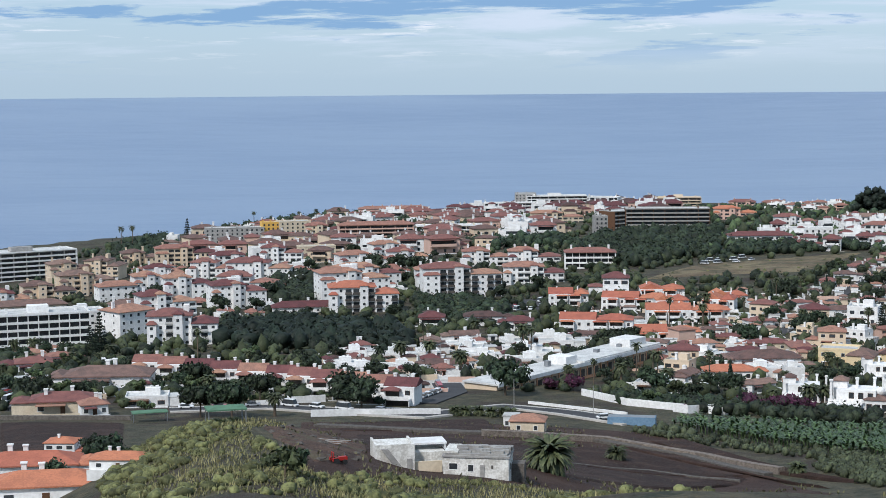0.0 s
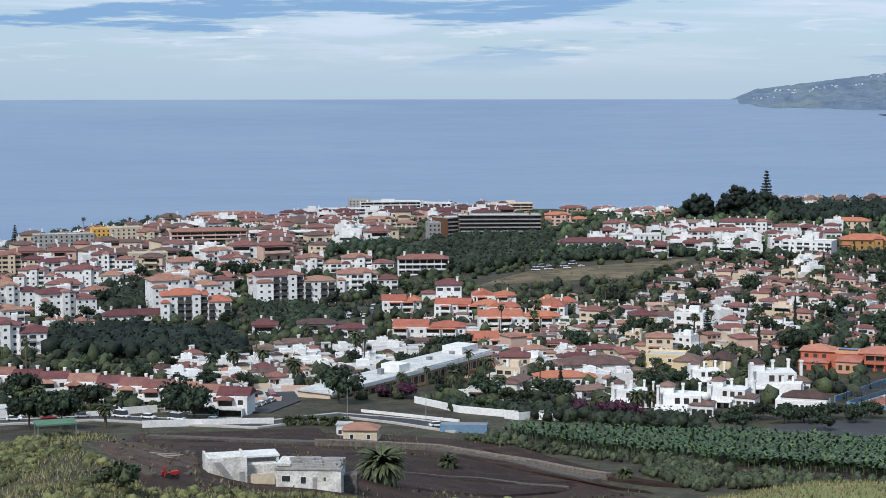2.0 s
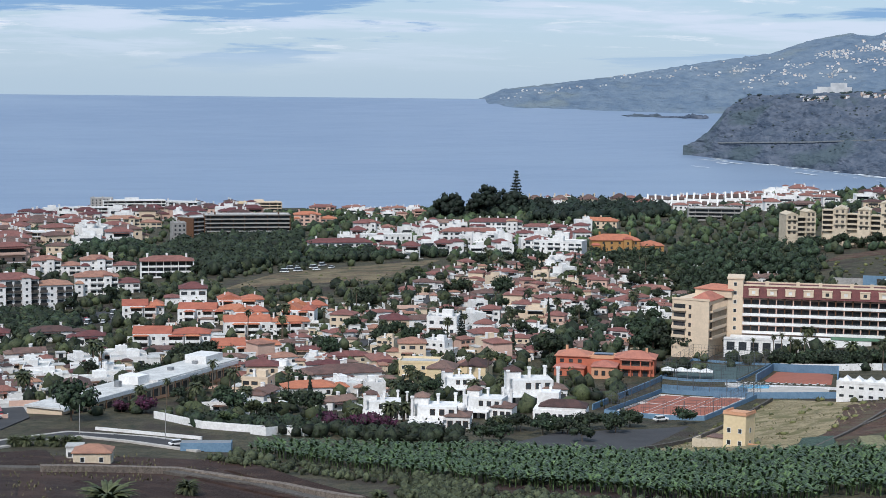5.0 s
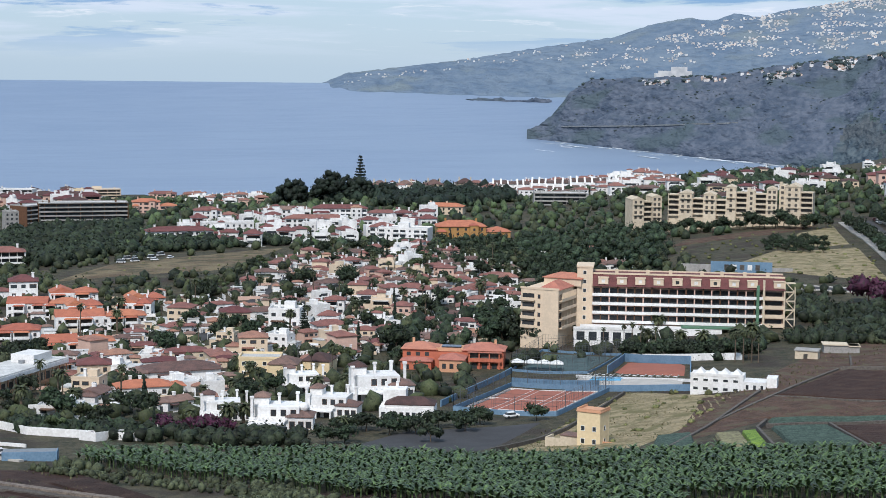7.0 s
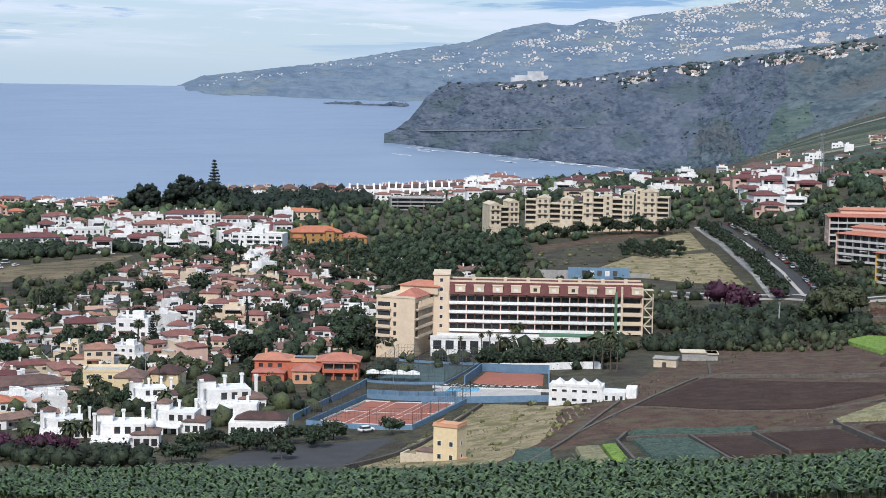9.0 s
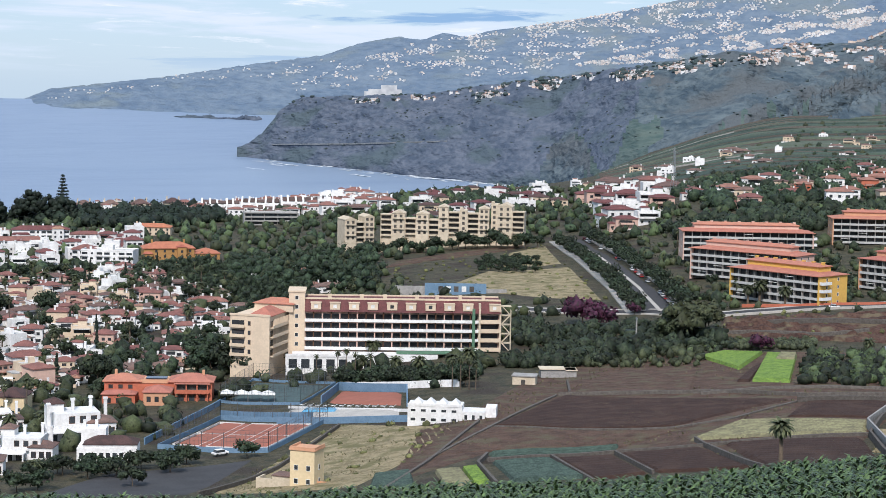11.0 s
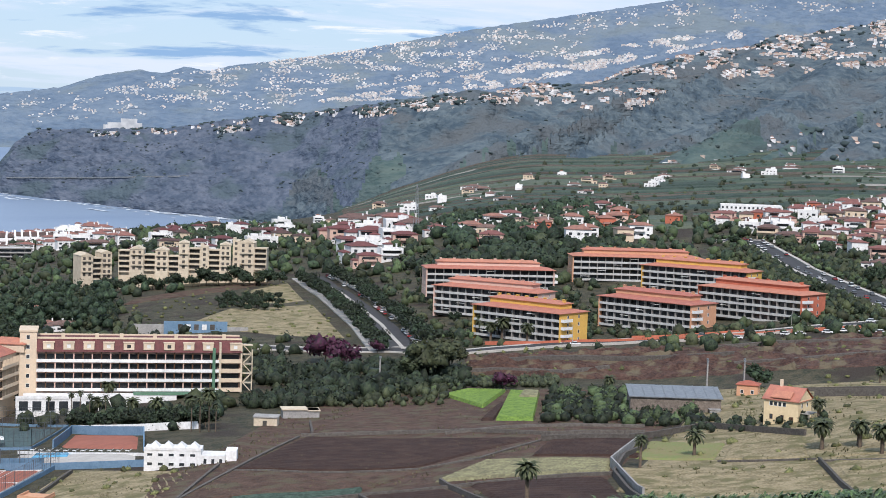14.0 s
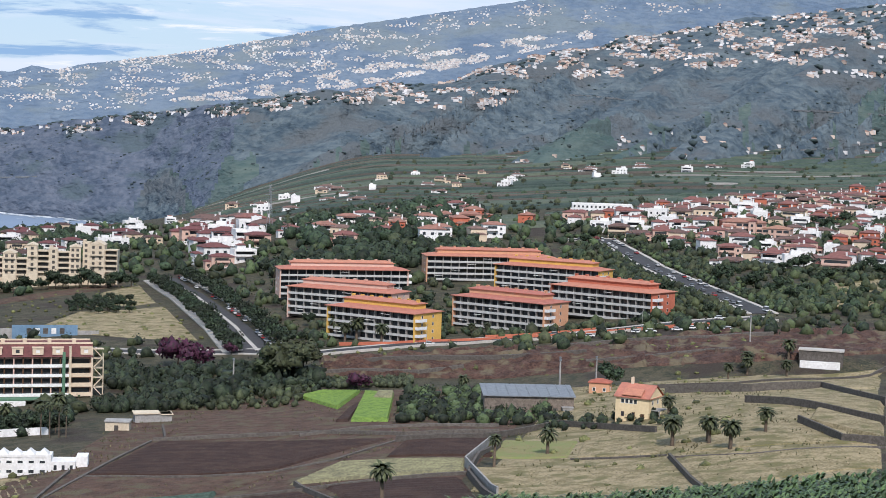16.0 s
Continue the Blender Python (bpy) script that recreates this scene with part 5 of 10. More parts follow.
apartment(-151.7, 900.9, 24, 12, 4, 10, bays=7, label=RED_ROOF)
apartment(-102.1, 1089.2, 26, 12, 4, -6, style="loggia", bays=7, label=RED_ROOF)
apartment(-131.9, 975.6, 22, 12, 4, -14, style="loggia", bays=6, label=RED_ROOF)
apartment(-200.5, 1137.9, 26, 12, 3, 8, wall=CREAM, bays=7, label="cream block with a brown tiled roof", tile=TILE_BROWN)
apartment(-228.5, 1041.9, 24, 12, 4, 14, style="loggia", wall=CREAM, tile=TILE_BROWN, bays=6, label="cream terraced block with balconies and a brown roof")
apartment(-170.2, 888.4, 20, 11, 3, 14, wall=WHITE, bays=5, label=RED_ROOF)
apartment(-21.9, 1033.5, 24, 11, 3, 6, bays=6, label=RED_ROOF)
apartment(-83.0, 1122.7, 24, 11, 3, 10, wall=SAND, roof="flat", bays=6, label="sand-coloured flat-roofed apartment block")

# ---- the row along the coast ----
apartment(118.3, 1785.1, 62, 18, 6, 4, style="gallery", roof="flat", bays=14, label="white coastal hotel with many balcony floors", penthouse=True, category="hotel", parapet=FRAME_W)
apartment(169.2, 1808.3, 34, 18, 5, -14, style="gallery", roof="flat", bays=8, label="white lower wing of a coastal hotel", category="hotel", parapet=FRAME_W)
apartment(86.5, 1794.9, 22, 16, 7, 2, roof="flat", wall=GREY, bays=6, label="grey tall hotel block on the coast", category="hotel")
apartment(252.4, 1829.8, 44, 16, 4, 4, style="gallery", roof="flat", wall=CREAM, parapet=CREAM, bays=10, label="yellowish coastal hotel with stepped balconies", penthouse=True, category="hotel")
apartment(229.4, 1828.9, 20, 14, 4, 2, style="loggia", roof="flat", wall=PALE_YELLOW, bays=5, label="yellow stepped wing of a coastal hotel", category="hotel")
apartment(167.0, 1280.5, 62, 18, 5, 4, style="gallery", roof="flat", wall=WOOD, parapet=GREY, bays=15, label="dark brown hotel with pale balcony bands", category="hotel")
apartment(132.7, 1282.8, 26, 18, 5, 40, style="gallery", roof="flat", wall=WOOD, parapet=GREY, bays=6, label="dark brown angled hotel wing with pale balconies", category="hotel")
apartment(111.6, 1218.9, 9, 12, 5, 10, roof="flat", wall=GREY, bays=3, label="plain grey concrete tower block")
apartment(-27.1, 1696.1, 112, 16, 3, 3, style="loggia", wall=PINK, bays=26, label="long pink hotel with a red tiled roof", category="hotel", stacks=6)
apartment(69.5, 1740.0, 54, 14, 4, 3, style="gallery", roof="flat", bays=12, label="white long block with balconies", parapet=FRAME_W)
apartment(-50.6, 1293.1, 56, 14, 4, 5, style="gallery", roof="hip", wall=PINK, parapet=PINK, end=PINK, bays=12, label="pink balcony block with a tiled roof")
apartment(4.8, 1298.2, 50, 14, 3, 3, style="gallery", wall=SAND, parapet=WHITE, bays=12, label="white and sand block with long balconies", roof="flat", penthouse=True)
apartment(-117.6, 1353.4, 24, 14, 5, 10, wall=SAND, roof="flat", bays=6, label="sand-coloured block with many windows")
apartment(-136.3, 1353.3, 14, 12, 5, 8, wall=YELLOW, roof="flat", bays=4, label="plain ochre yellow apartment block")
apartment(-163.4, 1344.6, 46, 14, 4, 3, wall=GREY, roof="flat", bays=12, label="grey unfinished concrete block")
apartment(-91.5, 1330.3, 30, 13, 4, 3, style="loggia", wall=SAND, bays=7, label="sand-coloured block with a red roof")
apartment(96.3, 1453.0, 44, 14, 3, 5, style="loggia", wall=SAND, bays=10, label="low sand-coloured block with a red roof")
apartment(237.3, 1396.7, 34, 14, 3, 2, style="loggia", wall=PINK, tile=TILE_ORANGE, bays=8, label="orange-pink block with tiled roofs")
apartment(316.2, 1775.7, 40, 14, 3, -6, style="loggia", wall=PINK, bays=9, label="pink block with tiled roofs on the coast")

# ---- the white village on the rise ----
W_VIL = "white stepped apartment house with red roofs"
apartment(312.9, 1271.0, 36, 12, 2, 2, bays=10, tile=TILE_BROWN, label=W_VIL)
apartment(347.2, 1205.4, 60, 12, 3, 2, style="loggia", bays=16, label=W_VIL, stacks=5)
apartment(306.8, 1163.9, 40, 11, 2, 2, style="loggia", bays=10, label=W_VIL)
apartment(323.7, 1017.8, 30, 14, 3, -14, style="loggia", bays=7, roof="flat", label="white stepped block with dark balconies", penthouse=True)
apartment(314.2, 1033.9, 14, 12, 3, -6, style="loggia", bays=4, label=W_VIL)
apartment(243.7, 1150.8, 34, 12, 2, 6, bays=9, label="low white houses with flat roofs", roof="flat")
apartment(201.2, 1090.4, 40, 12, 2, 10, style="loggia", bays=10, label=W_VIL)
apartment(254.7, 1242.7, 30, 12, 3, 6, bays=8, label=W_VIL)
apartment(423.9, 1236.3, 28, 12, 2, -8, wall=CREAM, bays=7, label="cream house with a terracotta roof", tile=TILE_ORANGE)
apartment(367.5, 1021.5, 44, 16, 3, 6, wall=OCHRE, tile=TILE_ORANGE, bays=9, label="ochre building with an orange tiled roof", r_h=3.5)
for px, py in ((458.5, 1500.6), (475.8, 1480.3), (499.5, 1472.4), (530.9, 1479.3)):
    apartment(px, py, 24, 14, 3, 4, bays=6, wall=SAND, tile=TILE_BROWN, label="pale coastal block with a brown domed roof", r_h=4.5)
def seaside_terrace(x, y, turn, seed, z):
    """White stepped apartments: brown roofs that slope to the front between raking white party walls."""
    r = random.Random(seed)
    ob = root("apartment_block", "white stepped seaside apartments with brown sloping roofs", "apartment building", "seaside apartments")
    ob.matrix_basis = pose(x, y, z, 0, 0, facing(x, y, turn))
    take(x, y, 16)
    W, tiers = 32.0, 2
    part("wall", boxes((-W / 2, W / 2, 8, 16, -8, 9)), WHITE, ob)
    for k in range(tiers):
        y0, z0 = 7.0 * k - 4, 5.0 * k
        part("terrace", boxes((-W / 2, W / 2, y0 - 2, y0 - 0.003, -8, z0 + 1.7), (-W / 2, W / 2, y0, y0 + 7 - 0.003, -8, z0 + 0.9)), WHITE, ob, "white terrace wall")
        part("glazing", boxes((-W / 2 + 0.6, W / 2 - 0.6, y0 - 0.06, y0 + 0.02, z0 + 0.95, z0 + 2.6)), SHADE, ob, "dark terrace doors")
        u = -W / 2
        while u < W / 2 - 3:
            w = min(r.uniform(5.0, 8.5), W / 2 - u)
            rise = r.uniform(1.6, 3.0)
            bm = bmesh.new()
            v = [bm.verts.new(p) for p in ((u + 0.5, y0 - 0.3, z0 + 2.6), (u + w, y0 - 0.3, z0 + 2.6), (u + w, y0 + 6, z0 + 2.4 + rise), (u + 0.5, y0 + 6, z0 + 2.4 + rise),
                                           (u + 0.5, y0 - 0.3, z0 + 2.3), (u + w, y0 - 0.3, z0 + 2.3), (u + w, y0 + 6, z0 + 1), (u + 0.5, y0 + 6, z0 + 1))]
            for f in ((0, 1, 2, 3), (4, 7, 6, 5), (0, 4, 5, 1), (1, 5, 6, 2), (2, 6, 7, 3), (3, 7, 4, 0)):
                bm.faces.new([v[i] for i in f])
            part("roof", bm, TILE_DARK, ob, "brown tiled sloping roof")
            bm = bmesh.new()
            q = rise + r.uniform(0.0, 1.6)
            v = [bm.verts.new((e, *p)) for e in (u - 0.6, u + 0.9) for p in ((y0 - 2.2, z0), (y0 - 2.2, z0 + 1.6), (y0 + 5.2, z0 + 2.8 + q), (y0 + 6.4, z0 + 2.8 + q), (y0 + 6.4, z0))]
            for f in ((0, 1, 2, 3, 4), (9, 8, 7, 6, 5), (0, 5, 6, 1), (1, 6, 7, 2), (2, 7, 8, 3), (3, 8, 9, 4)):
                bm.faces.new([v[i] for i in f])
            part("party_wall", bm, WHITE, ob, "raking white party wall")
            u += w
    for u in (-9, 4, 12):
        part("chimney", boxes((u, u + 1.0, 10, 11, 8.9, 11.0)), WHITE, ob)
    return ob


for k, (px, py, pz) in enumerate(((558.0, 1446.0, 54.0), (589.0, 1433.0, 55.5), (620.0, 1419.0, 57.0), (650.0, 1404.0, 58.5), (679.0, 1389.0, 60.5))):
    seaside_terrace(px, py, (2, -3, 4, 0, -2)[k], 300 + k, pz)
apartment(530.3, 1272.1, 40, 16, 3, 5, wall=GREY, style="gallery", roof="flat", parapet=GREY, bays=8, label="grey concrete building with open floors")

# ---- unfinished beige apartments beyond the bare lot ----
def shell_block(x, y, turn, base, modules, label):
    """An unfinished apartment house of narrow modules: (width, top height, kind, step forward)."""
    ob = root("apartment_block", label, "apartment building", "unfinished beige apartments")
    ob.matrix_basis = pose(x, y, base, 0, 0, facing(x, y, turn))
    W = sum(m[0] for m in modules)
    take(x, y, W * 0.5)
    u, fh = -W / 2, 3.0
    for w, top, kind, fwd in modules:
        a, b = u, u + w
        y0 = -fwd
        n = int(top / fh)
        z_first = top - n * fh
        if kind == "open":
            part("wall", boxes((a, b, y0 + 1.7, 13, -12, top)), SAND, ob)
            for q in (a, b - 0.35):
                part("pier", boxes((q, q + 0.35, y0, y0 + 1.697, -12, top + (0.6 if q == a else 0))), SAND, ob)
            for f in range(n):
                z = z_first + f * fh
                part("balcony", boxes((a + 0.353, b - 0.353, y0 + 0.1, y0 + 1.697, z - 0.2, z), (a + 0.353, b - 0.353, y0 + 0.1, y0 + 0.25, z, z + 0.75)), SAND, ob)
                # flat dark panel on the wall paints the shade of a doorway
                part("opening", boxes((a + 0.5, b - 0.5, y0 + 1.64, y0 + 1.75, z + 0.02, z + 2.4)), SHADE, ob, "dark panel painting the shade of a doorway")
            part("roof", boxes((a, b, y0 - 0.1, y0 + 1.697, top - 0.25, top), (a, b, y0 - 0.15, y0 + 0.1, top, top + 0.5)), SAND, ob)
        else:
            bm = boxes((a, b, y0, 13, -12, top))
            c = (a + b) / 2
            if kind == "gable":
                lo = [bm.verts.new(p) for p in ((a - 0.3, y0 - 0.3, top), (b + 0.3, y0 - 0.3, top), (b + 0.3, 13, top), (a - 0.3, 13, top))]
                hi = [bm.verts.new(p) for p in ((c, y0 - 0.3, top + w * 0.24), (c, 13, top + w * 0.24))]
                for f in ((lo[0], lo[1], hi[0]), (lo[1], lo[2], hi[1], hi[0]), (lo[2], lo[3], hi[1]), (lo[3], lo[0], hi[0], hi[1]), (lo[3], lo[2], lo[1], lo[0])):
                    bm.faces.new(f)
            else:
                box(bm, a, a + w * 0.45, y0, y0 + 4, top, top + 1.6)
            part("wall", bm, SAND, ob)
            for f in range(n):
                z = z_first + f * fh
                for q in ((a + w * 0.28, a + w * 0.72) if w > 5.5 else (c,)):
                    # the empty window is a dark panel, its shade put into colour
                    part("opening", boxes((q - 0.75, q + 0.75, y0 - 0.04, y0 + 0.1, z + 0.7, z + 2.3)), SHADE, ob, "dark panel painting the shade of an empty window")
                if kind == "gable" and f % 2:
                    part("balcony", boxes((c - w * 0.42, c + w * 0.42, y0 - 1.1, y0 - 0.003, z - 0.15, z), (c - w * 0.42, c + w * 0.42, y0 - 1.15, y0 - 1.0, z, z + 0.7)), SAND, ob)
        u = b
    return ob


BEIGE = "unfinished beige apartment house with open balconies"
shell_block(450.0, 951.0, 18, 72.0, [(7.0, 14.5, "gable", 1.0), (5.5, 13.0, "open", 0.0), (6.0, 16.0, "gable", -1.0)], "beige apartment house shell with gabled bays")
shell_block(475.5, 938.0, -4, 76.0, [(6.5, 13.5, "open", 0.0), (7.5, 14.5, "gable", 1.2), (6.5, 11.5, "open", 0.0), (7.0, 14.2, "gable", 1.2), (6.0, 11.0, "open", 0.0)], BEIGE)
shell_block(502.5, 922.5, -2, 79.0, [(5.5, 15.6, "gable", 1.2), (6.5, 12.5, "open", 0.0), (4.5, 14.0, "plain", 0.6), (6.5, 12.0, "open", 0.0), (6.0, 15.0, "gable", 1.2)], BEIGE)
shell_block(524.5, 910.5, -6, 79.0, [(3.6, 17.6, "plain", 0.0), (8.5, 16.6, "gable", 1.4), (7.0, 13.5, "open", 0.4)], "tall beige apartment house shell with stepped balconies")

# ---- the red-roofed apartment estate beside the street ----
ESTATE = "apartment blocks of the estate"
# recess=SHADE puts the shade behind the balconies into the wall colour
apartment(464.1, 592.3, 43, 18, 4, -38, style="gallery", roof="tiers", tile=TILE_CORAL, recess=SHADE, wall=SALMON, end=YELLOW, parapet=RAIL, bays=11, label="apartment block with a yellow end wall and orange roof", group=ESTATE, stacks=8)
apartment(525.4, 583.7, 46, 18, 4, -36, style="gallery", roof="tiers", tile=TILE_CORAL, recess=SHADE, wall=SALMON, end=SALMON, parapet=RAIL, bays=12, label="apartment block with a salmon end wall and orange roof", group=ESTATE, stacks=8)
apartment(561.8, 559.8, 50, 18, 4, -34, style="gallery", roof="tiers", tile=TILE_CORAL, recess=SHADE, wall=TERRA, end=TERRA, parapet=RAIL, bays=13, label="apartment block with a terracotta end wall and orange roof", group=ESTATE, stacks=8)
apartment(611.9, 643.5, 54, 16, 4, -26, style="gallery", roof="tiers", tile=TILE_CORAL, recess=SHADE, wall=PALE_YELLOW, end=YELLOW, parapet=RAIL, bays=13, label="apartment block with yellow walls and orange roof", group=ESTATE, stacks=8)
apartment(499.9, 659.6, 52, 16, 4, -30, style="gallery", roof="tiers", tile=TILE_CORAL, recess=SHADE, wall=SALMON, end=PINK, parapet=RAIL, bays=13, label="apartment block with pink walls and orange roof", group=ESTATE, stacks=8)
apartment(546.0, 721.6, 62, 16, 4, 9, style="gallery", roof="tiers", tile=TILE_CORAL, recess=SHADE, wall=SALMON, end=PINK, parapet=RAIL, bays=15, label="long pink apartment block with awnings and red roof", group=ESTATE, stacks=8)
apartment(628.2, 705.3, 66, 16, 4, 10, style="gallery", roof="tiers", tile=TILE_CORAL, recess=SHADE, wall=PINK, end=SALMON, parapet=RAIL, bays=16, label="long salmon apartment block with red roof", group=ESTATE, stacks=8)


apartment(924.8, 903.0, 42, 14, 2, 3, roof="flat", bays=14, label="long white two-storey school building with dark windows", category="school", stacks=0, group="", penthouse=False)
apartment(850.9, 707.9, 40, 14, 3, -10, roof="hip", wall=PINK, bays=10, label="long pink building with awnings and red roof", style="loggia")

# ---- the big hotel ----
def big_hotel():
    ob = root("hotel", "large cream hotel with a red mansard roof and balconies", "hotel")
    px, py = 288.9, 584.1
    ob.matrix_basis = stand(px, py, 1.5, 1.0)
    for u in range(-45, 50, 12):
        take(px + u * math.cos(radians(27)), py - u * math.sin(radians(27)), 13)
    hw, d, fh, z0 = 33.4, 15.0, 3.2, 4.2
    H = z0 + 4 * fh
    part("wall", boxes((-hw, hw, 1.8, d, -2, H)), PINK, ob, "dull pink recessed wall")
    part("end_wall", boxes((hw, hw + 0.5, 0, d, -2, H + 3.2)), CREAM, ob)
    part("end_wall", boxes((hw - 7.2, hw - 6.5, -0.4, 1.79, -2, H + 3.4)), SAND, ob)
    for f in range(4):
        z = z0 + f * fh
        part("balcony", boxes((-hw, hw - 7.21, 0, 1.797, z - 0.22, z), (-hw, hw - 7.21, -0.05, 0.1, z - 0.3, z + 0.75)), WHITE, ob, "pale balcony band")
        part("balcony", boxes((hw - 6.49, hw - 0.003, 0, 1.797, z - 0.22, z), (hw - 6.49, hw - 0.003, -0.05, 0.1, z - 0.35, z + 1.0)), CREAM, ob)
        part("glazing", boxes((-hw + 0.3, hw - 7.5, 1.74, 1.85, z + 0.05, z + 2.3)), GLASS, ob, "dark glazed doors")
        part("glazing", boxes((hw - 6.2, hw - 0.4, 1.74, 1.85, z + 0.05, z + 2.3)), GLASS, ob, "dark glazed doors")
    for k in range(1, 20):
        x = -hw + k * (2 * hw - 7) / 20
        part("partition", boxes((x - 0.2, x + 0.2, 0.305, 1.735, z0, H)), (PINK, WOOD)[k % 2], ob)
    bm = bmesh.new()
    v = [bm.verts.new(p) for p in ((-hw, -0.3, H), (hw + 0.5, -0.3, H), (hw + 0.5, d, H), (-hw, d, H), (-hw, 2.2, H + 4), (hw + 0.5, 2.2, H + 4), (hw + 0.5, d - 2, H + 4), (-hw, d - 2, H + 4))]
    for f in ((0, 1, 5, 4), (1, 2, 6, 5), (2, 3, 7, 6), (3, 0, 4, 7), (4, 5, 6, 7), (3, 2, 1, 0)):
        bm.faces.new([v[i] for i in f])
    roof = part("roof", bm, TILE, ob, "steep red tiled mansard roof")
    for x in (-29.6, -23.1, -16.6, -10.2, -3.6, 2.9, 9.6, 16.1, 22.5, 31.6):
        part("dormer", boxes((x - 1.75, x - 0.62, -0.25, 2.4, H + 0.75, H + 3.0), (x + 0.62, x + 1.75, -0.25, 2.4, H + 0.75, H + 3.0), (x - 0.62, x + 0.62, -0.25, 2.4, H + 2.5, H + 3.0), (x - 0.62, x + 0.62, -0.25, 2.4, H + 0.75, H + 1.3), (x - 1.9, x + 1.9, -0.4, 2.5, H + 3.0, H + 3.25)), CREAM, roof, "peach rendered dormer")
        part("pane", boxes((x - 0.617, x + 0.617, -0.1, 0.0, H + 1.3, H + 2.5)), AWNING if int(x) % 3 else GLASS, roof)
    part("parapet", boxes((-hw, hw + 0.5, 2.0, 2.5, H + 4.0, H + 4.6), (-hw, hw + 0.5, d - 2.5, d - 2, H + 4.0, H + 4.5)), CREAM, ob, "pale coping along the roof")
    for x in (-25, -14, -6, 5, 12, 20, 28):
        part("chimney", boxes((x - 0.6, x + 0.6, 4, 5.2, H + 3.9, H + 5.6)), CREAM, ob)
    part("pilaster", boxes((hw - 9.4, hw - 8.4, -0.3, 0.3, z0 - 3, H + 1.6)), GREEN_NET, ob, "green tiled pilaster")
    part("tower", boxes((-hw - 5.5, -hw - 0.003, 1.0, d - 2, -2, H + 6.4), (-hw - 5.8, -hw + 0.3, 0.7, d - 1.7, H + 6.4, H + 7.0)), CREAM, ob, "cream stair tower")
    for f in range(6):
        window(ob, "front", -hw - 2.8, z0 + f * fh + 1.4, 1.2, 1.4, 0, -1.0)
    # the wing towards the village stands askew, its long side open with balconies
    WH = z0 + 4 * fh - 0.4
    wing = part("wing", boxes((-14, 0, 0, 24, -5, WH), (-14.2, 0.2, -0.2, 0.2, WH, WH + 0.7)), CREAM, ob)
    wing.matrix_basis = pose(-hw - 11.4, -13.0, 0, 0, 0, -18)
    part("roof", hip_roof(-7.5, 0, 1.5, 14, WH, 2.8, 0.5), TILE_CORAL, wing, "coral tiled hipped roof")
    part("upper_house", boxes((-11, 3, 14.5, 24, WH, WH + 2.6)), CREAM, wing)
    part("roof", hip_roof(-11, 3, 14.5, 24, WH + 2.6, 1.8, 0.5), TILE_CORAL, wing)
    for f in range(4):
        z = z0 + f * fh - 1.0
        part("balcony", boxes((-13.8, -8.6, -1.1, -0.003, z - 0.15, z + 0.03), (-13.8, -8.6, -1.2, -1.1, z - 0.2, z + 0.9)), CREAM, wing)
        window(wing, "front", -11.2, z + 1.2, 4.4, 2.1, 0, 0, GLASS)
        window(wing, "front", -7.2, z + 1.3, 1.0, 1.5, 0, 0, WOOD)
        part("balcony", boxes((0.003, 1.2, 0.4, 23, z - 0.15, z + 0.03), (1.2, 1.32, 0.4, 23, z - 0.2, z + 0.85)), CREAM, wing)
        for k in range(7):
            y = 2.0 + k * 2.9
            window(wing, "right", y, z + 1.2, 2.2, 2.1, 0, 0, GLASS)
            part("partition", boxes((0.003, 1.15, y + 1.4, y + 1.55, z + 0.04, z + 2.7)), CREAM, wing)
    # white terraces at the foot
    part("podium", boxes((-hw - 6, -4, -13, -7.01, -3, 3.4), (-hw - 4, 12, -7.0, -0.45, -3, 3.4), (-hw - 6, -4, -13.2, -13.01, 3.4, 4.3)), WHITE, ob, "white terrace podium")
    for k in range(8):
        x = -hw - 3.5 + k * 4.2
        part("arch", boxes((x - 1.4, x + 1.4, -13.08, -12.9, -0.4, 2.6)), GLASS, ob, "dark terrace opening")
    part("awning", boxes((-2, 24, -6.0, -0.5, 3.6, 3.9)), GREEN_NET, ob, "green terrace awning")
    # open steel stair on the end
    for k in range(6):
        part("landing", boxes((hw + 0.6, hw + 4.2, 2, 5, z0 - 1 + k * fh, z0 - 0.8 + k * fh)), SAND, ob)
    for x in (hw + 0.7, hw + 4.1):
        for y in (2.1, 4.9):
            part("stair_post", boxes((x - 0.12, x + 0.12, y - 0.12, y + 0.12, -2, H + 1)), SAND, ob)
    for k in range(5):
        bm = bmesh.new()
        s = 1 if k % 2 else -1
        a, b = hw + 2.4 - s * 1.5, hw + 2.4 + s * 1.5
        z = z0 - 0.9 + k * fh
        v = [bm.verts.new(p) for p in ((a, 1.9, z), (a, 1.9, z + 0.4), (b, 1.9, z + fh + 0.4), (b, 1.9, z + fh), (a, 2.9, z), (a, 2.9, z + 0.4), (b, 2.9, z + fh + 0.4), (b, 2.9, z + fh))]
        for f in ((0, 3, 2, 1), (4, 5, 6, 7), (0, 1, 5, 4), (1, 2, 6, 5), (2, 3, 7, 6), (3, 0, 4, 7)):
            bm.faces.new([v[i] for i in f])
        part("flight", bm, SAND, ob)
    return ob


big_hotel()


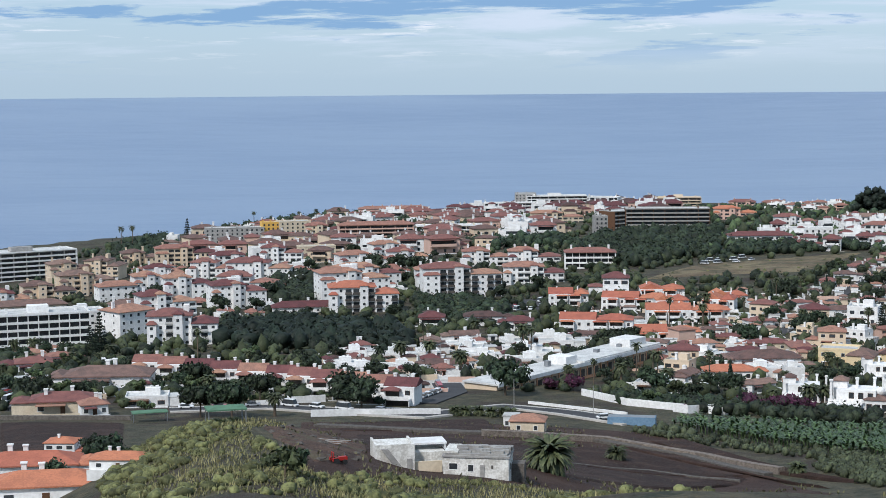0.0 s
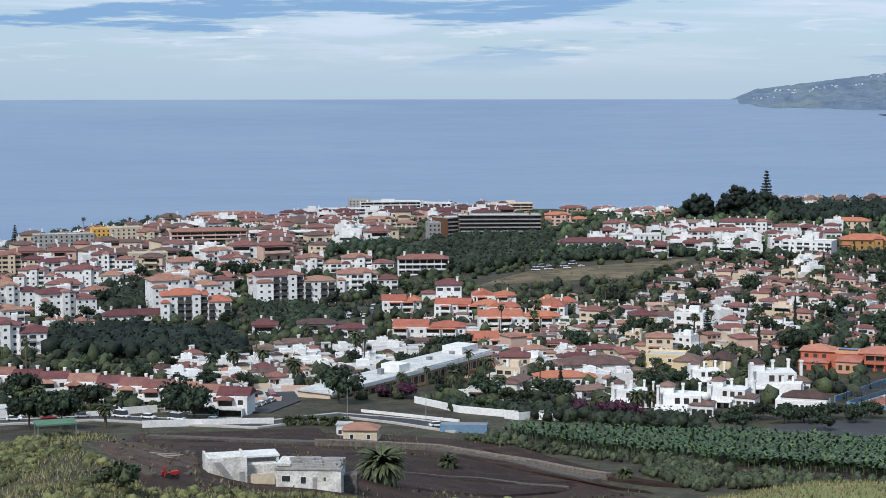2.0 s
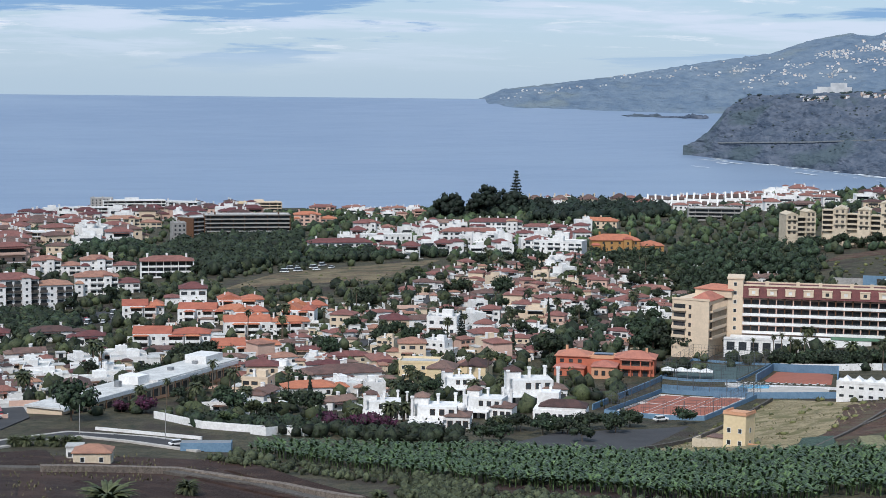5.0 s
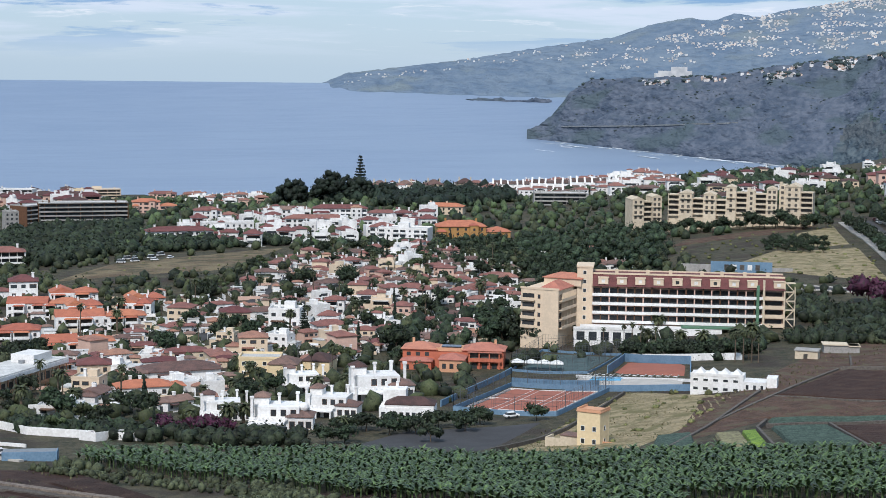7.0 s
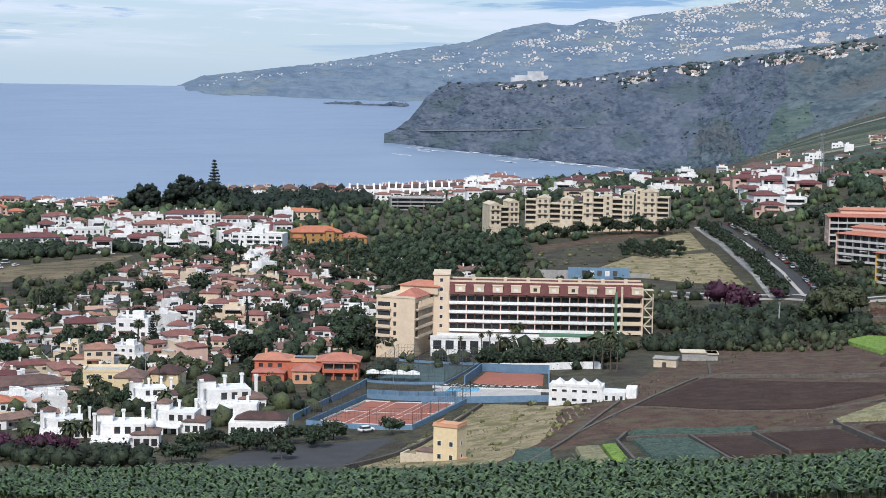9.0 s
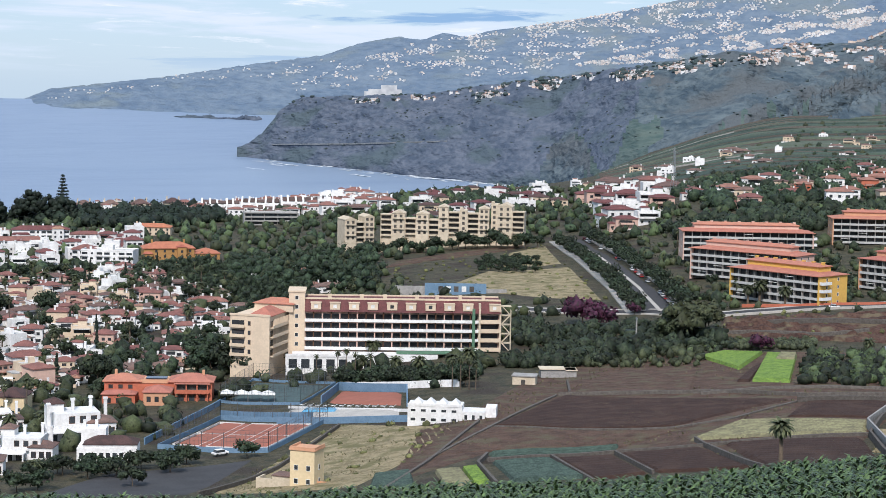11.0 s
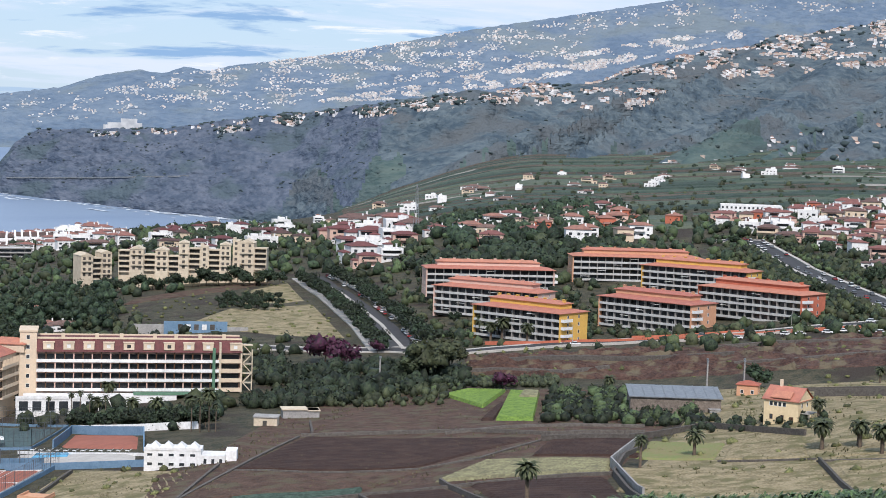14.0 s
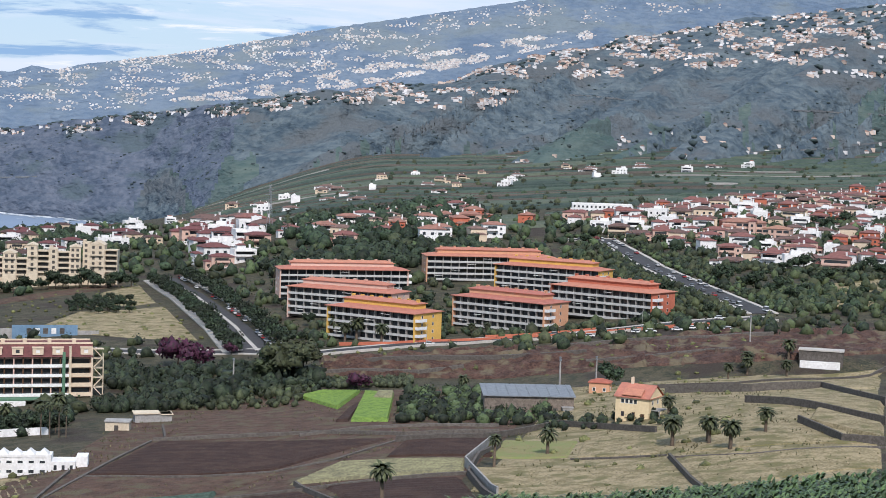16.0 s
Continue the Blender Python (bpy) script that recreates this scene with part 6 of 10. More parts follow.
# ---- the row of terraced houses along the low street ----
def row_house(x, y, turn, k):
    ob = root("terraced_house", "white terraced house with a red roof and balcony", "house", "row of terraced houses")
    ob.matrix_basis = stand(x, y, turn, 1.0)
    take(x, y, 7)
    part("wall", boxes((-4.3, 4.3, -3.6, 5.5, -1, 6.4)), WHITE, ob)
    part("roof", hip_roof(-4.3, 4.3, -2.0, 5.5, 6.4, 2.0, 0.4, True), TILE, ob)
    part("porch_roof", hip_roof(-4.2, 0.5, -6.0, -2.2, 5.7, 1.0, 0.2), TILE, ob)
    part("balcony", boxes((-4.2, 3.4, -6.2, -3.61, 3.2, 3.45), (-4.2, 3.4, -6.25, -6.05, 3.45, 4.3), (-4.2, -4.0, -6.0, -3.61, -1, 3.2), (3.2, 3.4, -6.0, -3.61, -1, 3.2)), WHITE, ob)
    # both dark panels lie on the wall and paint the shade of open recesses
    part("glazing", boxes((-3.7, 0.1, -3.68, -3.5, 3.6, 5.7)), SHADE, ob, "dark panel painting balcony shade")
    part("glazing", boxes((-3.6, 2.6, -3.68, -3.5, 0.4, 2.8)), SHADE, ob, "dark panel painting ground-floor shade")
    window(ob, "front", 2.4, 4.9, 1.4, 1.3, 4.3, 3.6, WOOD)
    for cx in (-2.5, 2.6):
        part("chimney", boxes((cx - 0.4, cx + 0.4, 2, 2.8, 6.2, 9.0), (cx - 0.5, cx + 0.5, 1.9, 2.9, 9.0, 9.3)), WHITE, ob)
    part("garden_wall", boxes((-4.4, 4.3, -9.6, -9.35, -1.6, 1.9)), WHITE, ob)
    return ob


r_a, r_b, r_c = (-96.3, 553.5), (-49.0, 514.9), (-11.6, 467.6)
for k in range(11):
    f = k / 10
    p, q, g = (r_a, r_b, f * 2) if f < 0.5 else (r_b, r_c, f * 2 - 1)
    row_house(p[0] + (q[0] - p[0]) * g, p[1] + (q[1] - p[1]) * g, -14 + (4 if k % 2 else -2), k)


# ---- the long flat-roofed building of the shops ----
def shop_row():
    ob = root("shop_building", "long white flat-roofed shop building with roof vents", "building")
    a, b = (11.6, 508.1), (68.2, 580.8)
    cx, cy, L = (a[0] + b[0]) / 2, (a[1] + b[1]) / 2, math.hypot(b[0] - a[0], b[1] - a[1])
    ob.matrix_basis = pose(cx, cy, (ground(*a) + ground(*b)) / 2 - 0.5, 0, 0, math.degrees(math.atan2(b[1] - a[1], b[0] - a[0])))
    for k in range(8):
        take(a[0] + (b[0] - a[0]) * k / 7, a[1] + (b[1] - a[1]) * k / 7, 9)
    h = L / 2
    part("wall", boxes((-h, h, -5, 7, -2, 4.6)), CREAM, ob)
    part("roof", boxes((-h - 0.5, 0, -6, 7.5, 4.6, 5.1), (0.003, h + 0.5, -6, 7.5, 5.4, 5.9), (0.003, h, -5, 7, 4.6, 5.4)), FLAT_ROOF, ob, "pale flat roof")
    part("parapet", boxes((-h - 0.6, h + 0.6, -6.2, -6.003, 4.3, 5.5)), WHITE, ob)
    part("roof_house", boxes((-6, 0, -3, 4, 5.1, 7.6)), WHITE, ob)
    part("roof_house", boxes((h - 14, h - 4, -3, 5, 5.9, 8.4)), WHITE, ob)
    for k in range(6):
        x = -h + 6 + k * L / 6.5
        part("roof_vent", boxes((x, x + 1.6, 0, 1.6, 5.0, 6.9)), METAL, ob)
    n = int(L / 4)
    for k in range(n):
        x = -h + (k + 0.5) * L / n
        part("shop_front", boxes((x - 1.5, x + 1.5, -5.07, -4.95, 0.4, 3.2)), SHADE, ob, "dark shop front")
        part("post", boxes((x + 1.8, x + 2.1, -5.9, -5.6, -1.5, 4.6)), SALMON, ob)
    part("balustrade", boxes((-h, h, -5.95, -5.75, 0.2, 1.1)), SALMON, ob)
    return ob


shop_row()


# ---- the two old white farm buildings on the near slope ----
def farm_ruin():
    ob = root("farm_building", "derelict flat-roofed white farm building with outside stair", "farm building", "old farm buildings")
    x, y = -5.2, 237.6
    ob.matrix_basis = pose(x, y + 1, ground(x, y) - 0.2, 0, 0, 10)
    take(x, y, 8)
    part("wall", boxes((-4.9, 0.6, -2.2, 3.4, -1.0, 3.7), (-4.9, 0.6, -2.2, -1.9, 3.7, 4.0), (-4.9, -4.6, -1.9, 3.4, 3.7, 4.0), (0.3, 0.6, -1.9, 3.4, 3.7, 4.0)), OLDWHITE, ob)
    part("annex", boxes((0.605, 5.2, -0.6, 4.0, -1.0, 2.4)), OLDWHITE, ob)
    part("roof", boxes((0.3, 5.7, 0.6, 4.6, 3.2, 3.45), (5.3, 5.6, 0.7, 4.5, 2.4, 3.2)), WHITE, ob, "white sheet roof")
    bm = bmesh.new()
    v = [bm.verts.new(p) for p in ((-4.2, -2.21, 3.5), (-3.2, -2.21, 3.5), (-0.6, -2.21, 0), (-1.6, -2.21, 0), (-4.2, -2.9, 3.5), (-3.2, -2.9, 3.5), (-0.6, -2.9, 0), (-1.6, -2.9, 0))]
    for f in ((0, 1, 2, 3), (4, 7, 6, 5), (0, 4, 5, 1), (1, 5, 6, 2), (2, 6, 7, 3), (3, 7, 4, 0)):
        bm.faces.new([v[i] for i in f])
    part("stair", bm, GREY, ob, "stained concrete outside stair")
    part("door", boxes((-0.5, 0.25, -2.27, -2.1, 0, 1.9)), GREY, ob)
    part("low_wall", boxes((0.61, 4.6, -1.6, -1.3, -0.5, 1.3)), SAND, ob)
    return ob


def farm_house():
    ob = root("farm_building", "white single-storey farmhouse with a crumbling roof", "farm building", "old farm buildings")
    x, y = 4.7, 232.0
    ob.matrix_basis = pose(x, y + 1.5, ground(x, y) - 0.1, 0, 0, -9)
    take(x, y, 8)
    part("wall", boxes((-4.6, 4.4, -2.6, 2.6, -1, 3.0)), OLDWHITE, ob)
    part("cornice", boxes((-4.75, 4.55, -2.75, 2.75, 3.0, 3.25)), GREY, ob)
    bm = bmesh.new()
    r = random.Random(5)
    box(bm, -4.4, 4.2, -2.4, 2.4, 3.25, 3.5)
    for k in range(60):
        u, v = r.uniform(-2.6, 4.0), r.uniform(-2.0, 2.2)
        box(bm, u - 0.6, u + 0.6, v - 0.25, v + 0.25, 3.4, 3.6 + 0.35 * (1 - abs(v) / 2.4) + r.uniform(0, 0.25))
    part("roof", bm, GREY, ob, "weathered grey roof of broken slabs")
    part("low_roof", boxes((-4.5, -2.6, -2.5, 2.5, 3.5, 3.8)), OLDWHITE, ob)
    window(ob, "front", -3.2, 1.75, 1.3, 1.0, 4.4, 2.6)
    window(ob, "front", -0.8, 1.55, 0.9, 1.1, 4.4, 2.6)
    part("door", boxes((0.5, 1.1, -2.67, -2.5, 0, 2.0)), GREY, ob)
    part("vent", boxes((2.0, 2.3, -2.65, -2.5, 1.5, 2.0)), SHADE, ob)
    window(ob, "right", -0.6, 1.5, 1.2, 1.2, 4.4, 2.6)
    window(ob, "right", 1.2, 1.5, 0.8, 1.2, 4.4, 2.6)
    part("lean_to", boxes((4.41, 6.2, 0.6, 3.0, -1, 1.6)), STONE, ob, "rough stone lean-to")
    return ob


farm_ruin()
farm_house()


def small_farm(x, y, turn, w, d, h, wall, tile, label, category="house", roof=True):
    ob = root("small_house", label, category)
    ob.matrix_basis = stand(x, y, turn, 0.4)
    take(x, y, w * 0.7)
    part("wall", boxes((-w / 2, w / 2, -d / 2, d / 2, -1, h)), wall, ob)
    if roof:
        part("roof", hip_roof(-w / 2, w / 2, -d / 2, d / 2, h, min(w, d) * 0.26, 0.35), tile, ob)
    else:
        part("roof", boxes((-w / 2 - 0.2, w / 2 + 0.2, -d / 2 - 0.2, d / 2 + 0.2, h, h + 0.3)), tile, ob)
    n = max(2, int(w / 3))
    for f in range(max(1, int(h / 2.9))):
        for k in range(n):
            window(ob, "front", -w / 2 + (k + 0.5) * w / n, 1.6 + 2.9 * f, 1.0, 1.2, w / 2, d / 2)
        window(ob, "right", 0, 1.6 + 2.9 * f, 1.0, 1.2, w / 2, d / 2)
        window(ob, "left", 0, 1.6 + 2.9 * f, 1.0, 1.2, w / 2, d / 2)
    return ob


small_farm(19.7, 399.1, -8, 8, 6, 3.0, SAND, TILE, "small sand-coloured roadside house with a red roof")
small_farm(16.1, 408.7, -8, 3.5, 4, 3.2, WHITE, FLAT_ROOF, "small white outbuilding beside the road", "outbuilding", False)
# three-storey shell of a house on the dry lot
ruin = small_farm(167.9, 393.1, -24, 5.6, 5.2, 8.2, PALE_YELLOW, SALMON, "narrow unfinished yellow house with a flat roof", "house", False)
part("annex", boxes((-7.2, -2.81, -2.0, 2.0, -1, 2.1), (-11, -7.21, -2.0, -1.6, -1, 1.3), (-11, -10.6, -1.6, 2.0, -1, 1.3)), SAND, ruin, "low broken outhouse wall")
part("annex_roof", boxes((-7.3, -2.82, -2.2, 2.1, 2.1, 2.3)), TILE_BROWN, ruin)
part("parapet", boxes((-2.9, 2.9, -2.7, -2.45, 8.5, 9.0), (-2.9, -2.65, -2.45, 2.7, 8.5, 9.0), (2.65, 2.9, -2.45, 2.7, 8.5, 9.0)), SALMON, ruin)
part("yard_wall", boxes((2.81, 8.5, -1.0, -0.7, -1, 1.6)), SALMON, ruin)
# yellow farmhouse by the palms
yh = root("farmhouse", "yellow two-storey farmhouse with a red tiled roof", "house")
yh.matrix_basis = stand(364.9, 370.0, -24, 0.4)
take(364.9, 370.0, 8)
part("wall", boxes((-4.7, 4.7, -4, 5, -1, 6.6)), PALE_YELLOW, yh)
bm = bmesh.new()
v = [bm.verts.new(p) for p in ((-5.1, -4.5, 6.6), (5.1, -4.5, 6.6), (5.1, 5.4, 6.6), (-5.1, 5.4, 6.6), (-5.1, 0.6, 9.6), (5.1, 0.6, 9.6), (-5.1, -4.5, 6.35), (5.1, -4.5, 6.35), (5.1, 5.4, 6.35), (-5.1, 5.4, 6.35))]
for f in ((0, 1, 5, 4), (2, 3, 4, 5), (0, 6, 7, 1), (3, 2, 8, 9), (6, 9, 8, 7)):
    bm.faces.new([v[i] for i in f])
part("roof", bm, TILE_CORAL, yh, "red tiled saddle roof")
bm = bmesh.new()
for e in (-4.7, 4.4):
    prism_side = [bm.verts.new((u, t, z)) for u in (e, e + 0.3) for t, z in ((-4, 6.6), (5, 6.6), (0.6, 9.3))]
    for f in ((0, 1, 2), (5, 4, 3), (0, 3, 4, 1), (1, 4, 5, 2), (2, 5, 3, 0)):
        bm.faces.new([prism_side[i] for i in f])
part("gable", bm, PALE_YELLOW, yh)
part("front_gable", hip_roof(-2.4, 2.4, -4.3, -0.5, 7.0, 1.7, 0.3, True), TILE_CORAL, yh)
for u in (-2.7, -1.5, -0.3, 0.9):
    window(yh, "front", u, 5.4, 1.0, 1.2, 4.7, 4)
for u in (-2.6, 0.4):
    window(yh, "front", u, 2.0, 0.9, 1.3, 4.7, 4, WOOD)
part("door", boxes((2.4, 3.5, -4.07, -3.9, 0.2, 2.4)), WOOD, yh, "brown wooden door")
for u, z in ((-1.5, 5.2), (2.0, 5.2), (0.5, 2.0)):
    window(yh, "right", u, z, 1.0, 1.2, 4.7, 4)
part("porch_roof", boxes((4.71, 7.2, -2.5, 2.5, 3.3, 3.5), (7.0, 7.15, -2.4, -2.25, -1, 3.3)), GREY, yh, "grey lean-to roof on a post")
part("chimney", boxes((-2.3, -1.6, 0.3, 1.0, 8.8, 11.2)), CREAM, yh)
small_farm(423.6, 437.5, -10, 6.5, 5, 3.6, SALMON, TILE_ORANGE, "small salmon farm annex with a red roof")
shed = root("shed", "long low stone shed with a grey sheet roof", "shed")
sx, sy = 377.1, 423.0
shed.matrix_basis = stand(sx, sy, 6, 0.3)
part("wall", boxes((-13, 13, -3, 8, -1, 5.4)), FIELD_STONE, shed, "rough stone wall")
bm = bmesh.new()
v = [bm.verts.new(p) for p in ((-13.5, -3.6, 5.4), (13.5, -3.6, 5.4), (13.5, 8.6, 7.2), (-13.5, 8.6, 7.2), (-13.5, -3.6, 5.65), (13.5, -3.6, 5.65), (13.5, 8.6, 7.45), (-13.5, 8.6, 7.45))]
for f in ((3, 2, 1, 0), (4, 5, 6, 7), (0, 1, 5, 4), (1, 2, 6, 5), (2, 3, 7, 6), (3, 0, 4, 7)):
    bm.faces.new([v[i] for i in f])
part("roof", bm, METAL, shed, "grey metal sheet roof")
for k in range(9):
    u = -12 + 3 * k
    bm = bmesh.new()
    v = [bm.verts.new(p) for p in ((u, -3.6, 5.66), (u + 0.12, -3.6, 5.66), (u + 0.12, 8.6, 7.46), (u, 8.6, 7.46), (u, -3.6, 5.8), (u + 0.12, -3.6, 5.8), (u + 0.12, 8.6, 7.6), (u, 8.6, 7.6))]
    for f in ((4, 5, 6, 7), (0, 1, 5, 4), (1, 2, 6, 5), (2, 3, 7, 6), (3, 0, 4, 7)):
        bm.faces.new([v[i] for i in f])
    part("roof_seam", bm, METAL, shed)
part("door", boxes((7, 8.4, -3.07, -2.9, 0, 2.2)), SHADE, shed, "dark doorway")
part("porch", boxes((9.5, 12.5, -5.5, -3.01, -1, 2.6), (9.3, 12.7, -5.7, -2.9, 2.6, 2.8)), GREY, shed, "grey block porch")
shack = root("shack", "ruined stone hut with a flat concrete roof", "hut")
hx, hy = 284.2, 494.9
shack.matrix_basis = stand(hx, hy, -8, 0.3)
part("wall", boxes((-3.6, 3.2, -2.4, 2.4, -1, 2.9)), SAND, shack)
part("roof", boxes((-3.9, 3.5, -2.7, 2.7, 2.9, 3.2)), GREY, shack)
# dark panel paints the shade inside the doorway
part("opening", boxes((-1, 0.2, -2.46, -2.3, 0, 2.0)), SHADE, shack)
shack2 = root("shack", "low derelict farm shed with a grey roof", "hut")
hx, hy = 304.4, 507.9
shack2.matrix_basis = stand(hx, hy, 6, 0.3)
part("wall", boxes((-6, 5, -2.4, 2.8, -1, 3.0)), GREY, shack2)
part("roof", boxes((-6.4, 1.5, -2.8, 3.2, 3.0, 3.3), (1.6, 5.3, -2.8, 3.2, 2.7, 3.0)), SAND, shack2)


# ---- the Moorish white villas at the edge of the village ----
def ball(c, r):
    bm = bmesh.new()
    bmesh.ops.create_icosphere(bm, subdivisions=2, radius=r, matrix=Matrix.Translation(c))
    return bm


def moor_villa(x, y, turn, seed, label, s=1.0):
    r = random.Random(seed)
    ob = root("villa", label, "villa", "white villas")
    ob.matrix_basis = stand(x, y, turn, 0.6, s)
    take(x, y, 9 * s)
    part("wall", boxes((-8, 1, -5, 4, -1.5, 3.6), (-6, 4.5, -3, 5.5, 3.59, 6.6)), WHITE, ob)
    part("wing", boxes((1.01, 8, -4, 3, -1.5, 4.2)), WHITE, ob)
    part("wing_roof", hip_roof(1.4, 8, -4, 3, 4.2, 1.6, 0.3), TILE_BROWN, ob, "brown tiled hipped roof")
    part("tower", boxes((-7.2, -3.4, 0, 4.2, 3.6, 8.4)), WHITE, ob)
    part("tower_roof", hip_roof(-7.2, -3.4, 0, 4.2, 8.4, 1.4, 0.3), TILE_BROWN, ob)
    for k in range(9):
        u = -8 + k * 1.12
        part("merlon", boxes((u, u + 0.6, -5.0, -4.75, 3.6, 4.3)), WHITE, ob)
    for cx, cy in ((-1, 2), (3.5, 4), (6.5, 1.5), (-7.4, -3)):
        part("chimney", boxes((cx - 0.35, cx + 0.35, cy - 0.35, cy + 0.35, 3.4, 8.8), (cx - 0.5, cx + 0.5, cy - 0.5, cy + 0.5, 8.8, 9.3)), WHITE, ob)
    for u in (-6.4, -3.6, -0.9):
        window(ob, "front", u, 1.7, 1.7, 2.1, 0, 5, GLASS if u > -5 else None)
    for u in (-2, 0.5, 3):
        window(ob, "front", u, 5.1, 1.4, 1.7, 0, 3, WOOD)
    for u in (2.8, 5.0, 6.9):
        window(ob, "front", u, 2.3, 1.4, 1.8, 0, 4, WOOD)
    for u in (-1.6, 1.4):
        window(ob, "left", u, 2.0, 1.4, 1.8, 8, 5, WOOD)
    part("arcade", boxes((-8, 1, -7.4, -7.1, -1.5, 0.9), (-7.9, -7.5, -7.4, -7.0, 0.9, 2.9), (-3.8, -3.4, -7.4, -7.0, 0.9, 2.9), (0.5, 0.9, -7.4, -7.0, 0.9, 2.9), (-8, 1, -7.5, -5.003, 2.9, 3.2)), WHITE, ob, "white arcaded porch")
    part("dome", ball((5.5, -0.5, 6.2), 1.3), WHITE, ob, "white rounded dome") if seed == 1 else None
    return ob


moor_villa(113.1, 462.6, -6, 1, "white Moorish villa with chimneys and brown roofs")
moor_villa(152.5, 507.3, 10, 2, "white Moorish villa with battlements and round arches", 1.15)
moor_villa(131.2, 479.7, -14, 3, "white villa with a tower and roof terraces", 0.9)
moor_villa(137.8, 535.4, 8, 4, "white villa with stepped roof terraces", 0.85)
moor_villa(103.2, 484.9, 0, 5, "white villa with many chimneys", 0.85)
cafe = root("villa", "white garden restaurant with a glazed front", "villa", "white villas")
cx, cy = 148.0, 466.3
cafe.matrix_basis = stand(cx, cy, -6, 0.4)
take(cx, cy, 9)
part("wall", boxes((-7.5, 7, -4, 4, -1.5, 3.8)), WHITE, cafe)
part("roof", hip_roof(-5.8, 6.8, -3.6, 3, 4.5, 1.8, 0.3), TILE_BROWN, cafe, "brown tiled hipped roof")
part("upper_wall", boxes((-6, 6.9, -3.8, 3.4, 3.8, 4.5)), WHITE, cafe)
part("upper_house", boxes((-7, -1, 1, 6.5, 3.8, 7.6)), WHITE, cafe)
for k in range(9):
    window(cafe, "front", -6.4 + k * 1.6, 2.0, 1.2, 1.5, 7.5, 4)
for k in range(4):
    window(cafe, "right", -3 + k * 2, 2.0, 1.2, 1.5, 7.0, 4)
for c in (-6.4, -3.5):
    part("chimney", boxes((c - 0.35, c + 0.35, 3, 3.7, 7.5, 9.4)), WHITE, cafe)

apartment(132.7, 571.7, 13, 10, 2, -6, wall=PALE_YELLOW, roof="flat", bays=4, label="pale yellow flat-roofed house", category="house", stacks=0, group="small houses")
for px, py, t in (138.8, 564.4, -10), (150.8, 567.9, -14):
    o = small_farm(px, py, t, 9, 10, 5.2, PALE_YELLOW, TILE_BROWN, "pale yellow house with a brown tiled roof")


# ---- the red villa beside the courts ----
def red_villa():
    ob = root("villa", "terracotta red villa with orange tiled roofs", "villa", "red villas")
    x, y = 196.5, 567.7
    ob.matrix_basis = stand(x, y, -6, 0.5)
    take(x, y, 16)
    part("wall", boxes((-17, 16, -2, 8, -1.5, 6.4)), TERRA, ob)
    part("roof", hip_roof(-17, -6, -2, 8, 6.4, 2.0, 0.6), TILE_CORAL, ob)
    part("roof", hip_roof(3, 16, -2, 8, 6.4, 2.2, 0.6), TILE_CORAL, ob)
    part("roof_terrace", boxes((-5.9, 2.9, -1.9, 7.9, 6.4, 6.6), (-5.9, 2.9, -2.2, -2.001, 6.0, 7.2)), SALMON, ob)
    part("solar_panel", boxes((-4.6, 1.8, 1, 5, 6.9, 7.1)), PANEL, ob)
    part("wing", boxes((-4, 4, -11, -2.01, -1.5, 4.6)), SALMON, ob, "pale salmon projecting wing")
    part("wing_roof", hip_roof(-4, 4, -11, -2.01, 4.6, 1.7, 0.4), TILE_CORAL, ob)
    part("wing", boxes((-17, -7, -7, -2.01, -1.5, 3.2)), TERRA, ob)
    part("wing_roof", hip_roof(-17, -7, -7, -2.01, 3.2, 1.2, 0.4), TILE_CORAL, ob)
    # no hollow here: the loggia's shade is a dark panel on the wall
    part("loggia", boxes((5, 15, -2.08, -1.9, 3.4, 5.8)), SHADE, ob, "dark panel painting loggia shade")
    for u in (5, 8.2, 11.5, 14.7):
        part("pillar", boxes((u - 0.2, u + 0.2, -3.2, -2.8, -1.5, 6.0)), TERRA, ob)
    part("balcony", boxes((4.6, 15.3, -3.4, -2.1, 3.0, 3.3), (4.6, 15.3, -3.4, -3.25, 3.3, 4.2)), TERRA, ob)
    part("porch_roof", boxes((4.4, 15.5, -3.6, -2.61, 6.0, 6.25)), TILE_CORAL, ob)
    for u in (-15, -12, -9):
        window(ob, "front", u, 4.9, 1.4, 1.3, 0, 2, WOOD)
        window(ob, "front", u, 1.4, 1.5, 1.6, 0, 7, WOOD)
    for u in (-2.4, 0, 2.4):
        window(ob, "front", u, 2.6, 1.3, 1.7, 0, 11, WOOD)
    for u in (6.5, 9.8, 13):
        window(ob, "front", u, 1.4, 1.8, 2.0, 0, 2, WOOD)
    for u in (-14, 13):
        part("chimney", boxes((u - 0.4, u + 0.4, 3, 3.8, 6.4, 9.4)), SALMON, ob)
    return ob


red_villa()

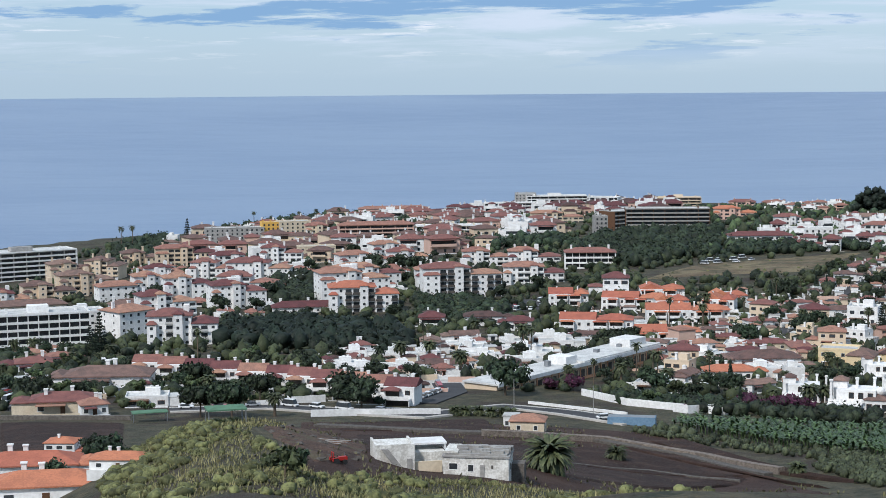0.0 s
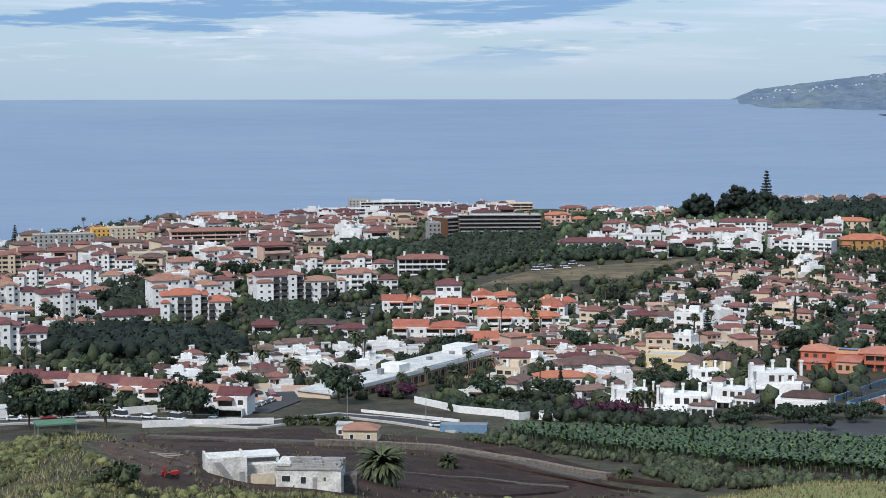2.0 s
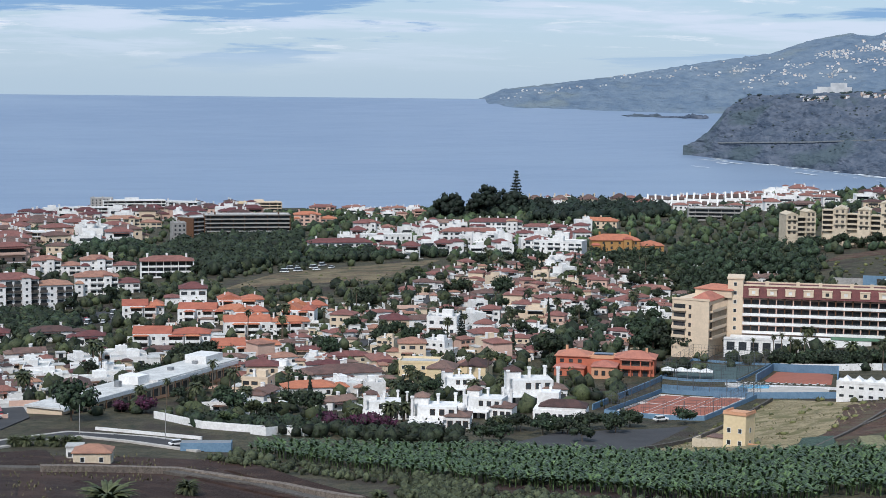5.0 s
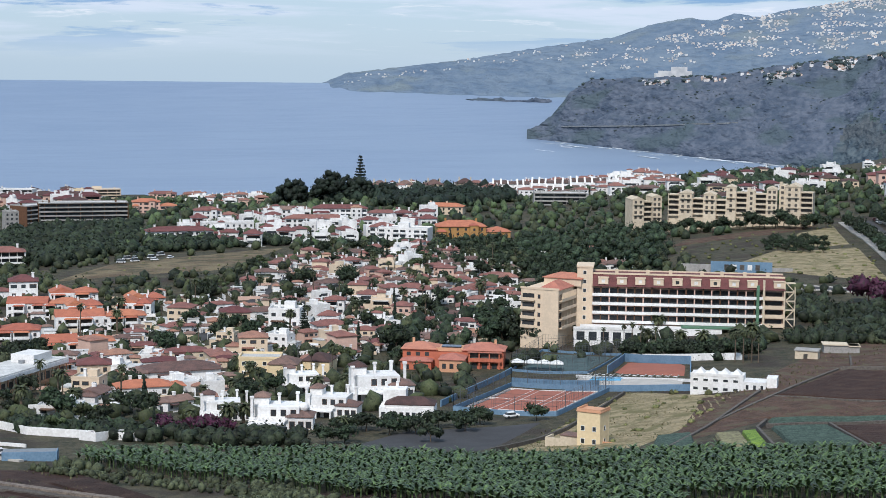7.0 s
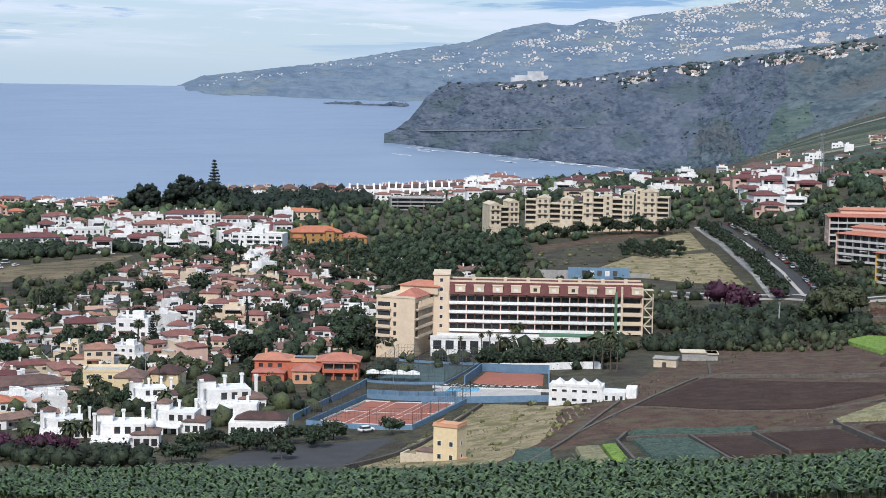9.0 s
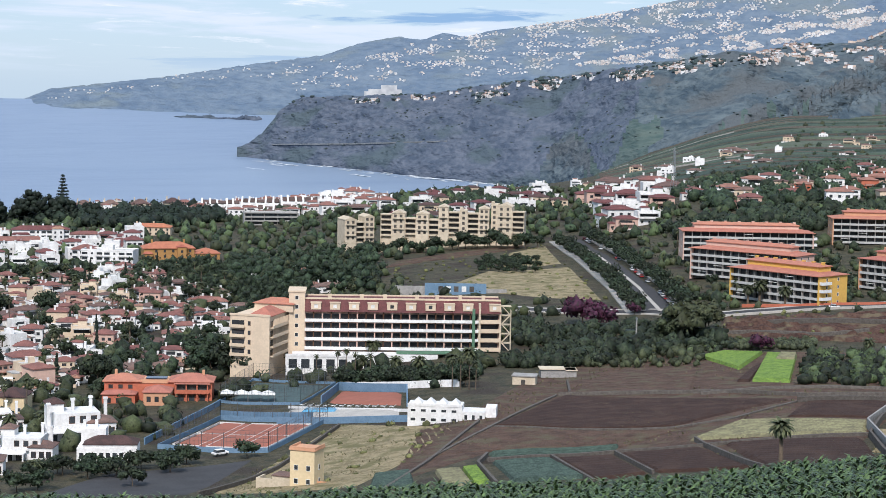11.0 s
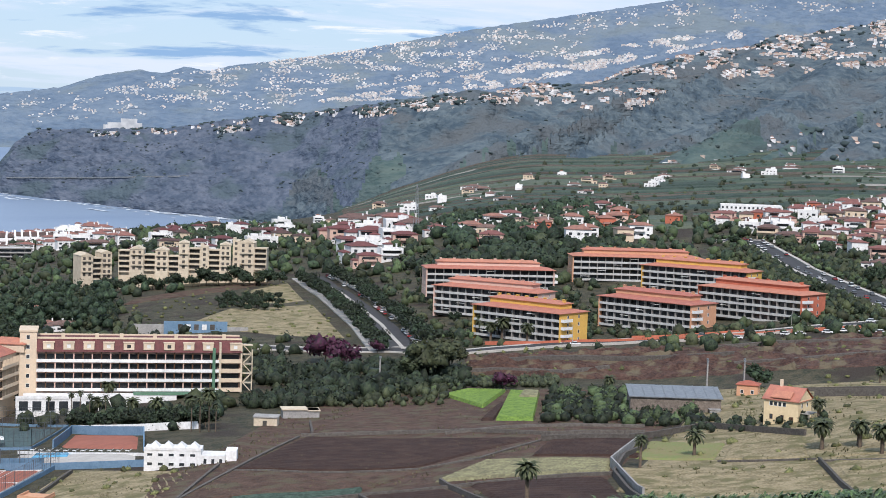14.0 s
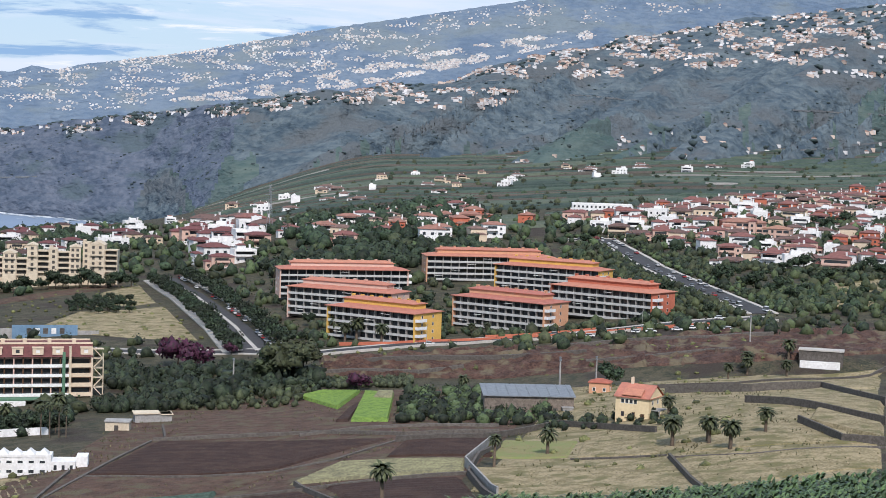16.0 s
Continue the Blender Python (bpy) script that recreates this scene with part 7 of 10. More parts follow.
# ---- the rest of the village: villas and bungalows by quarter ----
BUSHES = []
def orange_terrace(x, y, turn, long, floors, seed):
    """A row of white dwellings under low orange roofs, with loggias between white piers; dark panels paint their shade.
    """
    r = random.Random(seed)
    ob = root("terrace_house", "long white terrace with orange tiled roofs and loggias with painted shade", "house", "orange-roofed terraces")
    ob.matrix_basis = stand(x, y, turn, 0.4)
    for f in range(7):
        take(x + long * (f / 6 - 0.5), y + 4, 5.5)
    n = max(2, round(long / 8.5))
    w, H = long / n, 2.75 * floors + 0.3
    for k in range(n):
        u0, back = -long / 2 + k * w, r.uniform(0.0, 1.6)
        u1, top = u0 + w, H
        m0, m1 = (u0 + 0.3, u0 + w * 0.62) if r.random() < 0.6 else (u1 - w * 0.62, u1 - 0.3)
        part("wall", boxes((u0, u1 - 0.02, back, 12, -2.5, top), (m0, m0 + 0.3, back - 1.9, back - 0.005, -2.5, top - 0.63), (m1 - 0.3, m1, back - 1.9, back - 0.005, -2.5, top - 0.63)), WHITE, ob)
        part("porch_roof", hip_roof(m0, m1, back - 1.9, back - 0.2, top - 0.62, 0.6, 0.15, thick=0.12), TILE_ORANGE, ob)
        for f in range(floors):
            z = 2.75 * f + 0.25
            # back of the loggia gets its shade as a dark panel
            part("loggia", boxes((m0 + 0.4, m1 - 0.4, back - 0.06, back + 0.05, z, z + 1.85)), SHADE, ob, "dark panel for the shade in a loggia")
            part("balcony", boxes((m0 + 0.31, m1 - 0.31, back - 1.85, back - 1.72, z - 0.3, z + 0.75), (m0 + 0.31, m1 - 0.31, back - 1.71, back - 0.07, z - 0.3, z - 0.12)), WHITE, ob)
            window(ob, "front", (m1 + u1) / 2 if m0 < u0 + 1 else (u0 + m0) / 2, z + 1.1, 1.1, 1.2, 0, -back, WOOD)
        c = u0 + w * r.uniform(0.2, 0.8)
        part("chimney", boxes((c - 0.3, c + 0.3, 6.5, 7.1, top, top + 2.7), (c - 0.4, c + 0.4, 6.4, 7.2, top + 2.71, top + 2.9)), WHITE, ob)
    step = long * r.uniform(0.4, 0.65)
    part("roof", hip_roof(-long / 2, step - long / 2, 1.4, 12, H + 0.01, 2.4, 0.2, gable=True), TILE_ORANGE, ob)
    part("roof", hip_roof(step - long / 2 + 0.5, long / 2, 0.4, 11.4, H + 0.01, 2.0, 0.2), TILE_ORANGE, ob)
    window(ob, "right", 4.5, 1.4, 1.0, 1.2, long / 2, 0, WOOD)
    return ob


for k, (px, py, long, tn, fl) in enumerate(((59.9, 671.9, 29, -4, 2), (100.0, 698.1, 34, 4, 2), (85.6, 647.9, 25, 6, 1), (83.8, 746.4, 30, -6, 2), (98.5, 733.3, 14, 8, 2), (117.6, 733.5, 14, -8, 2), (99.5, 776.2, 20, 4, 2), (128.6, 767.0, 16, 10, 1), (56.5, 773.0, 18, 0, 2))):
    orange_terrace(px, py, tn, long, fl, 300 + k)
put_house("white_two", 81.6, 809.9, 0, 1.35)
put_house("cream_hip", 149.4, 688.5, 5, 1.1)
put_house("white_flat", 168.2, 682.8, -10, 1.2)
put_house("brown_long", 106.3, 566.2, 14, 1.3)
put_house("orange_long", 90.4, 540.2, 10, 1.0)
put_house("cream_hip", 80.6, 573.6, 0, 1.0)
put_house("red_long", -101.7, 455.1, -8, 1.15)
put_house("brown_long", -101.8, 518.6, -12, 1.5)
put_house("low_flat", -82.3, 471.7, -6, 0.9)
put_house("white_hip", -139.1, 577.3, 0, 1.2)
put_house("small_white", -92.5, 447.5, 6, 1.0)
put_house("orange_long", -73.2, 299.4, -12, 1.05)
put_house("orange_roof", -76.0, 337.4, -20, 0.55)
put_house("orange_long", -56.5, 240.5, -10, 0.95)
put_house("orange_long", -45.0, 235.5, -20, 0.5)
for px, py, q in ((-66.0, 318.0, 0.7), (-58.0, 300.0, 0.6), (-52.0, 262.0, 0.6), (-47.0, 251.0, 0.5), (-62.0, 268.0, 0.6), (-50.0, 246.0, 0.45)):
    BUSHES.append((px, py, q))
settle([(59.1, 607.6), (95.3, 662.0), (147.8, 745.9), (232.4, 930.7), (332.2, 994.5), (299.0, 785.1), (209.6, 669.8), (177.5, 594.0), (133.6, 574.9), (105.8, 499.8), (60.9, 492.4)], 15.6,
       "white_hip white_gable brown_long red_long white_two white_hip low_flat cream_hip pink_hip small_white small_white white_flat white_gable red_long cream_flat white_hip", 11, 6, 34, 5.2, (0.66, 0.98), keep=0.92)
settle([(-38.6, 513.2), (-46.2, 616.9), (25.5, 673.1), (57.5, 656.3), (43.9, 618.2), (9.4, 525.6), (-4.3, 492.1)], 14, "low_flat small_white low_flat low_flat white_gable", 12, 4, 10, 6.0, (0.75, 1.0), keep=0.85)
settle([(-164.1, 629.7), (-114.7, 570.6), (-106.3, 586.9), (-122.8, 611.4), (-184.7, 709.7)], 16, "white_hip low_flat cream_hip", 13, keep=0.8)
settle([(-19.5, 688.8), (35.3, 689.7), (39.2, 718.9), (-6.1, 737.0)], 17, "red_long white_hip brown_long", 14, keep=0.8)
settle([(176.4, 1085.4), (265.2, 1252.3), (406.2, 1216.4), (342.7, 1026.0), (251.6, 1007.9)], 19, "white_two white_flat white_flat white_hip", 15, 5, 10, 7.0, (1.0, 1.25), keep=0.8)
settle([(337.2, 1793.7), (553.4, 2379.9), (340.4, 1464.7), (285.8, 1442.4)], 30, "far_white far_flat far_pink", 16, keep=0.9)
settle([(454.2, 2415.3), (786.1, 2601.2), (762.7, 2523.7), (441.7, 2306.7)], 26, "far_white far_flat far_low far_flat", 17, keep=0.9)
settle([(919.0, 2584.9), (932.2, 2440.0), (697.6, 1413.5), (664.4, 1347.0), (550.3, 1446.4)], 30, "far_white far_low far_flat", 18, keep=0.9)
settle([(-216.5, 1303.9), (-240.3, 2064.9), (-79.9, 1691.6), (51.6, 1348.5), (46.4, 1213.3), (-82.4, 1530.3), (-170.2, 1278.9)], 32, "far_white far_low far_cream far_flat", 19, keep=0.7)
settle([(757.2, 1204.8), (762.0, 1091.1), (617.0, 878.1), (601.9, 914.0)], 26, "far_flat far_white far_pink far_low", 20, 8, keep=0.9, scale=(1.0, 1.5))
settle([(704.3, 965.0), (852.7, 969.5), (823.8, 872.8), (724.0, 804.6), (677.4, 841.8)], 30, "far_cream far_white far_pink far_red far_cream", 21, keep=0.85, scale=(0.9, 1.3))
settle([(836.8, 874.2), (1306.5, 923.3), (776.0, 568.3), (722.2, 625.9), (776.1, 705.7), (803.8, 792.6)], 19, "far_white far_flat far_low far_cream far_pink far_white far_low far_flat far_white far_pink far_cream far_red", 22, keep=0.9, scale=(0.8, 1.15))
settle([(795.0, 699.7), (858.9, 702.6), (856.4, 649.4), (795.5, 606.6), (731.7, 629.2)], 20, "far_low far_pink far_low", 23, keep=0.85)
settle([(822.2, 1243.0), (819.1, 1145.6), (666.0, 937.6), (630.3, 953.9)], 30, "far_low far_flat far_pink", 24, keep=0.8, scale=(1.2, 1.9))
settle([(677.8, 2391.3), (969.6, 2577.1), (695.7, 1398.4), (620.5, 1249.6), (532.5, 1420.2), (425.8, 1450.0)], 21, "far_white far_flat far_low far_white", 31, 4, 12, 7.0, (0.9, 1.3), keep=0.9)
settle([(-179.3, 1136.7), (-199.2, 1440.8), (-100.8, 1645.5), (67.2, 1562.7), (86.9, 1251.7), (-21.1, 1087.8), (-103.5, 1101.9)], 25, "far_white far_cream far_pink far_flat far_cream", 32, 6, 20, 8.0, (1.0, 1.7), keep=0.85)
settle([(-37.8, 1690.5), (102.5, 2382.4), (261.9, 1927.1), (191.8, 1410.4), (79.7, 1606.4)], 27, "far_white far_pink far_flat far_cream", 33, 4, 12, 8.0, (1.1, 1.7), keep=0.85)
settle([(365.8, 956.4), (403.0, 884.2), (333.5, 679.4), (277.5, 666.4), (293.3, 783.6)], 26, "white_hip low_flat brown_long white_hip", 34, 4, 20, 6.0, (0.7, 0.95), keep=0.45)
settle([(188.5, 607.0), (214.1, 677.4), (267.5, 699.3), (238.8, 625.4)], 15, "white_hip red_long low_flat brown_long small_white", 35, 4, 20, 5.0, (0.65, 0.9), keep=0.9)
settle([(263.4, 793.2), (314.2, 808.1), (273.3, 711.0), (233.9, 691.2)], 15.5, "white_hip red_long low_flat white_hip small_white", 36, 4, 20, 5.0, (0.65, 0.9), keep=0.9)
settle([(543.8, 1097.7), (710.5, 1353.3), (844.7, 1397.2), (686.7, 1102.7), (627.3, 1052.1)], 30, "far_low far_flat far_white far_cream", 37, 4, 14, 8.0, (0.9, 1.3), keep=0.6)
settle([(715.0, 1012.8), (803.3, 996.1), (908.7, 1016.0), (760.1, 855.9), (644.7, 855.9)], 30, "far_low far_cream far_white far_pink", 38, 4, 14, 8.0, (0.9, 1.3), keep=0.7)
# farms in the plantations
settle([(869.4, 1388.3), (1339.7, 1487.4), (1532.7, 1216.9), (1193.9, 1194.1), (765.5, 1146.7)], 58, "far_low far_flat far_cream far_low", 25, keep=0.75, room=8, scale=(0.7, 1.0))

def clutter(poly, gap, seed, label):
    """Low walls, sheds, awnings and water tanks of close gardens, past counting."""
    q = Quarter()
    for x, y, r in scatter(poly, gap, seed, 0.45):
        if not free(x, y, -3.0):
            continue
        m = stand(x, y, r.choice((4, 8, 94, 98)) + r.uniform(-10, 10), 0.3)
        kind = r.random()
        if kind < 0.55:
            L = r.uniform(2.5, 6.5)
            q.cube(m, r.choice((0, 0, 0, 1, 2)), -L, L, -0.12, 0.12, -1.5, r.uniform(1.2, 2.3))
            if r.random() < 0.5:
                q.cube(m, 0, L - 0.25, L, 0.12, r.uniform(2, 6), -1.5, 1.6)
        elif kind < 0.85:
            a, b, h = r.uniform(1.2, 2.8), r.uniform(1.2, 2.4), r.uniform(2.2, 3.2)
            wall, top = r.choice((0, 0, 1)), r.choice((9, 9, 5, 6, 6))
            q.cube(m, wall, -a, a, -b, b, -1.5, h)
            q.cube(m, 8, -a * 0.5, a * 0.4, -b - 0.05, -b + 0.1, 0.3, 2.0)
            if top == 9:
                q.cube(m, top, -a - 0.2, a + 0.2, -b - 0.3, b + 0.2, h, h + 0.18)
            else:
                q.hipped(m, top, -a, a, -b, b, h, 0.9, 0.3)
        else:
            a, b = r.uniform(1.5, 3.0), r.uniform(1.2, 2.2)
            q.cube(m, r.choice((0, 9, 9)), -a, a, -b, b, 2.4, 2.5)
            for u in (-a, a - 0.12):
                for v in (-b, b - 0.12):
                    q.cube(m, 0, u, u + 0.12, v, v + 0.12, -1.0, 2.4)
    if q.h.n:
        tagged(mesh_object("garden_walls", np.concatenate(q.h.v).tolist(), q.h.f, q.MATS, slots=q.slots), label, "garden walls", kind="stuff")


clutter([(59.1, 607.6), (147.8, 745.9), (232.4, 930.7), (332.2, 994.5), (299.0, 785.1), (209.6, 669.8), (177.5, 594.0), (133.6, 574.9), (105.8, 499.8), (60.9, 492.4)], 9.5, 401, "white garden walls, sheds and awnings between the villas")
clutter([(-38.6, 513.2), (-46.2, 616.9), (25.5, 673.1), (57.5, 656.3), (9.4, 525.6), (-4.3, 492.1)], 8.5, 402, "low white walls, sheds and awnings of the market")
clutter([(-164.1, 629.7), (-114.7, 470.0), (-30.0, 470.0), (-106.3, 586.9), (-184.7, 709.7)], 12.0, 403, "white garden walls and sheds beside the lane")
clutter([(40.0, 690.0), (60.0, 780.0), (170.0, 800.0), (150.0, 690.0), (90.0, 650.0)], 12.0, 404, "white terrace walls and awnings between the orange roofs")

settle([(-128.9, 701.0), (-196.2, 1092.4), (-152.8, 1274.3), (-25.0, 1183.4), (-6.6, 795.2), (-55.3, 742.7)], 19, "low_flat white_hip small_white white_hip", 26, 4, 10, 5.0, (0.7, 0.95), keep=0.55)

# ---- roads, kerbs and street trees ----
ROAD = "grey asphalt road with pale edges"
strip("road", TOWN_STREET, 17, ASPHALT, ROAD, "road")
strip("road", UPPER_ROAD, 8, ASPHALT, ROAD, "road", lift=0.4)
strip("road", RIGHT_STREET, 8.5, ASPHALT, ROAD, "road")
strip("road", LANE, 5, ASPHALT, ROAD, "road")
strip("road", LOW_STREET, 8, ASPHALT, ROAD, "road")
strip("road", SIDE_STREET, 9, ASPHALT, ROAD, "road", lift=0.35)


def beside(line, off):
    out = []
    for i, (x, y) in enumerate(line):
        (ax, ay), (bx, by) = line[max(0, i - 1)], line[min(len(line) - 1, i + 1)]
        q = math.hypot(bx - ax, by - ay)
        out.append((x - (by - ay) / q * off, y + (bx - ax) / q * off))
    return out


KERB = "pale raised pavement with a kerb"
for line, off, w in ((TOWN_STREET, 11, 4.5), (TOWN_STREET, -11, 4.5), (TOWN_STREET, 0, 1.6), (UPPER_ROAD, 5.6, 2.4), (UPPER_ROAD, -5.2, 1.6), (RIGHT_STREET, 5.6, 2.0), (RIGHT_STREET, -5.6, 2.0), (LOW_STREET, -5, 1.6), (LOW_STREET, 5, 1.6)):
    strip("pavement", beside(line, off), w, PAVING, KERB, "pavement", lift=0.48)
strip("parapet_wall", beside(UPPER_ROAD[2:], -7), 0.5, PAVING, "low pale wall along the road", "wall", up=1.0)
strip("boundary_wall", beside(UPPER_ROAD[4:6], 7.5), 0.4, TERRA, "long terracotta garden wall", "wall", up=1.2)
for line, off in ((TOWN_STREET, 9.5), (TOWN_STREET, -9.5)):
    path = beside(line, off)
    for (x0, y0), (x1, y1) in zip(path, path[1:]):
        n = int(math.hypot(x1 - x0, y1 - y0) / 11)
        for k in range(n):
            put_tree("umbrella", x0 + (x1 - x0) * k / n, y0 + (y1 - y0) * k / n, rnd.uniform(1.2, 1.7))
park(TOWN_STREET, 10, 6.3, 3, 0.55)
park(TOWN_STREET, 10, -6.3, 4, 0.5)
park(UPPER_ROAD[3:], 11, 2.4, 5, 0.35)
park(RIGHT_STREET, 10, 3, 6, 0.6)
park(RIGHT_STREET, 12, -3, 16, 0.4)
park(LOW_STREET[:4], 9, 2.6, 7, 0.75)
park(SIDE_STREET, 5, 3, 8, 0.8)
for px, py, yaw, kd in ((41.1, 435.7, 10, 0), (148.9, 955.6, 20, 3), (153.4, 953.7, 20, 3), (162.4, 959.1, 25, 3), (169.9, 974.3, 30, 3), (172.9, 456.3, 10, 0)):
    put_car(px, py, yaw, kd)
for x, y, r in scatter([(24.4, 777.3), (57.9, 813.7), (55.3, 778.2), (28.2, 742.3)], 7, 31, 0.2):
    if r.random() < 0.45:
        put_car(x, y, r.uniform(60, 80))
for x, y, r in scatter([(-31.5, 572.1), (14.8, 601.8), (6.2, 552.9), (-24.3, 536.5)], 9, 32, 0.3):
    if r.random() < 0.35 and free(x, y, 2):
        put_car(x, y, r.uniform(0, 180))
for x, y, r in scatter([(-136.2, 521.5), (-128.9, 520.3), (-116.7, 463.8), (-121.5, 464.6)], 6, 33, 0.2):
    put_car(x, y, 75)
sheet("car_park", [(-117.8, 450.4), (-110.1, 449.2), (-131.9, 538.1), (-141.0, 540.1)], ASPHALT, "grey asphalt car park", "car park", lift=0.2, n=8)
sheet("market_yard", [(-37.3, 495.3), (9.1, 508.1), (53.7, 636.7), (-38.0, 617.4)], PAVING, "pale paved yard among low white buildings", "yard", lift=0.12, n=16)
sheet("car_park", [(18.4, 744.5), (57.0, 766.2), (59.7, 820.6), (26.9, 814.3)], ASPHALT, "grey asphalt car park with parked cars", "car park", lift=0.15, n=8)

# ---- fields on the near slopes ----
sheet("bare_ground", [(-20.0, 188.6), (70.7, 296.9), (56.7, 412.2), (-37.7, 425.2)], SOIL, "brown weedy earth between the fields", "ground", lift=0.12, n=40)
sheet("bare_ground", [(204.7, 413.2), (250.6, 315.2), (434.1, 465.9), (337.5, 558.6)], SOIL_DRY, "brown weedy earth between the fields", "ground", lift=0.1, n=40)
sheet("bare_ground", [(250.6, 315.2), (287.1, 242.6), (521.7, 398.4), (434.1, 465.9)], STRAW, "dry weedy terraces beside the palms", "ground", lift=0.1, n=40)
DARK = "ploughed dark red soil with fine furrows"
sheet("field", [(-94.5, 355.7), (-63.4, 340.2), (-78.7, 424.8), (-113.9, 429.4)], SOIL_DARK, DARK, "field", furrow=0.14, rows=22)
sheet("field", [(24.4, 318.6), (63.6, 337.2), (41.0, 365.3), (12.3, 353.5)], SOIL_DARK, DARK, "field", furrow=0.14, rows=18, lift=0.5)
sheet("bare_ground", [(78.6, 332.9), (123.7, 260.9), (135.3, 285.0), (91.0, 354.2)], SOIL_DARK, "dark bare soil below the bananas", "ground", lift=0.2, n=30)
sheet("field", [(45.1, 393.7), (74.2, 323.5), (80.6, 307.9), (54.7, 404.7)], SOIL_DARK, DARK, "field", furrow=0.14, rows=12, lift=0.5)
strip("terrace_wall", [(8.3, 373.7), (36.3, 381.2), (56.0, 363.1), (67.7, 340.5)], 1.6, FIELD_STONE, "dry stone terrace wall", "wall", up=1.5)
sheet("field", [(-25.2, 383.9), (15.2, 387.5), (12.2, 430.3), (-31.1, 412.1)], SOIL_DARK, DARK, "field", furrow=0.14, rows=14)
sheet("field", [(-12.0, 244.7), (3.7, 259.0), (5.8, 364.0), (-20.9, 375.2)], SOIL_DARK, DARK, "field", furrow=0.14, rows=14)
sheet("field", [(7.6, 246.9), (54.9, 320.7), (62.5, 332.8), (5.7, 356.1)], SOIL_DARK, DARK, "field", furrow=0.14, rows=12, lift=0.4)
sheet("field", [(34.5, 379.3), (67.4, 329.5), (71.7, 305.5), (42.8, 403.9)], SOIL_DARK, DARK, "field", furrow=0.14, rows=10, lift=0.4)
sheet("dirt_yard", [(-15.4, 203.2), (-9.5, 223.7), (-18.1, 370.4), (-26.9, 232.6)], SOIL_DRY, "bare brown trampled earth yard", "yard")
strip("terrace_wall", [(-30.1, 398.2), (5.4, 377.0), (33.3, 380.7), (50.5, 367.0), (64.4, 336.9)], 2.2, STONE, "dry stone terrace wall", "wall", up=0.9)
strip("terrace_wall", [(-114.7, 438.4), (-98.0, 435.3), (-80.0, 433.5)], 1.0, STONE, "dry stone field wall", "wall", up=1.2)
strip("terrace_wall", [(18.3, 318.0), (40.2, 332.5), (57.2, 328.0)], 0.9, STONE, "low stone wall along the field", "wall", up=0.7)
strip("garden_wall", [(-34.4, 437.2), (-21.5, 439.6), (-1.0, 440.3)], 0.4, WHITE, "white rendered garden wall", "wall", up=1.8)
strip("garden_wall", [(40.0, 494.3), (50.7, 471.6), (76.0, 454.0)], 0.4, WHITE, "white rendered garden wall", "wall", up=2.0)
strip("road_barrier", [(23.2, 469.8), (39.9, 455.6), (48.3, 448.8)], 0.4, WHITE, "white painted road barrier", "barrier", up=0.8)

sheet("field", [(198.6, 395.2), (235.7, 374.4), (260.5, 384.0), (228.6, 421.6)], SOIL_DRY, "brown stubbly soil field", "field", furrow=0.1, rows=16, n=30)
sheet("field", [(229.4, 422.0), (261.0, 389.0), (308.7, 401.4), (275.9, 463.7)], SOIL, DARK, "field", furrow=0.12, rows=22, n=24, lift=0.45)
sheet("field", [(282.6, 376.8), (298.8, 353.2), (327.5, 383.3), (305.8, 396.9)], SOIL, DARK, "field", furrow=0.12, rows=14, lift=0.45)
sheet("field", [(248.8, 368.2), (273.0, 337.2), (289.7, 354.4), (274.3, 381.6)], PALE_CROP, "field of pale yellow-green crop rows", "field", furrow=0.35, rows=9, n=30, lift=0.5)
sheet("field", [(228.6, 315.9), (236.4, 289.4), (268.5, 332.2), (248.9, 357.6)], SOIL, DARK, "field", furrow=0.12, rows=14, lift=0.5)
sheet("field", [(217.6, 336.9), (228.4, 317.8), (244.6, 356.7), (230.6, 368.8)], SOIL, DARK, "field", furrow=0.12, rows=12, lift=0.5)
sheet("field", [(204.2, 338.2), (216.3, 336.6), (228.6, 367.1), (216.6, 371.8)], SOIL, DARK, "field", furrow=0.12, rows=10, lift=0.5)
sheet("field", [(189.5, 343.9), (204.9, 341.9), (214.4, 370.6), (201.8, 373.5)], KALE, "field of blue-green cabbage rows", "field", furrow=0.35, rows=12, n=30, lift=0.55)
sheet("field", [(204.8, 376.7), (230.3, 370.3), (237.1, 376.4), (208.0, 386.0)], KALE, "strip of blue-green crop beside the soil", "field", furrow=0.35, rows=5, n=30, lift=0.55)
sheet("field", [(178.5, 352.4), (182.7, 347.6), (193.1, 371.3), (188.2, 373.9)], PALE_CROP, "field of pale crop rows", "field", furrow=0.3, rows=7, lift=0.55)
sheet("field", [(182.7, 347.6), (185.9, 346.7), (196.7, 370.9), (193.2, 371.1)], LIME, "bright green lettuce field", "field", furrow=0.25, rows=8, lift=0.6)
sheet("field", [(169.2, 366.6), (174.4, 355.4), (186.6, 380.9), (179.9, 385.8)], KALE, "field of blue-green cabbage rows", "field", furrow=0.35, rows=9, lift=0.5)
sheet("field", [(279.8, 466.4), (303.1, 435.8), (331.6, 472.4), (333.4, 516.4)], SOIL_DRY, "brown bare terraced soil", "field", furrow=0.1, rows=14, lift=0.6)
sheet("field", [(346.3, 472.7), (382.0, 505.0), (375.4, 517.1), (363.9, 515.5)], LIME, "bright green lettuce field", "field", furrow=0.3, rows=12, lift=0.9, n=24)
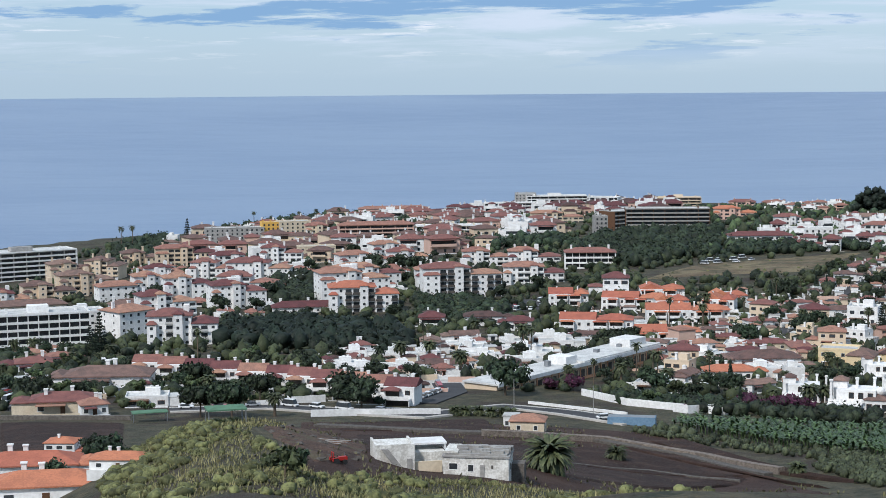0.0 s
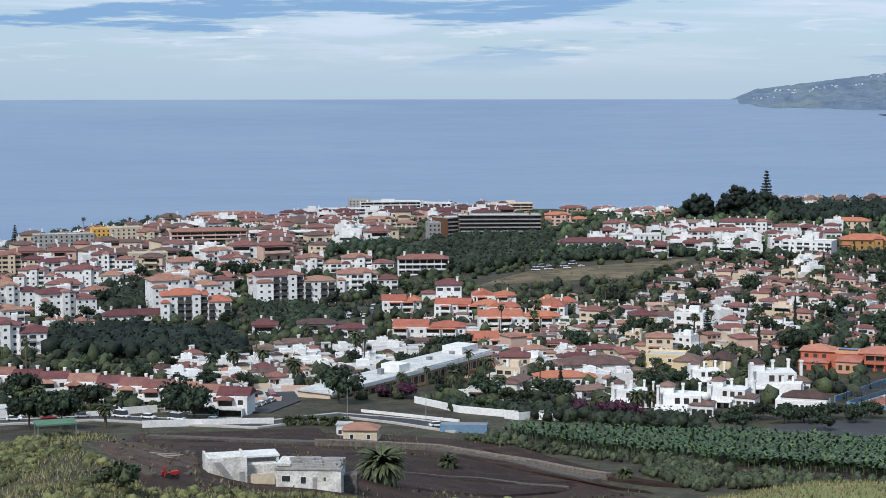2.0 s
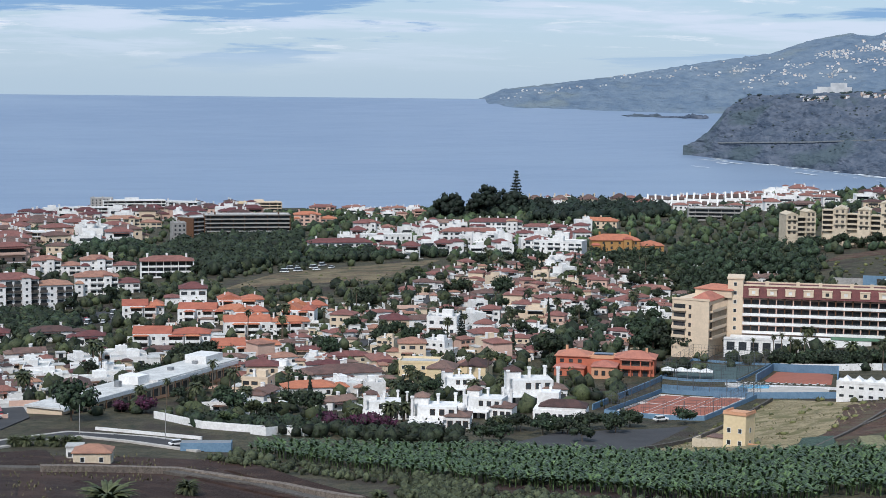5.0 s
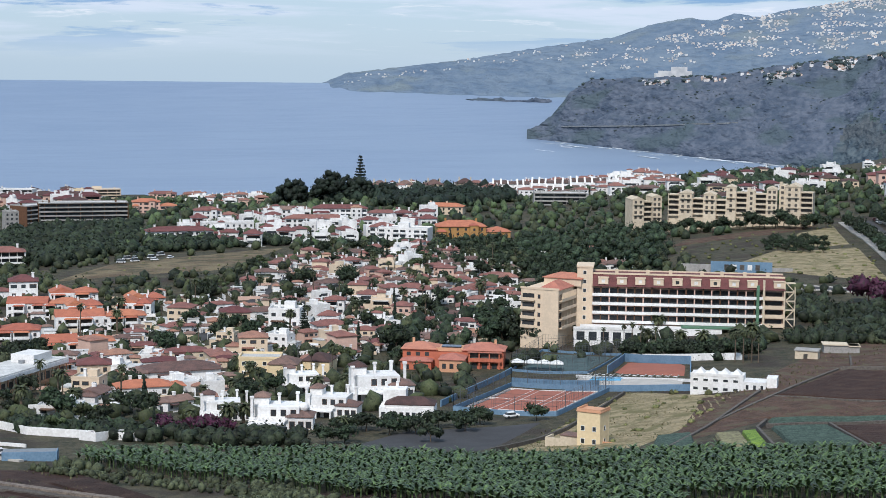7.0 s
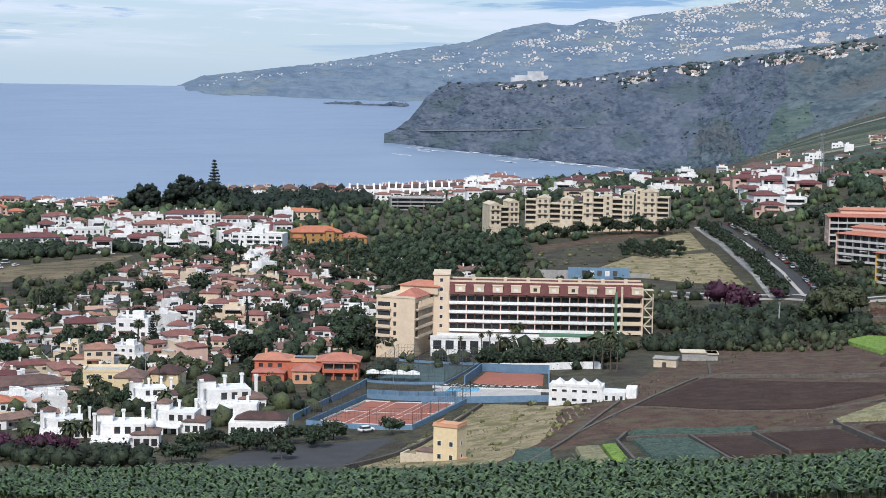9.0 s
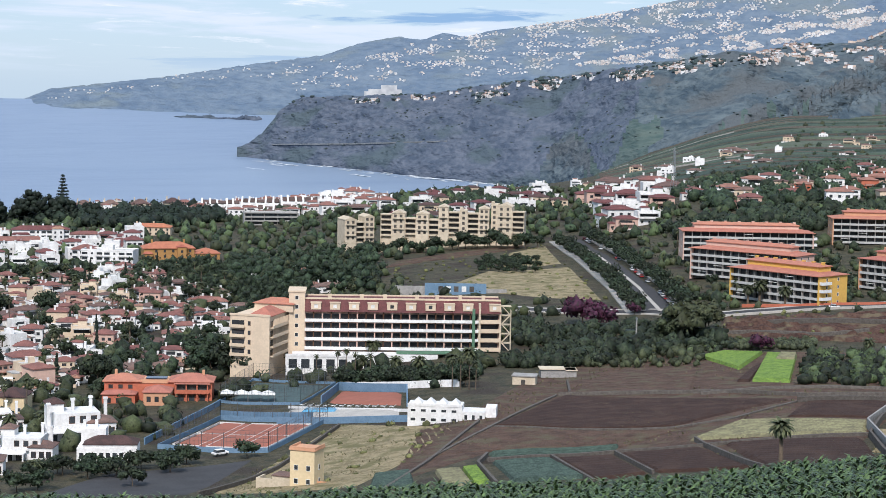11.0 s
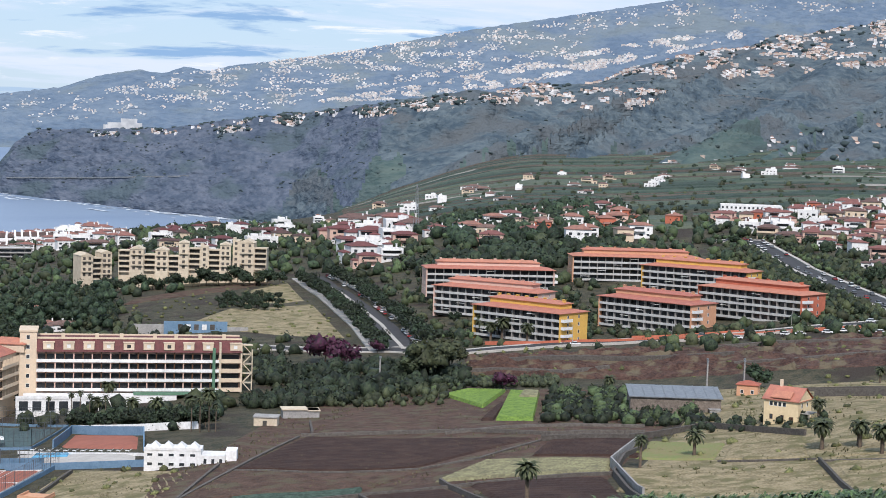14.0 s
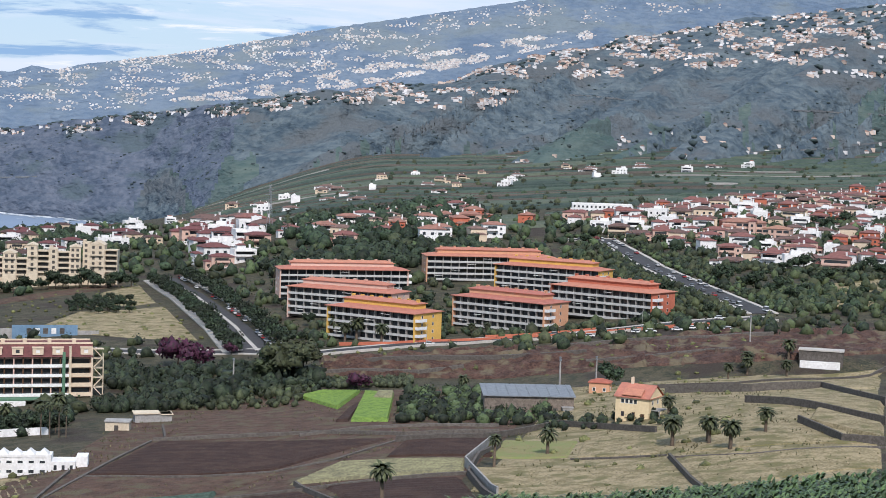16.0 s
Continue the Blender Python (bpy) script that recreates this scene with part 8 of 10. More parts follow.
sheet("field", [(328.2, 444.8), (333.3, 433.8), (383.0, 489.5), (382.0, 503.5)], LIME, "bright green lettuce field", "field", furrow=0.3, rows=12, lift=0.9, n=24)
sheet("field", [(366.0, 480.5), (370.5, 475.6), (383.4, 490.0), (382.6, 497.5)], PALE_CROP, "pale harvested corner of a lettuce field", "field", furrow=0.3, rows=6, lift=1.3)
sheet("field", [(325.9, 449.0), (327.8, 444.7), (365.7, 483.7), (349.7, 471.4)], SOIL, DARK, "field", furrow=0.1, rows=8, n=8, lift=0.8)
sheet("field", [(242.9, 296.1), (263.1, 264.9), (307.7, 310.9), (281.2, 344.8)], STRAW, "dry straw-coloured mown field", "field", furrow=0.12, rows=26, n=24)
sheet("field", [(272.5, 271.6), (312.4, 259.4), (337.6, 276.1), (309.1, 309.8)], STRAW, "dry straw-coloured mown field", "field", furrow=0.12, rows=22, n=24)
sheet("field", [(311.5, 314.3), (341.8, 279.0), (340.3, 287.7), (342.3, 315.3)], STRAW, "dry straw-coloured mown field", "field", furrow=0.1, rows=10, n=20)
sheet("field", [(359.6, 313.0), (347.6, 282.8), (368.1, 296.4), (381.8, 326.6)], STRAW, "dry terraced field beside palms", "field", furrow=0.1, rows=10, lift=0.9)
sheet("field", [(391.6, 353.6), (374.9, 301.0), (402.2, 319.1), (441.9, 367.9)], STRAW, "dry terraced field beside palms", "field", furrow=0.1, rows=10, lift=1.2)
sheet("field", [(423.1, 409.8), (460.7, 357.8), (517.0, 395.2), (483.4, 424.7)], STRAW, "dry terraced field beside palms", "field", furrow=0.1, rows=10, lift=0.6)
sheet("field", [(295.6, 354.6), (306.6, 338.3), (330.2, 357.1), (325.4, 380.8)], LIME_DRY, "patchy yellow-green grass field", "field", furrow=0.15, rows=12, lift=0.35)
sheet("field", [(306.6, 338.3), (312.8, 316.2), (340.3, 341.5), (335.2, 361.8)], STRAW, "dry grass field with green patches", "field", furrow=0.12, rows=14, lift=0.35)
sheet("dry_field", [(662.5, 560.0), (616.9, 499.8), (642.7, 479.3), (756.5, 555.3)], STRAW, "dry grass field above the street", "field", lift=0.6)
sheet("dry_lot", [(145.2, 397.7), (168.8, 371.4), (227.5, 427.9), (215.1, 479.4)], STRAW, "dry grass building lot", "lot", n=18)
sheet("dry_lot", [(168.3, 362.2), (213.0, 388.7), (234.3, 435.6), (220.2, 441.6)], SOIL_DRY, "bare brown earth track beside the courts", "lot", n=14)
sheet("vacant_lot", [(97.3, 865.4), (185.9, 877.9), (254.0, 1017.2), (134.6, 934.4)], LOT, "vacant lot of dry grass and brown earth", "lot", n=18, lift=0.4)
sheet("bare_lot", [(413.1, 855.2), (493.7, 875.2), (549.6, 912.5), (435.9, 884.1)], SOIL_DRY, "brown bare hillside lot", "lot", n=14, lift=0.4)
sheet("bare_lot", [(384.3, 742.6), (422.3, 654.3), (493.3, 794.7), (445.3, 797.4)], STRAW, "dry grass lot below the street", "lot", n=16, lift=0.4)
sheet("bare_lot", [(450.4, 800.7), (494.8, 802.4), (547.2, 905.6), (505.5, 876.8)], STRAW, "grassy bank beside the street", "lot", n=12, lift=0.6)
# the cut bank of red earth below the upper road
strip("garden_wall", [(440.1, 590.1), (451.4, 573.1), (475.2, 563.8), (495.4, 555.0), (517.4, 528.4), (551.4, 489.8)], 0.4, TERRA, "terracotta painted wall along the estate", "wall", up=1.3)
for px, py in ((509.9, 530.3), (509.7, 523.3), (521.8, 510.0), (524.1, 504.7), (530.2, 497.0), (535.6, 494.3), (537.3, 485.5), (538.9, 478.9), (495.3, 543.6), (460.7, 560.7)):
    put_car(px, py, -45, 0)
for px, py in ((142.4, 934.0), (150.3, 937.7), (161.1, 941.8), (171.5, 953.7)):
    put_car(px, py, rnd.uniform(-40, 60), 3 if px < 156 else 0, 0.6)
tank = root("water_tank", "long dark stone water tank with a white lower wall", "water tank")
qx, qy = 504.1, 412.1
tank.matrix_basis = stand(qx, qy, -4, 0.3)
take(qx, qy, 8)
part("wall", boxes((-7.2, 7.2, 0, 6, -1, 5.6)), STONE, tank)
part("front_wall", boxes((-6.8, 6.4, -1.6, -0.003, -1, 2.2)), WHITE, tank, "white painted lower wall")
part("rim", boxes((-7.5, 7.5, -0.3, 6.3, 5.6, 6.0)), PAVING, tank)
DRY_WALL = "dry stone wall between field terraces"
for pts, h in (([(275.9, 463.7), (290.4, 453.9), (308.8, 430.6), (315.2, 405.6), (336.8, 393.1)], 1.1), ([(295.4, 489.4), (279.3, 463.2)], 1.4), ([(228.6, 421.6), (259.9, 387.5), (276.3, 386.2), (306.2, 398.4)], 0.5),
               ([(202.4, 335.7), (215.8, 372.1)], 1.0), ([(226.5, 314.7), (245.2, 357.2), (249.6, 366.2)], 1.2), ([(216.6, 335.9), (230.3, 369.2)], 0.9), ([(185.5, 343.8), (198.2, 373.0), (206.8, 384.0)], 1.0), ([(202.1, 376.0), (230.5, 369.0), (245.2, 357.2), (272.2, 335.4)], 0.9),
               ([(234.4, 285.9), (270.9, 334.0), (294.3, 355.7), (312.0, 367.1)], 1.6), ([(197.0, 392.3), (229.3, 420.7), (274.7, 462.8)], 0.6), ([(301.9, 433.2), (318.9, 428.1), (347.2, 404.0)], 0.9),
               ([(390.3, 354.6), (382.7, 329.0), (371.5, 298.7)], 2.0), ([(418.7, 406.7), (421.6, 376.8), (444.8, 369.4), (403.9, 320.2)], 2.4), ([(358.8, 314.3), (339.3, 288.4), (343.3, 279.9)], 1.8), ([(309.0, 311.3), (271.1, 270.9)], 1.2),
               ([(309.0, 312.0), (314.3, 293.5), (339.0, 277.1)], 0.5), ([(305.1, 397.6), (323.6, 385.4), (355.0, 389.1), (341.9, 343.7)], 1.6), ([(304.5, 336.3), (311.5, 314.3)], 0.5), ([(430.3, 432.2), (439.6, 397.1), (515.9, 394.4)], 1.3),
               ([(144.3, 395.2), (173.7, 422.5), (210.5, 467.5)], 1.2), ([(231.6, 430.8), (170.4, 361.2)], 0.8)):
    strip("terrace_wall", pts, 0.6, STONE, DRY_WALL, "wall", up=h)
strip("boundary_wall", [(62.0, 460.1), (65.3, 455.9), (79.2, 465.0)], 0.3, WHITE, "long white rendered garden wall below the villas", "wall", up=2.2)
strip("boundary_wall", [(81.8, 470.5), (98.2, 460.0)], 0.3, WHITE, "long white rendered garden wall below the villas", "wall", up=2.0)
strip("boundary_wall", [(318.6, 376.4), (281.3, 346.2), (248.8, 302.2)], 0.4, GREY, "grey concrete block wall beside the fields", "wall", up=2.4)


def lerp(a, b, f):
    return (a[0] + (b[0] - a[0]) * f, a[1] + (b[1] - a[1]) * f)


def cut_bank(front, back, seed):
    """Bare earth cut steeply below a road, with ledges and washed hollows."""
    n, m = 70, 26
    verts = []
    for i in range(n):
        for j in range(m):
            u, v = i / (n - 1), j / (m - 1)
            f = u * (len(front) - 1)
            q = min(int(f), len(front) - 2)
            x0, y0 = lerp(front[q], front[q + 1], f - q)
            x1, y1 = lerp(back[q], back[q + 1], f - q)
            x, y = x0 + (x1 - x0) * v, y0 + (y1 - y0) * v
            step = 1.3 * (math.floor(v * 5 + 1.3 * ripple(x, y, 25, seed)) - (v * 5 - 0.5)) * 0.6
            z = ground(x, y) + 0.6 + max(-0.4, 1.7 * step + 1.6 * ripple(x, y, 7, seed) + 0.8 * ripple(x, y, 2.5, seed + 3))
            verts.append((x, y, z if 0 < i < n - 1 and 0 < j < m - 1 else ground(x, y) - 0.5))
    return tagged(mesh_object("earth_bank", verts, [f[::-1] for f in grid_faces(n, m)], BANK_EARTH), "steep bank of bare red-brown earth", "bank", kind="structure")


cut_bank([(396.1, 544.2), (422.9, 517.7), (449.5, 491.3), (470.5, 458.1)], [(415.1, 572.1), (447.6, 545.8), (487.6, 529.6), (516.8, 498.8)], 2.0)
cut_bank([(468.8, 459.1), (480.3, 441.4), (500.7, 421.7), (536.7, 401.2)], [(515.1, 500.2), (531.4, 483.6), (561.0, 466.7), (599.6, 442.4)], 5.0)
# rough ledges of rock in the cut bank
for pts, h in (([(388.0, 553.2), (404.8, 542.4), (422.9, 523.7), (438.4, 517.2)], 1.3), ([(414.0, 544.3), (433.7, 530.1), (457.2, 511.0), (476.5, 493.5)], 1.8), ([(483.8, 514.6), (502.2, 498.1), (516.5, 470.5), (538.3, 457.9)], 1.6), ([(468.8, 486.2), (482.4, 467.1), (501.1, 445.6)], 1.4)):
    strip("rock_ledge", pts, 1.4, STONE, "ledge of dark rock in the earth bank", "rock", up=h)

# ---- tennis club ----
COURT = "red clay tennis court with white lines"
c_a, c_b, c_c, c_d = (163.5, 475.4), (183.5, 451.1), (213.9, 482.5), (197.6, 519.7)
court = sheet("tennis_court", [c_a, c_b, c_c, c_d], CLAY, COURT, "tennis court", lift=0.5, n=8)
e_a, e_b, e_c, e_d = (229.3, 520.0), (236.4, 478.9), (252.5, 510.1), (245.7, 542.9)
sheet("tennis_court", [e_a, e_b, e_c, e_d], CLAY, COURT, "tennis court", lift=0.5, n=8)
sheet("padel_court", [(211.9, 556.3), (227.3, 530.4), (251.0, 556.6), (235.9, 588.4)], mat("dark_teal_court", (0.075, 0.115, 0.115), (0.050, 0.080, 0.085), 3, 0.6), "dark netted padel courts", "sports court", lift=0.4, n=8)
sheet("pool_terrace", [(205.2, 500.6), (224.3, 454.3), (234.3, 473.7), (219.4, 525.3)], PAVING, "pale paved pool terrace", "terrace", lift=0.5, n=8)


def inner(u, v):
    return lerp(lerp(c_a, c_b, u), lerp(c_d, c_c, u), v)


for f0 in (0.06, 0.37, 0.68):
    for u0, v0, u1, v1 in ((f0, 0.12, f0 + 0.24, 0.12), (f0, 0.88, f0 + 0.24, 0.88), (f0, 0.12, f0, 0.88), (f0 + 0.24, 0.12, f0 + 0.24, 0.88), (f0, 0.5, f0 + 0.24, 0.5)):
        strip("court_line", [inner(u0, v0), inner(u1, v1)], 0.14, PAINT, "", "", lift=0.56, parent=court)


def fence(pts, h, gap, label, base=0.0, wire=True):
    ob = root("fence", label, "fence", "court fences")
    for (x0, y0), (x1, y1) in zip(pts, pts[1:]):
        L = math.hypot(x1 - x0, y1 - y0)
        n = max(1, int(L / gap))
        for k in range(n + 1):
            x, y = x0 + (x1 - x0) * k / n, y0 + (y1 - y0) * k / n
            z = ground(x, y) + 0.3
            part("post", boxes((x - 0.06, x + 0.06, y - 0.06, y + 0.06, z, z + h)), MESH_WIRE, ob)
        if wire:
            hp = Heap()
            m = int(L / 1.3)
            for k in range(m):
                x, y = x0 + (x1 - x0) * k / m, y0 + (y1 - y0) * k / m
                z = ground(x, y) + 0.3
                hp.add([(x - 0.03, y, z + base), (x + 0.03, y, z + base), (x + 0.03, y, z + h), (x - 0.03, y, z + h)], [(0, 1, 2, 3)])
            for q in range(4):
                za, zb = ground(x0, y0) + 0.3 + base + (h - base) * (q + 1) / 4, ground(x1, y1) + 0.3 + base + (h - base) * (q + 1) / 4
                hp.add([(x0, y0, za), (x1, y1, zb), (x1, y1, zb + 0.07), (x0, y0, za + 0.07)], [(0, 1, 2, 3)])
            tagged(hp.make("wire", MESH_WIRE, ob), kind="stuff")
        if base:
            strip("base_wall", [(x0, y0), (x1, y1)], 0.25, BLUE, "", "", up=base, parent=ob)
    return ob


fence([c_d, c_a, c_b, c_c, c_d], 5.0, 6, "tall wire court fence above a blue wall", 1.3)
fence([(211.0, 554.1), (235.9, 588.4), (251.0, 556.6), (226.1, 527.6), (211.0, 554.1)], 5.5, 6, "tall wire fence round the padel courts", 0.8)
fence([(228.6, 565.7), (239.0, 543.6)], 5.5, 6, "tall wire fence between padel courts")
for pts, h in (([e_a, e_d, e_c, e_b], 2.6), ([(162.9, 484.0), (209.8, 550.9)], 1.8), ([(205.2, 496.5), (223.3, 452.3)], 1.8), ([(198.6, 522.2), (212.9, 489.8)], 2.4)):
    strip("court_wall", pts, 0.35, BLUE, "blue painted court wall", "wall", up=h)
strip("court_wall", [(220.4, 523.4), (231.8, 469.8)], 0.4, WHITE, "white low court wall", "wall", up=0.8)
sheet("pool", [(216.0, 508.0), (222.5, 493.0), (226.5, 500.5), (221.0, 515.5)], mat("bright_pool_water", (0.10, 0.36, 0.55), (0.08, 0.30, 0.48), 2, 0.5, rough=0.15), "bright blue swimming pool", "pool", lift=0.9, n=8)
lounger = root("sun_lounger", "white plastic sun lounger by the pool", "lounger", "loungers by the pool")
part("frame", boxes((-0.95, 0.35, -0.32, 0.32, 0.28, 0.36)), FRAME_W, lounger)
back = part("backrest", boxes((0, 0.75, -0.32, 0.32, 0, 0.08)), FRAME_W, lounger)
back.matrix_basis = pose(0.35, 0, 0.3, 0, -40, 0)
for u in (-0.85, 0.25):
    for v in (-0.28, 0.28):
        part("leg", boxes((u - 0.03, u + 0.03, v - 0.03, v + 0.03, 0, 0.28)), FRAME_W, lounger)
for k in range(12):
    x, y = 223.0 + 9.0 * k / 11, 519.0 - 40.0 * k / 11
    m = pose(x, y, ground(x, y) + 0.62, 0, 0, -60)
    if k:
        copy_thing(lounger, m)
    else:
        lounger.matrix_basis = m
club = root("clubhouse", "white two-storey tennis clubhouse with flat roofs", "clubhouse")
kx, ky = 228.8, 442.2
club.matrix_basis = stand(kx, ky, -6, 0.6)
take(kx, ky, 12)
part("wall", boxes((-9.8, 4, -3.2, 3.4, -1, 5.0), (-9.8, 4, -3.3, -3.201, 4.7, 5.4)), WHITE, club)
part("wing", boxes((4.003, 9.8, -3, 3.6, -1, 3.6)), WHITE, club)
part("wing", boxes((9.803, 12.5, -1, 4, -1, 4.6)), WHITE, club)
for k in range(4):
    part("roof_light", hip_roof(-8.6 + k * 3.2, -6.4 + k * 3.2, -2, 2, 5.0, 1.4, 0.1), AWNING, club, "pale glazed pyramid roof light")
for k in range(5):
    window(club, "front", -8.4 + k * 2.6, 3.6, 1.4, 0.8, 9.8, 3.2)
    window(club, "front", -8.4 + k * 2.6, 1.3, 1.4, 0.9, 9.8, 3.2)
for k in range(3):
    window(club, "front", 5 + k * 1.9, 2.2, 0.9, 1.4, 9.8, 3.0)
for px, py in ((213.5, 555.3), (216.8, 551.5), (219.6, 547.7), (222.3, 543.4)):
    tent = root("canopy", "white pyramid canopy beside the courts", "canopy", "white canopies")
    tent.matrix_basis = stand(px, py, 0, 0)
    part("top", hip_roof(-2, 2, -2, 2, 2.6, 1.2, 0.1), AWNING, tent)
    for u in (-1.9, 1.9):
        for v in (-1.9, 1.9):
            part("post", boxes((u - 0.05, u + 0.05, v - 0.05, v + 0.05, 0, 2.6)), METAL, tent)
# painted wall beyond the hotel
mural = root("mural_wall", "blue painted wall with pale shapes", "wall")
mx, my = 385.0, 718.7
mural.matrix_basis = stand(mx, my, 2, 0.5)
part("wall", boxes((-14, 13, 0, 0.5, -1, 5.5)), BLUE, mural)
for k in range(5):
    part("painted_bar", boxes((-8 + k * 3.4, -6 + k * 3.4, -0.03, 0.02, 1.8, 4.2)), (PAINT if k % 2 else SHADE), mural)
part("side_wall", boxes((-27, -14.01, 1, 1.5, -1, 4.0), (13.01, 22, 1, 1.5, -1, 3.0)), GREY, mural)

# asphalt before the villas, and the blue hoarding by the road
sheet("car_park", [(110.1, 417.6), (143.1, 395.5), (182.3, 448.2), (136.9, 442.8)], ASPHALT, "dark asphalt car park with trees", "car park", n=12, lift=0.2)
hoard = root("hoarding", "blue metal site hoarding", "hoarding")
hx, hy = 47.2, 428.0
hoard.matrix_basis = stand(hx, hy, -6, 0.2)
part("panel", boxes((-6, 6, -1.6, -1.4, -0.5, 2.4), (5.8, 6, -1.39, 2.5, -0.5, 2.4)), BLUE, hoard)
part("roof", boxes((-6, 6, -1.39, 2.5, 2.1, 2.3)), METAL, hoard)
tractor = root("tractor", "small red farm tractor with black wheels", "tractor")
tx, ty = -13.2, 211.3
tractor.matrix_basis = stand(tx, ty, 20, 0, 0.75)
part("bonnet", boxes((-0.1, 1.35, -0.32, 0.32, 0.65, 1.25), (1.35, 1.45, -0.26, 0.26, 0.7, 1.15)), TRUCK_RED, tractor)
part("chassis", boxes((-1.2, 1.2, -0.25, 0.25, 0.45, 0.65)), RUBBER, tractor)
part("seat", boxes((-1.0, -0.5, -0.25, 0.25, 0.95, 1.1), (-1.1, -1.0, -0.25, 0.25, 1.1, 1.55)), RUBBER, tractor)
for v in (-0.8, 0.5):
    part("mudguard", boxes((-1.35, -0.3, v, v + 0.3, 1.15, 1.25), (-1.45, -1.35, v, v + 0.3, 0.7, 1.25)), TRUCK_RED, tractor)
part("roll_bar", boxes((-1.25, -1.15, -0.5, -0.42, 0.7, 2.2), (-1.25, -1.15, 0.42, 0.5, 0.7, 2.2), (-1.25, -1.15, -0.42, 0.42, 2.1, 2.2)), TRUCK_RED, tractor)
part("steering_wheel", boxes((-0.3, -0.25, -0.2, 0.2, 1.3, 1.55)), RUBBER, tractor)
part("exhaust", boxes((0.9, 0.97, -0.04, 0.04, 1.25, 1.9)), METAL, tractor)
for u, q in ((-0.8, 0.6), (0.8, 0.4)):
    for v in (-0.65, 0.65):
        bm = bmesh.new()
        bmesh.ops.create_cone(bm, segments=12, radius1=q, radius2=q, depth=0.3, cap_ends=True, matrix=pose(u, v, q, 90))
        part("wheel", bm, RUBBER, tractor)


def green_roof(x, y, w, d):
    ob = root("canopy", "green flat canopy on thin posts", "canopy", "green canopies")
    ob.matrix_basis = stand(x, y, 4, 0)
    part("top", hip_roof(-w / 2, w / 2, -d / 2, d / 2, 2.4, 0.6, 0), GREEN_NET, ob)
    for u in (-w / 2 + 0.2, w / 2 - 0.2):
        for v in (-d / 2 + 0.2, d / 2 - 0.2):
            part("post", boxes((u - 0.08, u + 0.08, v - 0.08, v + 0.08, -0.5, 2.4)), METAL, ob)


green_roof(-74.7, 430.3, 9, 4)
green_roof(-33.1, 256.8, 6, 4)


# ---- poles and the mast ----
def pole(x, y, h, label, lattice=False, w=0.16):
    ob = root("mast" if lattice else "utility_pole", label, "mast" if lattice else "pole", "" if lattice else "utility poles")
    ob.matrix_basis = pose(x, y, ground(x, y) - 0.3)
    if lattice:
        hp = Heap()
        for u, v in ((-1, -1), (1, -1), (1, 1), (-1, 1)):
            hp.tube([(u * 1.6, v * 1.6, 0), (u * 0.3, v * 0.3, h)], [0.2, 0.12], 4)
        for k in range(12):
            z, q = h * k / 12, 1.6 - 1.3 * k / 12
            hp.tube([(-q, -q, z), (q, -q, z + h / 12)], [0.1, 0.1], 3)
        hp.make("lattice", METAL, ob)
        part("arm", boxes((-4, 4, -0.15, 0.15, h * 0.8, h * 0.8 + 0.3), (-3, 3, -0.15, 0.15, h * 0.9, h * 0.9 + 0.3)), METAL, ob)
    else:
        hp = Heap()
        hp.tube([(0, 0, 0), (0, 0, h)], [w, w * 0.7], 6)
        hp.make("shaft", GREY, ob)
        part("cap", boxes((-w, w, -w, w, h - 0.5, h + 0.1)), METAL, ob)


pole(726.5, 1027.8, 34, "tall grey lattice power mast", True)
for px, py in ((420.6, 452.3), (423.4, 439.2), (427.5, 459.1), (429.9, 445.3), (512.5, 448.4), (363.3, 551.3), (362.8, 550.4)):
    pole(px, py, 11, "grey concrete utility pole", w=0.28)
for px, py in ((39.1, 446.3), (18.8, 459.1), (-1.1, 583.7), (148.4, 586.0), (462.5, 564.4), (497.3, 545.9), (527.3, 512.2)):
    pole(px, py, 8, "thin grey street lamp pole", w=0.1)

# ---- plantation terraces at the foot of the mountain ----
r2 = random.Random(44)
k, ra = 0, 1180.0
while ra < 2380:
    deep = r2.uniform(26, 62)
    cuts = [33.0, *sorted(r2.uniform(34, 62) for _ in range(4)), 64.0]
    for b0, b1 in zip(cuts, cuts[1:]):
        if b1 - b0 < 0.8 or (b0 < 36.5 and ra < 1340):
            continue
        q = r2.uniform(-8, 8)
        sheet("plantation_terrace", [polar(b0, ra + q), polar(b1, ra + q + 10), polar(b1, ra + deep + q), polar(b0, ra + deep + q - 6)], r2.choice((PLANT_A, PLANT_A, PLANT_B, PLANT_C)), "green terraced banana plantation", "plantation", lift=r2.uniform(0.8, 2.6), n=10)
        if r2.random() < 0.7:
            strip("terrace_wall", [polar(b0 + 0.2, ra + q - 1), polar((b0 + b1) / 2, ra + q + 4), polar(b1 - 0.2, ra + q + 9)], 0.8, STONE if r2.random() < 0.93 else GREY, "long stone wall between plantation terraces", "wall", up=r2.uniform(1.0, 2.4))
    ra += deep * 0.96
    k += 1

